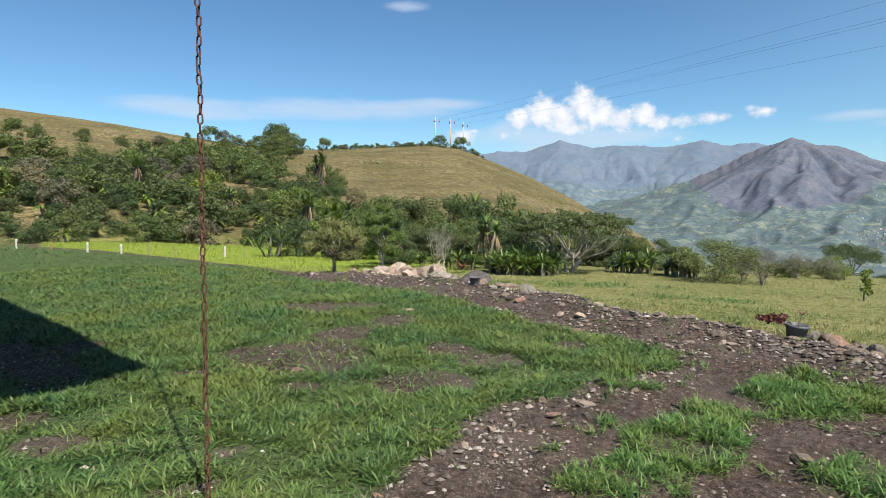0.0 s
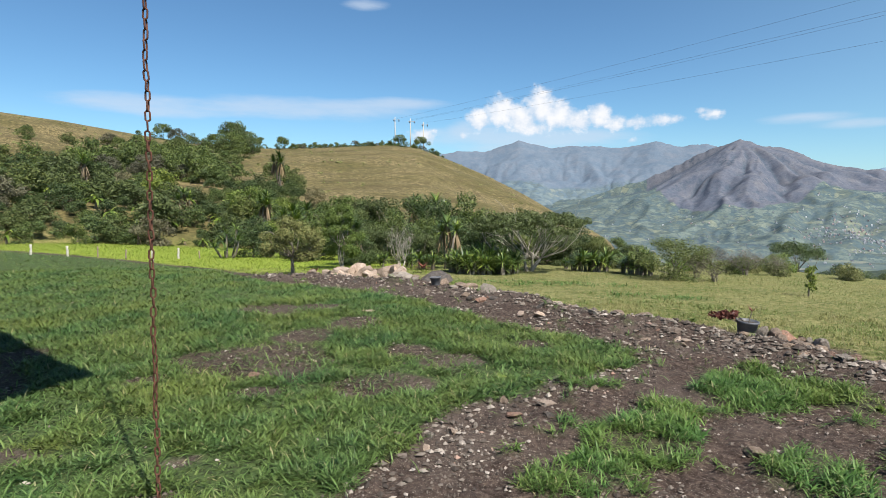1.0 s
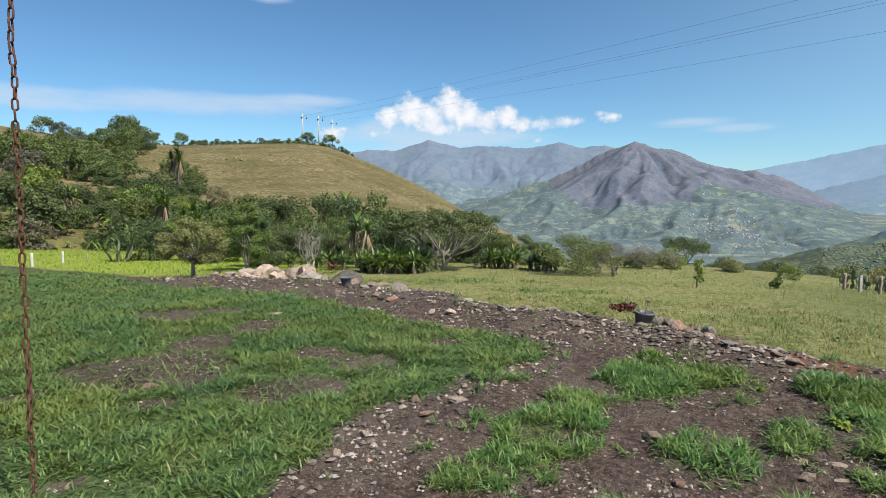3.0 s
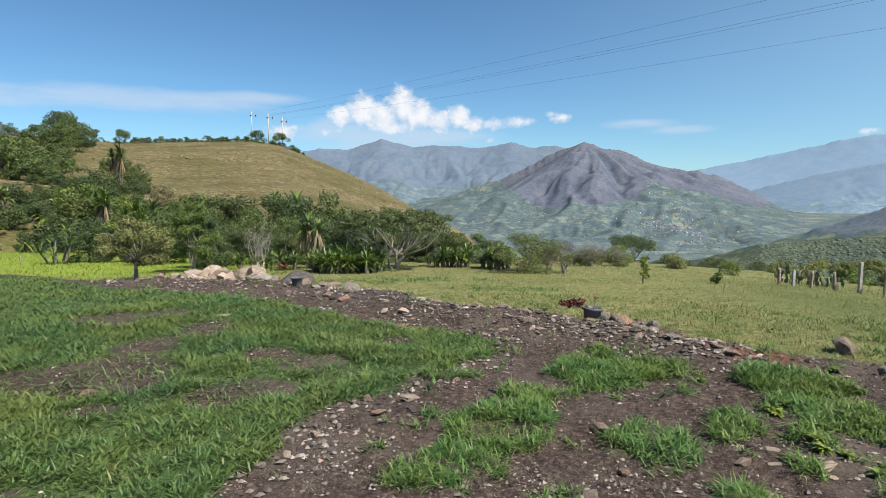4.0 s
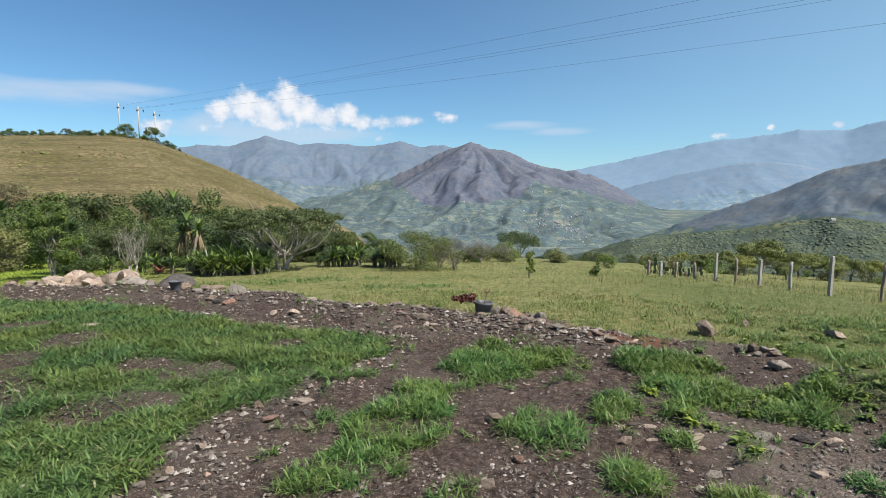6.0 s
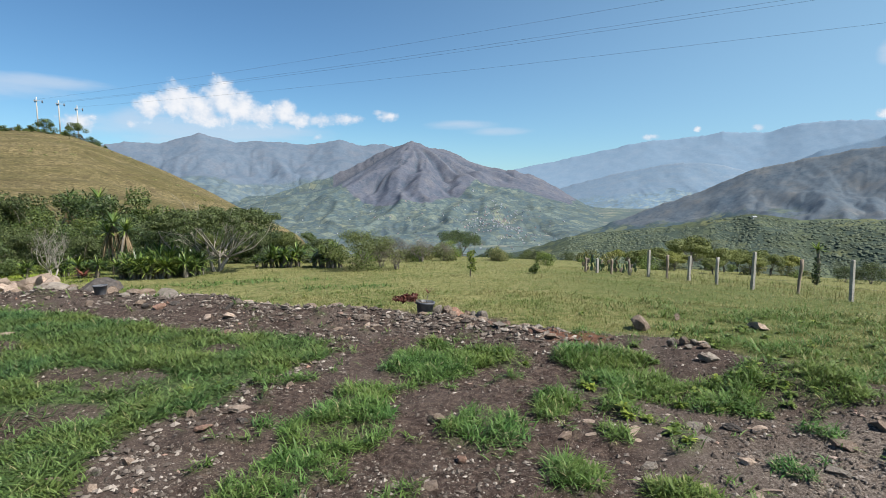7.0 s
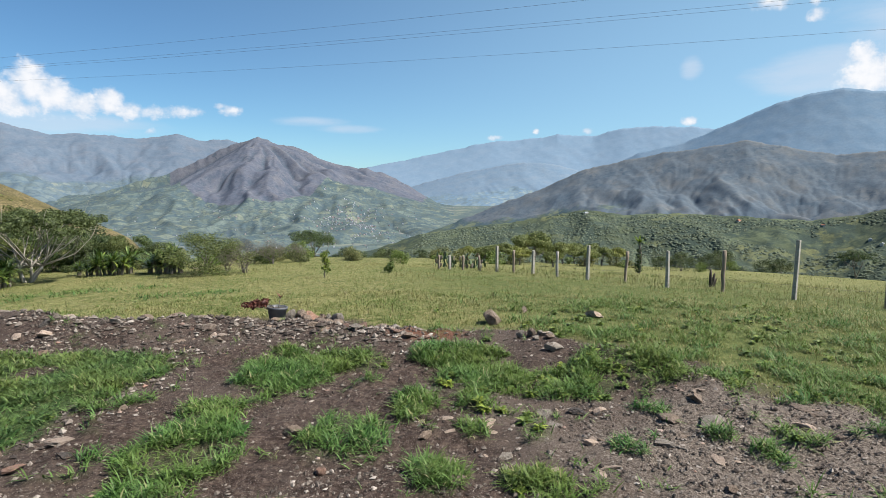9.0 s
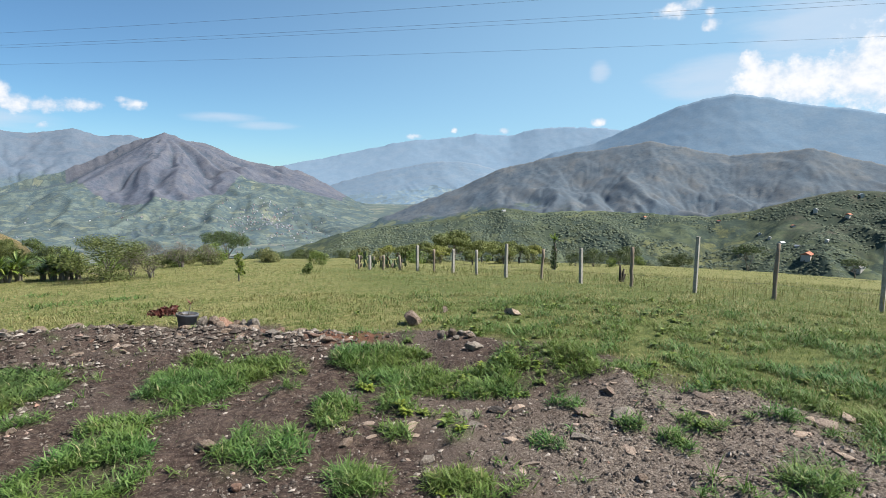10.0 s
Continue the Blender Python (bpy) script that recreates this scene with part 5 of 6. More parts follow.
def make_tree(name, label, category, seed, height, width, trunk_h, leaves, leaf, leaf_mat, bark=None, clumps=16, umbrella=False, stems=1, radius=0.08, flat=0.75,
              sub=1, size=(0.13, 0.22), limbs=9, spread=0.2, group="", droop=0.1, corners=4, base=None):
    rng = np.random.RandomState(seed)
    t = tagged(new(name), label, category, group)
    low = trunk_h * 0.9 if not umbrella else height * 0.55
    if trunk_h < 0.6 and not umbrella:
        low = 0.0
    low = low if base is None else base
    c, r = crown_clumps(rng, width, low + width * size[0] * flat * 0.5, height - width * size[1] * flat * 0.7, clumps, umbrella, size)
    part("trunk", woody(rng, trunk_h, radius, c[:limbs], stems, spread, sub), bark or BARK, t)
    part("crown", leaf_mesh("crown", rng, c, r, leaves, leaf, leaf_mat, flat, droop, 0.45 if corners == 4 else 1.0, corners), None, t)
    return t


def at(x, y, turn=0.0, scale=1.0, z=None, tall=1.0):
    return Matrix.Translation((x, y, (on_ground(x, y) if z is None else z))) @ pose(0, 0, 0, 0, 0, turn) @ Matrix.Diagonal((scale, scale, scale * tall, 1))


def azr(az, r):
    return r * math.sin(radians(az)), r * math.cos(radians(az))


def place(ob, az, r, turn=0.0, scale=1.0, tall=1.0):
    ob.matrix_basis = at(*azr(az, r), turn, scale, None, tall)
    return ob


def sword_leaves(rng, centre, n, length, width, droop=0.28, up=(0.02, 1.0), seg=4):
    """A rosette of stiff pointed leaves: arrays of vertices and quads."""
    V, F = [], []
    for k in range(n):
        a = rng.uniform(0, 6.28)
        z = rng.uniform(*up)
        d = np.array([math.cos(a) * math.sqrt(max(0.02, 1 - z * z * 0.9)), math.sin(a) * math.sqrt(max(0.02, 1 - z * z * 0.9)), z])
        d /= np.linalg.norm(d)
        s = np.cross(d, [0, 0, 1.0])
        s /= np.linalg.norm(s) + 1e-6
        L, base = length * rng.uniform(0.7, 1.15), len(V)
        for j in range(seg + 1):
            t = j / seg
            p = np.asarray(centre) + d * L * t + np.array([0, 0, -droop * L * t * t])
            w = width * (0.7 + 0.6 * t) * (1 - t) ** 0.6 if t < 1 else 0.002
            V += [p - s * w / 2, p + s * w / 2]
            if j:
                F.append((base + 2 * j - 2, base + 2 * j - 1, base + 2 * j + 1, base + 2 * j))
    return V, F


def rosette_plant(name, label, category, seed, heads, length, width, n=42, leaf_mat=None, skirt=False, stem=0.05, group=""):
    """Yucca-like plant: stems that carry rosettes; heads as (x, y, height)."""
    rng = np.random.RandomState(seed)
    t = tagged(new(name), label, category, group)
    for hx, hy, hz in heads:
        if hz > 0.12:
            bm = bmesh.new()
            pts = bend((hx * 0.4, hy * 0.4, -0.1), (hx, hy, hz), rng, 0.05)
            tube(bm, pts, [stem] * len(pts), 7)
            part("stem", bm, BARK, t)
        V, F = sword_leaves(rng, (hx, hy, hz), n, length, width)
        part("rosette", mesh_from("rosette", V, F, leaf_mat or LEAF_SWORD, False), None, t)
        if skirt:
            V, F = sword_leaves(rng, (hx, hy, hz - 0.02), n // 2, length * 0.8, width * 0.8, 0.5, (-1.0, -0.8))
            part("dead_leaves", mesh_from("dead_leaves", V, F, LEAF_DRY, False), None, t, "hanging dry tan leaves")
    return t


# --- trees by the lawn ---
place(make_tree("tree", "small olive-green tree with a thin single trunk", "tree", 3, 1.95, 2.3, 0.62, 15000, 0.06, LEAF_OLIVE, clumps=34, radius=0.06, sub=2, size=(0.08, 0.16), limbs=12, corners=3), -41.0, 19.1, 40)
place(make_tree("tree", "slender light green tree with pale stems", "tree", 4, 2.5, 2.0, 0.9, 11000, 0.07, LEAF_FRESH, BARK_PALE, clumps=30, radius=0.05, stems=3, size=(0.08, 0.15), limbs=12, corners=3, base=0.5), -36.3, 22.5, 10)
place(make_tree("tree", "spreading tree with many pale limbs and dark leaf tufts", "tree", 8, 2.2, 4.6, 0.45, 24000, 0.075, LEAF_SLOPE, BARK_PALE, clumps=85, umbrella=True, radius=0.10, stems=5, flat=0.55, sub=2, size=(0.045, 0.08), limbs=30, spread=0.9, corners=3, base=1.1), -18.2, 20.9, 0)


def bare_shrub():
    rng = np.random.RandomState(21)
    t = tagged(new("bare_shrub"), "nearly leafless shrub with whitish forked branches", "shrub")
    c, r = crown_clumps(rng, 2.0, 0.8, 1.6, 16, False, (0.08, 0.14))
    part("trunk", woody(rng, 0.4, 0.05, c, 3, 0.5, 4), BARK_PALE, t)
    part("crown", leaf_mesh("crown", rng, c, r, 350, 0.05, TWIG, 0.8), None, t)
    place(t, -30.8, 20.6, 0)


bare_shrub()
DARK_TREES = [make_tree("tree", "dense dark green broad-crowned tree in the hedge row", "tree", 30 + k, 4.0, 4.8, 0.5, 8000, 0.165, (LEAF_DARK, LEAF_SLOPE, LEAF_THICKET)[k], clumps=30, radius=0.12, size=(0.11, 0.2), limbs=8, group="hedge row", flat=0.7, corners=3) for k in range(3)]
place(DARK_TREES[0], -29.0, 40, 0, 1.0)
place(DARK_TREES[1], -33.0, 38, 60, 0.95)
place(DARK_TREES[2], -24.5, 41, 100, 1.05)
for az, r, k, s in [(-45.7, 172, 0, 2.3), (-44.2, 165, 0, 1.1), (-26.5, 38, 0, .9), (-22.5, 43, 1, .7), (-35.8, 36, 1, .8), (-38.6, 30, 0, .66), (-31.5, 33, 2, .66), (-44.5, 34, 2, .55), (-27.8, 29, 0, .55), (-33.9, 27.5, 1, .5), (9.2, 37, 0, .42), (7.6, 35, 2, .34), (11.2, 34, 1, .3), (-28.4, 24.5, 1, .36), (-27.2, 25.5, 0, .45), (-25.4, 24.5, 2, .42), (-23.8, 25.5, 1, .5), (-22.2, 24.5, 0, .42), (-20.6, 25.5, 2, .5), (-19.0, 24.5, 1, .36), (-16.4, 26, 0, .42), (-14.8, 25, 1, .36), (-13.4, 27, 2, .44), (-11.8, 25.5, 1, .34), (-10.0, 26, 0, .32), (-8.4, 25, 1, .26), (-29.8, 26, 2, .42), (-32.2, 25.5, 1, .4), (-34.8, 24.5, 0, .36)]:
    copy_thing(DARK_TREES[k], at(*azr(az, r), 77 * az, s))
OLIVE_BUSH = [make_tree("bush", "broad olive-green bush with fine leaves", "bush", 50 + k, 2.2, 3.2, 0.35, 5500, 0.095, (LEAF_SLOPE, LEAF_FRESH)[k], clumps=30, radius=0.07, stems=4, size=(0.12, 0.2), limbs=10, group="shrubs by the field", spread=0.4, corners=3) for k in range(2)]
place(OLIVE_BUSH[0], -12.6, 29, 0, 0.55)
place(OLIVE_BUSH[1], 3.4, 27, 30, 0.42, 0.95)
place(make_tree("bush", "rounded light green bush with small leaves", "bush", 58, 1.5, 2.2, 0.2, 9000, 0.045, LEAF_ACACIA, clumps=46, radius=0.05, stems=5, size=(0.08, 0.14), limbs=16, spread=0.4, corners=3), -4.9, 19.6, 30, 1.45, 0.62)
for az, r, k, s in [(-16.4, 29, 0, .55), (-13.6, 27.5, 0, .5), (-15.2, 26, 0, .45), (-12.2, 26.5, 0, .44), (-10.6, 27, 0, .36), (-10.2, 33, 0, .45), (-14.8, 31, 0, .55), (-8.2, 36, 0, .4), (-11.2, 24, 0, .38), (-8.0, 22.5, 0, .3), (0.9, 26, 0, .5), (2.5, 27, 1, .42), (-0.6, 24, 0, .42), (12.2, 31, 0, .5), (10.6, 33, 0, .5), (15, 33, 0, .55), (16.5, 35, 1, .5),
                    (39.3, 31, 0, .82), (40.9, 31, 1, .6), (37.6, 31, 0, .62), (42.5, 37, 0, 1.0), (46.0, 40, 0, .95), (48.5, 42, 1, .85), (44.2, 43, 0, .95), (50.5, 46, 0, .9), (55, 48, 0, .9), (58.4, 46, 0, .8), (41.6, 34, 0, .8), (43.4, 36, 1, .7), (47.2, 38, 0, .8)]:
    copy_thing(OLIVE_BUSH[k], at(*azr(az, r), 91 * az, s))


def twig_bush(az, r, seed, scale):
    rng = np.random.RandomState(seed)
    t = tagged(new("dry_bush"), "leafless brown twiggy bush at the terrace rim", "bush", "dry bushes")
    c, rr = crown_clumps(rng, 1.5, 0.4, 1.0, 22, False, (0.1, 0.2))
    part("trunk", woody(rng, 0.2, 0.05, c, 6, 0.5, 4, 4), BARK, t)
    part("crown", leaf_mesh("crown", rng, c, rr, 2200, 0.06, TWIG, 0.9, 0, 0.15), None, t)
    place(t, az, r, 0, scale)


twig_bush(-1.6, 19.4, 5, 0.95)
twig_bush(-3.0, 20.5, 6, 0.8)
twig_bush(0.9, 23.5, 7, 0.9)
twig_bush(3.2, 24.5, 8, 0.7)
# flat-topped acacias beyond the rim
ACACIA = make_tree("acacia_tree", "flat-topped dark acacia with airy foliage", "tree", 61, 4.2, 5.6, 1.6, 10000, 0.10, LEAF_DARK, clumps=40, umbrella=True, radius=0.12, stems=3, flat=0.5, size=(0.06, 0.12), limbs=18, spread=0.35, base=1.6, group="acacias", corners=3)
place(ACACIA, 4.7, 36, 0, .63)
for az, r, s in [(7.0, 37, .52), (52.4, 37, .58), (60.0, 38, .48)]:
    copy_thing(ACACIA, at(*azr(az, r), 53 * az, s))
GT = place(make_tree("tree", "broad green tree behind the pasture fence", "tree", 66, 3.2, 4.4, 0.8, 9000, 0.15, LEAF_ACACIA, clumps=34, umbrella=True, radius=0.12, stems=3, flat=0.6, size=(0.1, 0.17), limbs=14, group="trees behind the fence", corners=3, base=0.3), 26.0, 32, 0, 0.54)
for az, r, s in [(23.0, 34, .52), (28.7, 33, .58), (30.8, 31, .48), (21.2, 30, .36), (24.6, 28, .34), (27.8, 28, .34), (32.3, 33, .5), (24.6, 36, .62), (27.2, 36, .62), (29.8, 36, .6), (21.6, 35, .5), (19.6, 33, .38), (33.6, 35, .5), (31.4, 36, .6)]:
    copy_thing(GT, at(*azr(az, r), 31 * az, 1.25 * s))

# low scrub along the terrace rim
SCRUB = [make_tree("scrub", "low scrub bush along the terrace rim", "bush", 140 + k, 0.75, 1.3, 0.1, 1300, 0.075, (LEAF_OLIVE, LEAF_FRESH, LEAF_GREEN)[k], clumps=14, radius=0.03, stems=3, size=(0.12, 0.22), limbs=5, group="rim scrub", spread=0.3, sub=0, corners=3) for k in range(3)]
for k in range(3):
    place(SCRUB[k], -9.5 + 5 * k, 24, 0, 0.9)
rng = np.random.RandomState(41)
for k in range(46):
    az = rng.uniform(-13, 36)
    copy_thing(SCRUB[rng.choice(3, p=[.6, .25, .15])], at(*azr(az, rng.uniform(23.5, 28) + 4 * (az > 15) + 3 * (az > 25)), rng.uniform(0, 360), rng.uniform(0.6, 1.1)))

# --- yuccas ---
YUCCA = rosette_plant("yucca", "low clump of yucca rosettes with stiff pointed green leaves", "yucca", 71, [(0, 0, 0.22), (0.14, 0.08, 0.46), (-0.16, 0.05, 0.36)], 0.5, 0.052, 62, group="yucca row")
place(YUCCA, -24.8, 19.3, 0)
for k, (az, r, s) in enumerate([(-23.9, 18.9, .9), (-23.0, 19.3, 1.05), (-22.0, 19.0, .95), (-21.2, 19.4, 1.05), (-20.3, 19.2, .95), (-22.5, 19.9, 1.25), (-21.0, 20.1, 1.2), (-23.6, 20.0, 1.2), (-19.6, 19.6, .9), (-25.6, 20.0, 1.0),
                                (-13.2, 21.5, 1.0), (-12.5, 21.7, 1.1), (-11.8, 21.4, 1.0), (-11.0, 21.8, 1.15), (-9.4, 21.4, .8), (-8.5, 20.8, 1.2), (-7.7, 20.6, 1.25), (-6.9, 20.7, 1.0), (-24.3, 19.6, 1.1), (-22.8, 19.0, 1.0), (-21.6, 19.6, 1.2), (-20.8, 18.9, .95), (-20.0, 19.9, 1.1), (-24.4, 20.3, 1.3), (-23.1, 20.4, 1.35), (-21.7, 20.5, 1.35), (-20.3, 20.4, 1.25), (-13.9, 21.8, .6), (-28.7, 21.5, .9), (-27.6, 21.3, .9), (-32.6, 23, .8), (-29.9, 22.6, .9), (-14.6, 22.5, .6)]):
    copy_thing(YUCCA, at(*azr(az, r), 47 * k, s))
TALL = rosette_plant("tall_yucca", "tall yucca with a skirt of hanging dry leaves", "yucca", 73, [(0, 0, 1.35), (0.25, 0.1, 1.15), (-0.2, 0.1, 1.1)], 0.55, 0.055, 64, skirt=True, stem=0.035, group="tall yuccas")
place(TALL, -26.2, 21.8, 0, 1.25)
for az, r, s in [(-40.9, 33, 1.5), (-29.3, 50, 2.2), (-27.2, 51, 2.3), (-35.6, 25, 1.1), (-41.9, 88, 2.6), (-50.2, 58, 1.7), (-39.6, 40, 1.7), (-43.1, 56, 2.0), (-57.8, 70, 1.9)]:
    copy_thing(TALL, at(*azr(az, r), 13 * az, s))
BIG = rosette_plant("yucca_clump", "large clump of yucca rosettes beside the lawn strip", "yucca", 75, [(0, 0, 1.1), (0.5, 0.2, 0.8), (-0.45, 0.3, 0.75), (0.3, -0.4, 0.4), (-0.3, -0.45, 0.5), (0.1, 0.5, 1.3)], 0.62, 0.06, 40, group="yucca clumps")
place(BIG, -46.8, 33, 0, 1.15)
copy_thing(BIG, at(*azr(-34.5, 30), 40, .8))
place(rosette_plant("ivy_yucca", "slim yucca with a dark ivy-clad stem", "yucca", 76, [(0, 0, 1.22)], 0.42, 0.06, 60, LEAF_BANANA), 35.6, 25.5, 0, 1.05)
t = tagged(new("ivy"), "dark ivy clinging to the yucca's stem", "ivy")
rng = np.random.RandomState(5)
part("leaves", leaf_mesh("leaves", rng, [(0, 0, z) for z in (0.15, .35, .55, .75, .95)], [.16, .17, .17, .15, .12], 800, 0.07, LEAF_DARK), None, t)
place(t, 35.6, 25.5, 0, 1.0)
copy_thing(YUCCA, at(*azr(-30.9, 19.0), 5, .3))


def red_plant(x, y, size, seed, label, tilt=0.0):
    rng = np.random.RandomState(seed)
    t = tagged(new("red_plant"), label, "plant")
    V, F = sword_leaves(rng, (0, 0, 0.12), 26, 0.3, 0.06, 0.3)
    part("leaves", mesh_from("leaves", V, F, LEAF_RED, False), None, t)
    t.matrix_basis = at(x, y, 0, size)


red_plant(*azr(-28.6, 19.8), 1.4, 3, "crimson cordyline among yuccas")
red_plant(-11.35, 14.0, 0.9, 4, "small red-leaved plant beside pale boulders")


def potted_plant():
    """The red plant that sprawls from the pot, with one upright shoot."""
    t = tagged(new("potted_plant"), "sprawling dark red-leaved plant with one upright shoot", "plant")
    rng = np.random.RandomState(9)
    bm = bmesh.new()
    for k in range(9):
        tip = (-0.16 - 0.36 * rng.rand(), rng.uniform(-0.14, 0.14), 0.02 + 0.10 * rng.rand())
        tube(bm, bend((0, 0, -0.03), tip, rng, 0.1), [0.006, 0.005, 0.005, 0.004, 0.003], 5)
    tube(bm, bend((0.03, 0, -0.03), (0.07, 0.0, 0.16), rng, 0.03), [0.007, 0.007, 0.006, 0.006, 0.005], 5)
    part("stems", bm, BARK, t)
    c = [(-0.12 - 0.4 * rng.rand(), rng.uniform(-0.14, 0.14), 0.05 + 0.07 * rng.rand()) for _ in range(16)]
    part("leaves", leaf_mesh("leaves", rng, c, [0.065] * 16, 420, 0.06, LEAF_RED, 0.7, 0.1, 0.55), None, t)
    V, F = sword_leaves(rng, (0.07, 0, 0.16), 12, 0.13, 0.025, 0.1, (0.0, 0.9))
    part("shoot", mesh_from("shoot", V, F, LEAF_RED, False), None, t)
    t.location = (0.20, 9.74, on_ground(0.20, 9.74) + 0.26)


potted_plant()


def sapling(az, r, height, seed):
    rng = np.random.RandomState(seed)
    t = tagged(new("sapling"), "thin leafy sapling standing in the field", "sapling", "saplings")
    c = [(rng.normal() * 0.05, rng.normal() * 0.05, height * z) for z in np.linspace(0.3, 1, 8)]
    part("trunk", woody(rng, height * 0.5, 0.02, c[2:], 1, 0.1, 1, 4), BARK, t)
    part("crown", leaf_mesh("crown", rng, c, [0.10] * 8, 260, 0.09, LEAF_GREEN), None, t)
    place(t, az, r, 0)


sapling(5.7, 16.7, 0.7, 1)
sapling(12.0, 18.5, 0.3, 2)


def cactus_clump(az, r, seed):
    """Prickly pear: flat oval pads, with grey dead stems."""
    rng = np.random.RandomState(seed)
    t = tagged(new("prickly_pear"), "prickly pear cactus of flat pads by the fence", "cactus", "cacti by the fence")
    for k in range(6):
        base = np.array([rng.uniform(-0.5, 0.5), rng.uniform(-0.3, 0.3), 0.0])
        z = 0.0
        for j in range(rng.randint(2, 5)):
            bm = bmesh.new()
            bmesh.ops.create_uvsphere(bm, u_segments=10, v_segments=7, radius=1, matrix=Matrix.Translation((base[0], base[1], z + 0.12)) @ pose(0, 0, 0, rng.uniform(-25, 25), rng.uniform(-25, 25), rng.uniform(0, 360)) @ Matrix.Diagonal((0.085, 0.018, 0.13, 1)))
            for f in bm.faces:
                f.smooth = True
            part("pad", bm, CACTUS if rng.rand() > 0.25 else TWIG, t)
            z += 0.19
            base = base + rng.normal(size=3) * [0.05, 0.05, 0]
    place(t, az, r, 0, 0.75)


CACTUS = mat_plain("cactus_skin", (.06, .10, .05), (.14, .19, .10), 12, 0.6, 0, 0.003)
for k, (az, r) in enumerate([(17.3, 22.2), (18.4, 22.6), (19.6, 22.4), (20.6, 22.8)]):
    cactus_clump(az, r, 80 + k)

# --- hillside thicket ---
BUSHES = [make_tree("thicket_bush", "dense dark green hillside bush" if k in (0, 1, 3) else "olive-green scrub bush on the hillside", "bush", 100 + k, 3.4 + 0.4 * (k % 2), 4.4, 0.4, 2600, 0.24,
                    (LEAF_THICKET, LEAF_DARK, LEAF_SLOPE, LEAF_THICKET, LEAF_GREEN, LEAF_GREYISH)[k], clumps=20, radius=0.12, stems=2, size=(0.12, 0.22), limbs=3, group="hillside thicket", spread=0.3, sub=0, corners=3) for k in range(6)]
LIMIT_AZ = np.array([-80, -67, -63, -59, -56, -52.7, -48.5, -47, -43.2, -40.3, -38, -34, -28, -23, -18.6, -15.5, -12])
LIMIT_R = np.array([92, 88, 86, 86, 98, 140, 132, 92, 78, 84, 62, 60, 58, 62, 60, 60, 56])
FAR_AZ, FAR_END = (-56, -44.5), 205


def thicket():
    rng = np.random.RandomState(7)
    far = [[] for _ in BUSHES]

    def grow(k, m):
        """A bush of its own near by; on the upper slope it joins the woods there."""
        if math.hypot(m[0][3], m[1][3]) > 84:
            far[k].append(m)
        elif BUSHES[k].location.length < 0.1:
            BUSHES[k].matrix_basis = m
        else:
            copy_thing(BUSHES[k], m)

    spots, tries = [], 0
    while len(spots) < 360 and tries < 14000:
        tries += 1
        az = rng.uniform(-76, -13)
        lim = np.interp(az, LIMIT_AZ, LIMIT_R)
        r = 49 + (lim - 49) * rng.rand() ** 0.85
        x, y = azr(az, r)
        if fbm(np.array([x / 14]), np.array([y / 14]), 2, 3)[0] < 0.36 and r > 70:
            continue
        if any((x - a) ** 2 + (y - b) ** 2 < (1.05 + 0.007 * r) ** 2 for a, b in spots):
            continue
        spots.append((x, y))
        k = rng.choice(6, p=[.27, .25, .16, .20, .07, .05])
        s = rng.uniform(0.6, 1.2) * (0.72 if az > -40 else 1.0)
        m = at(x, y, rng.uniform(0, 360), s, float(terrain(x, y)) - 0.2, rng.uniform(0.8, 1.15))
        grow(k, m)
    # along the skyline
    for az, s in [(-51.6, .9), (-50.4, .8), (-49.3, .7), (-47.6, .7), (-46.6, .95), (-45.6, 1.35), (-44.9, 1.0), (-43.6, .7), (-41.6, .75), (-40.6, .5), (-39.6, .45), (-38.6, .5), (-37.7, .4), (-36.6, .45), (-35.8, .4), (-34.9, .55), (-34.0, .4), (-33.2, .45), (-32.3, .5),
                  (-31.6, .45), (-30.6, .75), (-29.2, .4), (-28.6, .8), (-27.5, .55), (-27.0, .45), (-53.5, .45), (-40.1, .4), (-37.1, .35), (-33.6, .4)]:
        k = (0, 1, 3, 2, 5)[int(abs(az) * 10) % 5]
        x, y = azr(az, 219 + 6 * math.sin(az * 5))
        grow(k, at(x, y, az * 77, s * (1.45 if s < 0.7 else 1.9), float(terrain(x, y)) - 0.3, 0.9))
        if s < 0.6 and az > -50:
            x, y = azr(az + 0.45, 222)
            grow((k + 2) % 6, at(x, y, az * 31, s * 0.9, float(terrain(x, y)) - 0.3, 0.9))
    for az in np.arange(-43, -27, 0.5):
        x, y = azr(az + rng.uniform(-.2, .2), 219 + rng.uniform(-4, 6))
        grow(rng.randint(6), at(x, y, az * 55, rng.uniform(.25, .6), float(terrain(x, y)) - 0.3, 0.9))
    # looser bushes up the slope to the skyline
    for _ in range(75):
        az = rng.uniform(*FAR_AZ)
        r = rng.uniform(95, FAR_END if az > -52 else 150)
        x, y = azr(az, r)
        if fbm(np.array([x / 16]), np.array([y / 16]), 5, 3)[0] > 0.42:
            grow(rng.choice(6, p=[.1, .15, .3, .1, .1, .25]), at(x, y, az * 91, rng.uniform(.5, 1.2), float(terrain(x, y)) - 0.2, rng.uniform(0.7, 1.0)))
    # single bushes on the open slope
    for az, r, s in [(-58.6, 118, .7), (-64.5, 110, .8), (-61.5, 112, .7), (-66, 105, .9), (-55.8, 120, .5), (-41.6, 96, 1.0), (-42.4, 99, .9), (-40.5, 90, .95), (-16.0, 78, .55), (-17.2, 72, .8), (-19.0, 74, .7), (-45.8, 165, 1.6), (-46.9, 170, 1.4), (-44.6, 172, 1.2)]:
        x, y = azr(az, r)
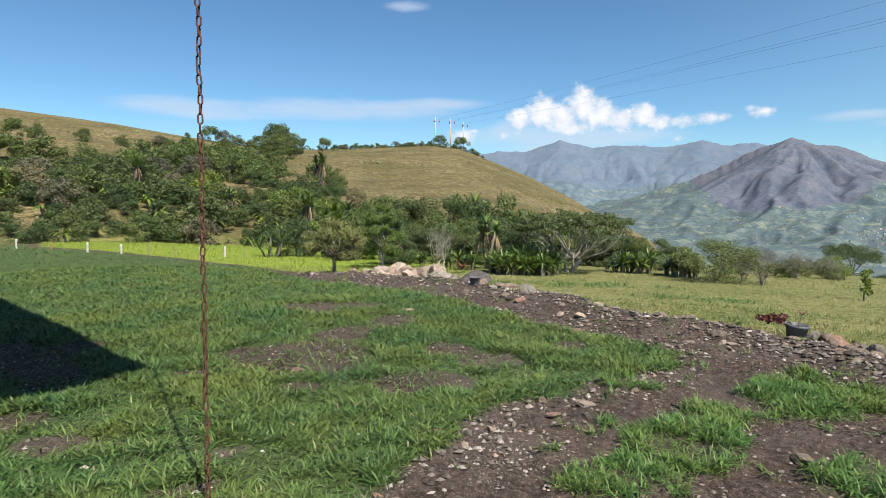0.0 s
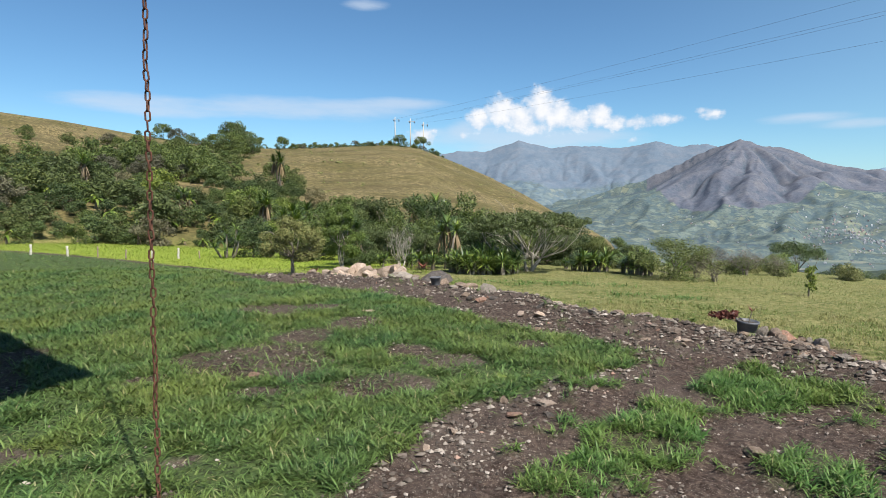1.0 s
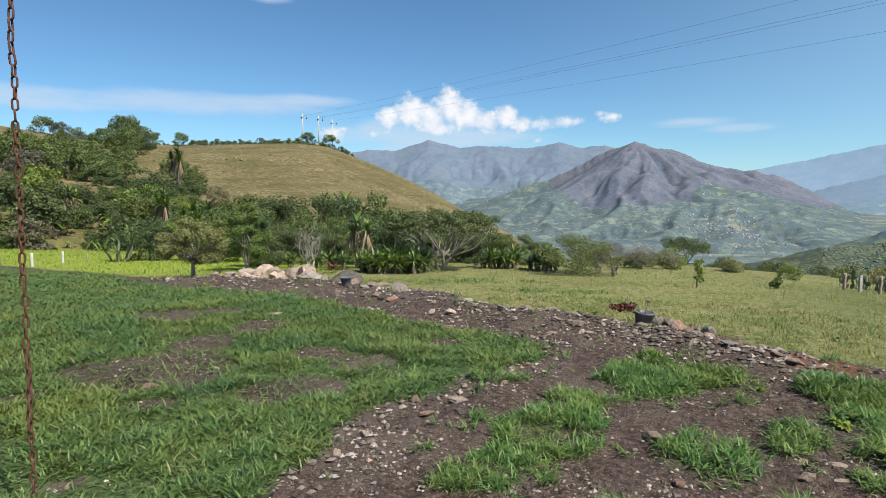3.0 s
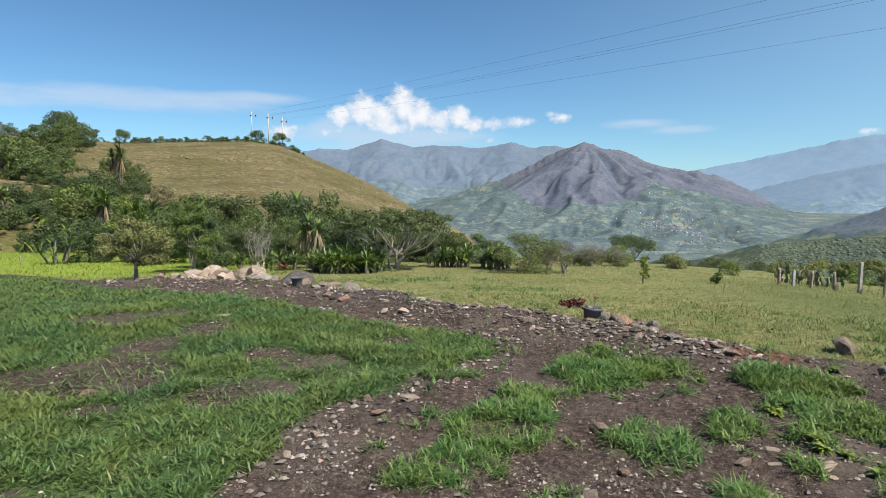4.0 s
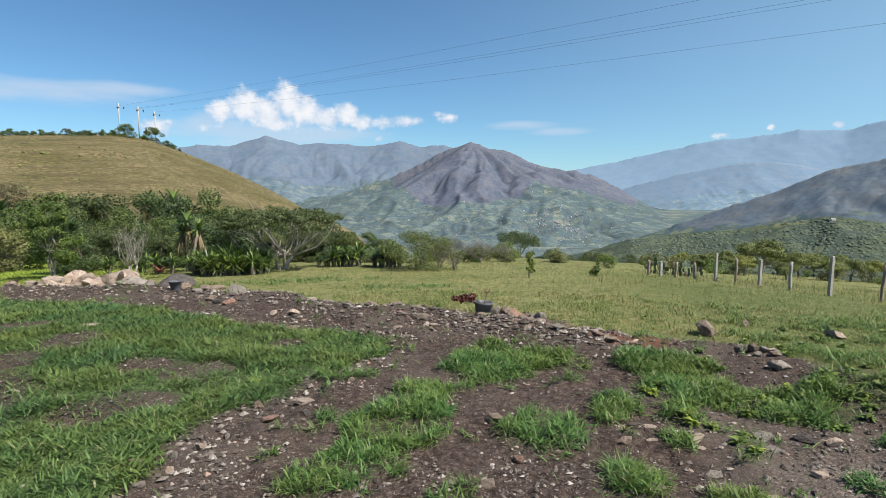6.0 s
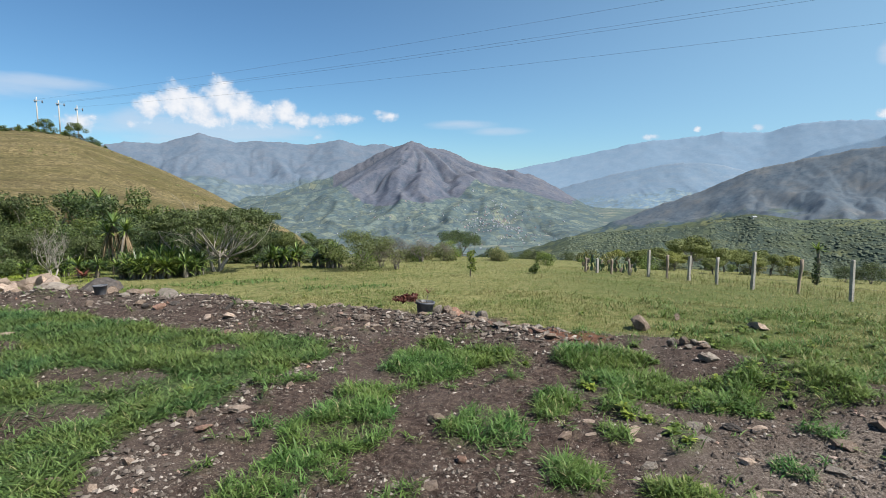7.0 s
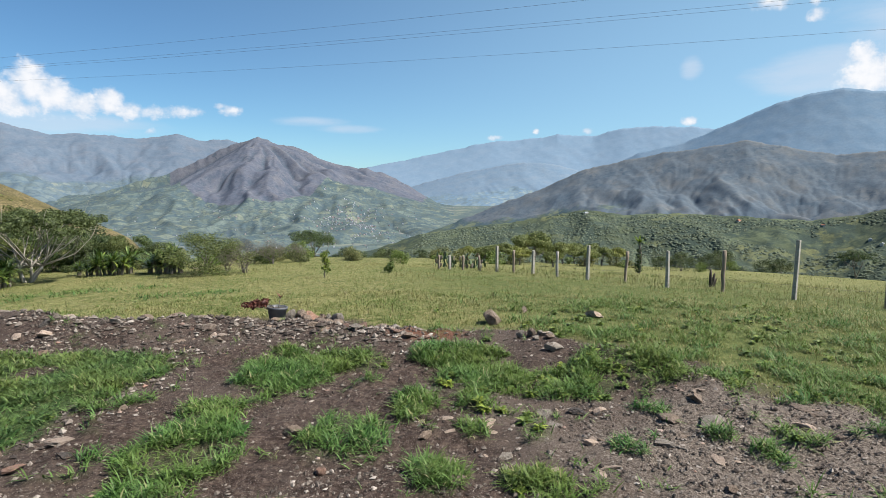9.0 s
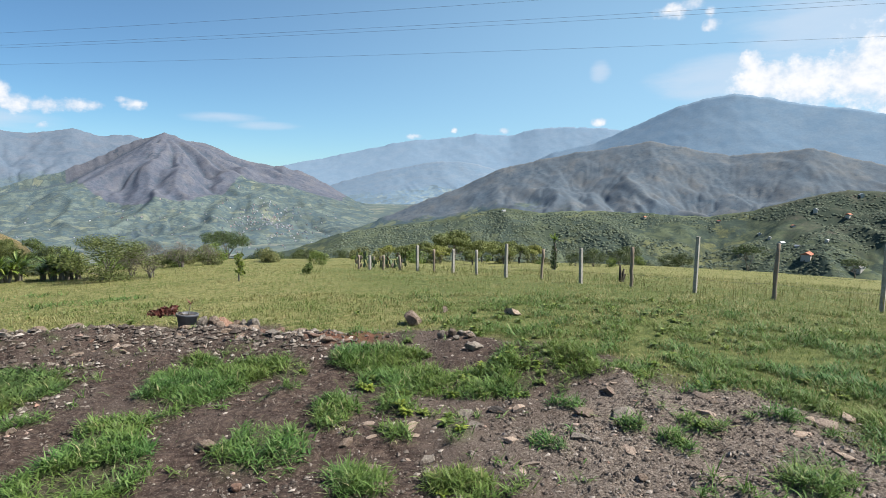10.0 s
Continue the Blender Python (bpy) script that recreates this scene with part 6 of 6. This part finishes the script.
        grow(int(r) % 4, at(x, y, az * 77, s, float(terrain(x, y)) - 0.2))
    for k, spread in enumerate(far):
        me = next(c for c in BUSHES[k].children if c.name.startswith("crown")).data
        co = np.empty(len(me.vertices) * 3, np.float32)
        me.vertices.foreach_get("co", co)
        co = np.c_[co.reshape(-1, 3), np.ones(len(me.vertices))]
        V = np.concatenate([co @ np.array(m).T for m in spread])[:, :3]
        tagged(new("upper_thicket", mesh_from("upper_thicket", V, np.arange(len(V)).reshape(-1, 3), me.materials[0], False)), "scrub and small trees on the upper hillside", "bushes", kind="stuff")


thicket()


def banana(name_seed):
    rng = np.random.RandomState(name_seed)
    t = tagged(new("banana_plant"), "banana plant with broad yellow-green leaves", "banana", "banana plants")
    bm = bmesh.new()
    tube(bm, [(0, 0, -0.2), (0, 0, 0.3), (0.03, 0, 0.75)], [0.10, 0.08, 0.06], 8)
    part("stem", bm, BARK, t)
    V, F = sword_leaves(rng, (0.03, 0, 0.7), 10, 1.4, 0.3, 0.7, (0.25, 0.95), 6)
    part("leaves", mesh_from("leaves", V, F, LEAF_BANANA, False), None, t)
    V, F = sword_leaves(rng, (0.03, 0, 0.7), 4, 0.5, 0.12, 0.6, (-0.9, -0.5), 4)
    part("dead_leaves", mesh_from("dead_leaves", V, F, LEAF_DRY, False), None, t, "hanging dry tan leaves")
    return t


BANANA = banana(3)
place(BANANA, -54.0, 51, 0, 1.0)
for k, (az, r, s) in enumerate([(-55.2, 54.5, 1.5), (-52.6, 51, .7), (-57.0, 62, 1.2), (-63.2, 51, .9), (-64.6, 58, 1.1), (-60.4, 64, 1.2), (-50.3, 52, .6), (-47.3, 57, 1.4), (-46.0, 56, 1.3), (-54.6, 72, 1.4), (-53.8, 60, 1.3), (-49.8, 66, 1.2), (-41.8, 88, 1.6), (-65.8, 52, .8), (-48.8, 51, .7), (-55.0, 104, 1.5), (-56.0, 57, 1.3), (-51.6, 55, 1.4), (-61.6, 54, .8), (-45.2, 54, 1.2), (-59.2, 75, 1.5), (-44.4, 70, 1.5), (-43.4, 73, 1.3)]):
    copy_thing(BANANA, at(*azr(az, r), 61 * k, s))


# --- far woods and houses ---
def far_woods():
    X, Y, Z = WOODED
    rng = np.random.RandomState(13)
    n = 42000
    i, j = rng.randint(6, X.shape[0] - 4, n), rng.randint(0, X.shape[1] - 1, n)
    u, v = rng.rand(n), rng.rand(n)
    x, y, z = ((1 - u) * (1 - v) * M[i, j] + u * (1 - v) * M[i + 1, j] + (1 - u) * v * M[i, j + 1] + u * v * M[i + 1, j + 1] for M in (X, Y, Z))
    aim = np.degrees(np.arctan2(x, y))
    keep = fbm(x / 45, y / 45, 4, 4) > 0.36 + 0.05 * smooth(40, 48, aim)
    x, y, z = x[keep], y[keep], z[keep]
    k = len(x)
    s = rng.uniform(0.7, 2.0, k) * np.where(np.degrees(np.arctan2(x, y)) > 44, 0.85, 1)
    # each crown a small uneven dome: two rings and a top
    sides = 6
    ang = 2 * np.pi * np.arange(sides) / sides
    dome = np.concatenate([np.stack([np.cos(ang), np.sin(ang), 0 * ang - 0.2], 1), np.stack([0.62 * np.cos(ang + 0.5), 0.62 * np.sin(ang + 0.5), 0 * ang + 0.5], 1), [[0, 0, 0.8]]])
    faces = [(a, (a + 1) % sides, sides + a) for a in range(sides)] + [((a + 1) % sides, sides + (a + 1) % sides, sides + a) for a in range(sides)] + [(sides + a, sides + (a + 1) % sides, 2 * sides) for a in range(sides)]
    V = dome[None] * (1 + 0.22 * rng.normal(size=(k, len(dome), 1)).clip(-1.5, 1.5)) * s[:, None, None] * np.stack([np.ones(k), np.ones(k), rng.uniform(0.4, 0.75, k)], 1)[:, None]
    V = V + np.stack([x, y, z], 1)[:, None]
    F = np.array(faces)[None] + (np.arange(k) * len(dome))[:, None, None]
    tagged(new("far_woods", mesh_from("far_woods", V.reshape(-1, 3), F.reshape(-1, 3), LEAF_FAR, True)), "scattered dark green trees over the foothill", "woods", kind="stuff")


# crown greens with blue added for haze, as on the foothill below them
LEAF_FAR = mat_leaves("far_leaves", (.068, .094, .070), (.088, .114, .080), (.114, .136, .092), 0.2, 0.9)
far_woods()


def apron(az, r):
    """Height of the slopes below the cone at a place."""
    X, Y, Z = CONE
    j = int(np.clip((az + 36) / 68 * (X.shape[1] - 1), 0, X.shape[1] - 1))
    rr = np.hypot(X[:-2, j], Y[:-2, j])
    return max(np.interp(r, rr, Z[:-2, j]), float(terrain(*azr(az, r))))


def far_houses():
    rng = np.random.RandomState(17)
    spots = []
    for _ in range(230):
        az, r = rng.normal(8.2, 1.9), rng.normal(1900, 130)
        spots.append((az, r))
    for _ in range(110):
        spots.append((rng.uniform(-14, 15), rng.uniform(1350, 2150)))
    V, F = [], []
    for az, r in spots:
        x, y = azr(az, r)
        z = float(apron(az, r))
        w, d, h = rng.uniform(2.5, 5), rng.uniform(2.2, 4), rng.uniform(1.6, 2.8)
        t = rng.uniform(0, 3.14)
        c, s = math.cos(t), math.sin(t)
        b = len(V)
        for dx, dy, dz in ((-1, -1, -2), (1, -1, -2), (1, 1, -2), (-1, 1, -2), (-1, -1, h), (1, -1, h), (1, 1, h), (-1, 1, h), (-1, 0, h + 1.6), (1, 0, h + 1.6)):
            px, py = dx * w / 2, dy * d / 2
            V.append((x + px * c - py * s, y + px * s + py * c, z + dz))
        F += [(b, b + 1, b + 5, b + 4), (b + 1, b + 2, b + 6, b + 5), (b + 2, b + 3, b + 7, b + 6), (b + 3, b, b + 4, b + 7), (b + 4, b + 5, b + 9, b + 8), (b + 6, b + 7, b + 8, b + 9)]
    m = Mat("far_walls", 0.9)
    m.color(m.ramp(m.island(), (0.0, (.16, .17, .19)), (0.4, (.24, .26, .29)), (0.75, (.42, .44, .47)), (0.85, (.3, .24, .24)), (1.0, (.34, .28, .27))))
    tagged(new("far_town", mesh_from("far_town", V, F, m.m, False)), "small pale houses of a town in the valley", "town", kind="stuff")


far_houses()


def on_wooded(az, el):
    """Where a line of sight meets the wooded foothill."""
    X, Y, Z = WOODED
    j = int(np.clip((az - 6) / 79 * (X.shape[1] - 1), 0, X.shape[1] - 1))
    rr = np.hypot(X[:-2, j], Y[:-2, j])
    up = np.degrees(np.arctan2(Z[:-2, j] - 2.16, rr))
    i = int(np.argmax(up > el))
    return X[i, j], Y[i, j], Z[i, j]


def cottage(az, el, size, roof, turn, label):
    x, y, z = on_wooded(az, el)
    h = tagged(new("cottage"), label, "house", "cottages on the foothill")
    h.matrix_basis = Matrix.Translation((x, y, z)) @ pose(0, 0, 0, 0, 0, turn)
    size *= 0.6
    w, d, t = size, size * 0.6, size * 0.28
    bm = bmesh.new()
    box(bm, (w, d, t + 3), Matrix.Translation((0, 0, t / 2 - 1.5)))
    part("wall", bm, CONCRETE, h)
    bm = bmesh.new()
    e = 0.12 * d
    v = [bm.verts.new(p) for p in ((-w / 2 - e, -d / 2 - e, t - 0.1), (w / 2 + e, -d / 2 - e, t - 0.1), (w / 2 + e, d / 2 + e, t - 0.1), (-w / 2 - e, d / 2 + e, t - 0.1), (-w / 2 - e, 0, t + d * 0.32), (w / 2 + e, 0, t + d * 0.32))]
    for ids in ((0, 1, 5, 4), (2, 3, 4, 5), (0, 4, 3), (1, 2, 5), (0, 3, 2, 1)):
        bm.faces.new([v[i] for i in ids])
    part("roof", bm, roof, h)


for az, el, s, roof, turn in [(57.0, -6.0, 16, 0, 20), (60.6, -6.9, 12, 1, 10), (53.4, -4.2, 7, 1, 40), (55.2, -5.0, 7, 1, 0), (57.3, -2.2, 9, 1, 30), (59.6, -2.6, 9, 0, 10), (60.4, -0.9, 8, 1, 50),
                              (44.0, -3.0, 7, 0, 20), (50.2, -3.2, 6, 0, 70), (54.2, -4.6, 6, 1, 30), (56.2, -5.3, 6, 1, 80), (58.4, -4.5, 6, 1, 15), (52.5, -5.5, 6, 1, 45), (31.0, -2.6, 6, 1, 0), (55.9, -3.4, 6, 0, 60)]:
    cottage(az, el, s, STEEL if roof else ROOF_TILE, turn, "small plastered house with a pale metal roof" if roof else "plastered house with a red tile roof")


def hill_scrub():
    """Tussocks and small scrub scattered over the pasture hill."""
    rng = np.random.RandomState(51)
    n = 900
    az, r = rng.uniform(-74, -12, n), 55 + 165 * rng.rand(n) ** 0.8
    x, y = r * np.sin(np.radians(az)), r * np.cos(np.radians(az))
    keep = fbm(x / 18, y / 18, 3, 4) > 0.47
    x, y, r = x[keep], y[keep], r[keep]
    z = terrain(x, y)
    k, q = len(x), 12
    s = rng.uniform(0.12, 0.45, k)
    d = unit(rng.normal(size=(k, q, 3)))
    d[..., 2] = np.abs(d[..., 2])
    p = np.stack([x, y, z], 1)[:, None] + d * s[:, None, None] * np.array([1, 1, 0.7])
    nrm = unit(0.5 * d + np.array([0.3, -0.2, 0.9]) + 0.35 * rng.normal(size=(k, q, 3)))
    a = unit(np.cross(nrm, rng.normal(size=(k, q, 3))))
    b = np.cross(nrm, a)
    w = s[:, None, None] * rng.uniform(0.3, 0.7, (k, q, 1))
    V = np.stack([p - a * w, p + b * w, p + a * w, p - b * w], 2).reshape(-1, 3)
    tagged(new("hill_scrub", mesh_from("hill_scrub", V, np.arange(len(V)).reshape(-1, 4), LEAF_OLIVE, False)), "low olive scrub dotted over the dry hill pasture", "scrub", kind="stuff")


hill_scrub()

# ---- grass ----
def blades(rng, x, y, z, height, width, lean, two=True):
    """Grass blades as arrays: bent, tapering strips; lean: least and greatest angle from upright, and how much further the tip bends."""
    n = len(x)
    a = rng.uniform(0, 2 * np.pi, n)
    d = np.stack([np.cos(a), np.sin(a), np.zeros(n)], 1)
    s = np.stack([-np.sin(a), np.cos(a), np.zeros(n)], 1)
    base = np.stack([x, y, z], 1)
    low = rng.uniform(lean[0], lean[1], n)
    far = np.minimum(low + lean[2] * rng.uniform(0.3, 1.3, n), 2.1)
    h = height[:, None]
    w = width[:, None]
    up = np.array([0, 0, 1.0])
    mid = base + h * 0.5 * (d * np.sin(low)[:, None] + up * np.cos(low)[:, None])
    tip = mid + h * 0.5 * (d * np.sin(far)[:, None] + up * np.cos(far)[:, None])
    tip[:, 2] = np.maximum(tip[:, 2], z + 0.004)
    if two:
        V = np.stack([base - s * w * 0.35, base + s * w * 0.35, mid - s * w * 0.5, mid + s * w * 0.5, tip], 1).reshape(-1, 3)
        o = (np.arange(n) * 5)[:, None]
        F = np.concatenate([o + [0, 1, 3], o + [0, 3, 2], o + [2, 3, 4]], 1).reshape(-1, 3)
    else:
        V = np.stack([base - s * w * 0.5, base + s * w * 0.5, tip], 1).reshape(-1, 3)
        F = np.arange(3 * n).reshape(-1, 3)
    return V, F


def sample(rng, n, r0, r1, a0=-71, a1=66):
    r = np.sqrt(rng.uniform(r0 * r0, r1 * r1, n))
    a = np.radians(rng.uniform(a0, a1, n))
    return r * np.sin(a), r * np.cos(a), r


def meadow(name, label, material, chunks):
    Vs, Fs, off = [], [], 0
    for V, F in chunks:
        Vs.append(V)
        Fs.append(F + off)
        off += len(V)
    tagged(new(name, mesh_from(name, np.concatenate(Vs), np.concatenate(Fs), material, False)), label, "grass", kind="stuff")


def build_grass():
    rng = np.random.RandomState(23)
    lawn_c, tuft_c, field_c = [], [], []
    for r0, r1, n, two in ((1.9, 4.5, 230000, True), (4.5, 8, 330000, True), (8, 13, 250000, True), (13, 24, 300000, False), (24, 45, 90000, False)):
        x, y, r = sample(rng, n, r0, r1)
        lawn, tuft, field = cover(x, y)
        clump = fbm(x * 2.6, y * 2.6, 6, 3)
        u = rng.rand(n)
        z = ground(x, y) - 0.004
        grow = 1 + np.maximum(0, r - 8) * 0.035
        k = (u < lawn * (np.where(r > 8, 0.6, 0.12) + 1.1 * smooth(0.33, 0.62, clump))) & (x < 0.5)
        hh = (0.06 + 0.11 * rng.rand(n) ** 1.4) * (0.6 + 0.8 * clump)
        ww = (0.005 + 0.0085 * rng.rand(n) ** 1.3) * grow * (1 + 0.25 * (r > 4.5)) * (1.8 if r1 > 20 else 1.0)
        lawn_c.append(blades(rng, x[k], y[k], z[k] + (0.045 * rng.rand(n) ** 1.5 * smooth(0.3, 0.65, clump))[k], hh[k], ww[k], (0.7, 1.5, 0.4), two))
        lush = 0.8 * field * smooth(2.8, 4.6, x) * smooth(16, 8, r) * smooth(0.4, 0.62, clump)
        lush = np.maximum(lush, 0.8 * smooth(-0.3, 0.5, blobs([(-5.0, 15.2, 2.6, 0.8), (-1.6, 13.6, 1.2, 0.6)], x, y) + 1.4 * (clump - 0.5)) * field)
        tuft = np.maximum(tuft, lush)
        k = u < tuft ** 1.4 * (0.12 + 0.95 * smooth(0.34, 0.6, clump))
        hh = (0.05 + 0.12 * rng.rand(n) ** 1.4) * (0.4 + 1.0 * clump)
        tuft_c.append(blades(rng, x[k], y[k], z[k] + (0.05 * rng.rand(n) ** 1.3 * tuft)[k], hh[k], ww[k] * 0.9, (0.5, 1.45, 0.5), two))
        k = (u < field * (0.25 + 0.8 * smooth(0.36, 0.6, clump)) * (0.8 if r1 > 9 else 0.75)) & (r < 34)
        hh = (0.03 + 0.09 * rng.rand(n) ** 2.5) * (0.5 + 0.9 * clump) * (1 + 0.7 * smooth(9, 14, r) * smooth(4, 12, x))
        field_c.append(blades(rng, x[k], y[k], z[k], hh[k], (0.004 + 0.006 * rng.rand(n))[k] * grow[k], (0.15, 1.15, 0.6), two))
    x, y, r = sample(rng, 70000, 19, 52, -72, -28)      # the bright strip below the thicket
    k = inside(FIELD, x, y) > 0
    x, y, r = x[k], y[k], r[k]
    strip_c = [blades(rng, x, y, ground(x, y), 0.06 + 0.16 * rng.rand(len(x)) ** 2, 0.012 + 0.02 * rng.rand(len(x)), (0.4, 1.2, 0.5), False)]
    meadow("lawn_grass", "short broad-bladed green lawn grass", LAWN_BLADE, lawn_c)
    meadow("grass_tufts", "bright green grass tufts growing on bare soil", TUFT_BLADE, tuft_c)
    meadow("strip_grass", "vivid yellow-green young grass below the thicket", STRIP_BLADE, strip_c)
    meadow("field_grass", "yellow-green pasture grass beyond the berm", FIELD_BLADE, field_c)


build_grass()


def weeds():
    """Broad-leaved weeds among the tufts."""
    rng = np.random.RandomState(29)
    kinds = []
    for k in range(3):
        t = tagged(new("weed"), "low broad-leaved green weed on bare soil", "weed", "weeds")
        V, F = sword_leaves(rng, (0, 0, 0.02), 30, 0.085, 0.042, 0.4, (0.0, 0.9), 3)
        part("leaves", mesh_from("leaves", V, F, LEAF_FRESH if k else LEAF_GREEN, False), None, t)
        kinds.append(t)
    spots = [(2.5, 6.0), (2.75, 5.9), (2.95, 5.85), (3.3, 5.75), (2.2, 6.3), (3.6, 5.9), (1.9, 3.9), (1.7, 3.75), (2.3, 4.65), (2.25, 4.85), (-1.95, 6.3), (-2.15, 6.45), (-2.4, 6.2), (4.0, 5.8), (4.4, 5.6), (1.1, 7.1), (1.35, 6.9), (2.0, 6.9),
             (3.15, 5.5), (2.0, 5.2), (5.3, 5.4), (4.9, 5.2), (-5.0, 8.5), (-3.8, 8.7), (-4.9, 3.6), (-7.6, 3.9), (-7.2, 4.2), (3.87, 3.66), (4.3, 2.9), (4.25, 3.8), (-0.6, 10.7), (-3.6, 11.9), (2.9, 9.8), (6.5, 9.0), (-3.0, 12.6), (-2.2, 12.0)]
    while len(spots) < 95:      # thickest round the ring of stones
        x, y = rng.normal(3.1, 1.0), rng.normal(5.9, 0.55)
        if cover(np.array([x]), np.array([y]))[1][0] > 0.25:
            spots.append((x, y))
    while len(spots) < 210:     # and in the fresh grass of the field
        x, y = rng.uniform(3.8, 9.5), rng.uniform(2.5, 9.5)
        if cover(np.array([x]), np.array([y]))[2][0] > 0.3 and fbm(np.array([x]), np.array([y]), 6, 3)[0] > 0.5:
            spots.append((x, y))
    for i, (x, y) in enumerate(spots):
        m = at(x, y, 71 * i, 0.8 + 0.5 * rng.rand())
        if i < 3:
            kinds[i].matrix_basis = m
        else:
            copy_thing(kinds[i % 3], m)


weeds()


def tall_weeds():
    """Thin dry weeds, tallest along the fence."""
    rng = np.random.RandomState(31)
    n = 26000
    x, y, r = sample(rng, n, 7.5, 24, -12, 64)
    df = inside(FIELD, x, y)
    line = np.full(n, 99.0)
    for (ax, ay, _, _, _), (bx, by, _, _, _) in zip(POSTS[:11], POSTS[1:12]):
        t = np.clip(((x - ax) * (bx - ax) + (y - ay) * (by - ay)) / ((bx - ax) ** 2 + (by - ay) ** 2), 0, 1)
        line = np.minimum(line, np.hypot(x - ax - t * (bx - ax), y - ay - t * (by - ay)))
    near = smooth(2.2, 0.2, line)
    patch = smooth(0.5, 0.68, fbm(x * 0.7, y * 0.7, 5, 3))
    k = (df > 0.2) & (rng.rand(n) < 0.12 * near + 0.06 * patch)
    h = (0.12 + 0.22 * rng.rand(n)) * (0.7 + 1.0 * near)
    V, F = blades(rng, x[k], y[k], ground(x[k], y[k]), h[k], (0.004 + 0.005 * rng.rand(n))[k], (0.05, 0.4, 0.3), True)
    m = mat_blades("weed_stems", ((0.0, (.05, .06, .02)), (0.4, (.10, .10, .035)), (0.75, (.14, .10, .055)), (1.0, (.24, .2, .11))), 0.2)
    tagged(new("tall_weeds", mesh_from("tall_weeds", V, F, m, False)), "thin dry weeds standing along the fence", "weeds", kind="stuff")


tall_weeds()
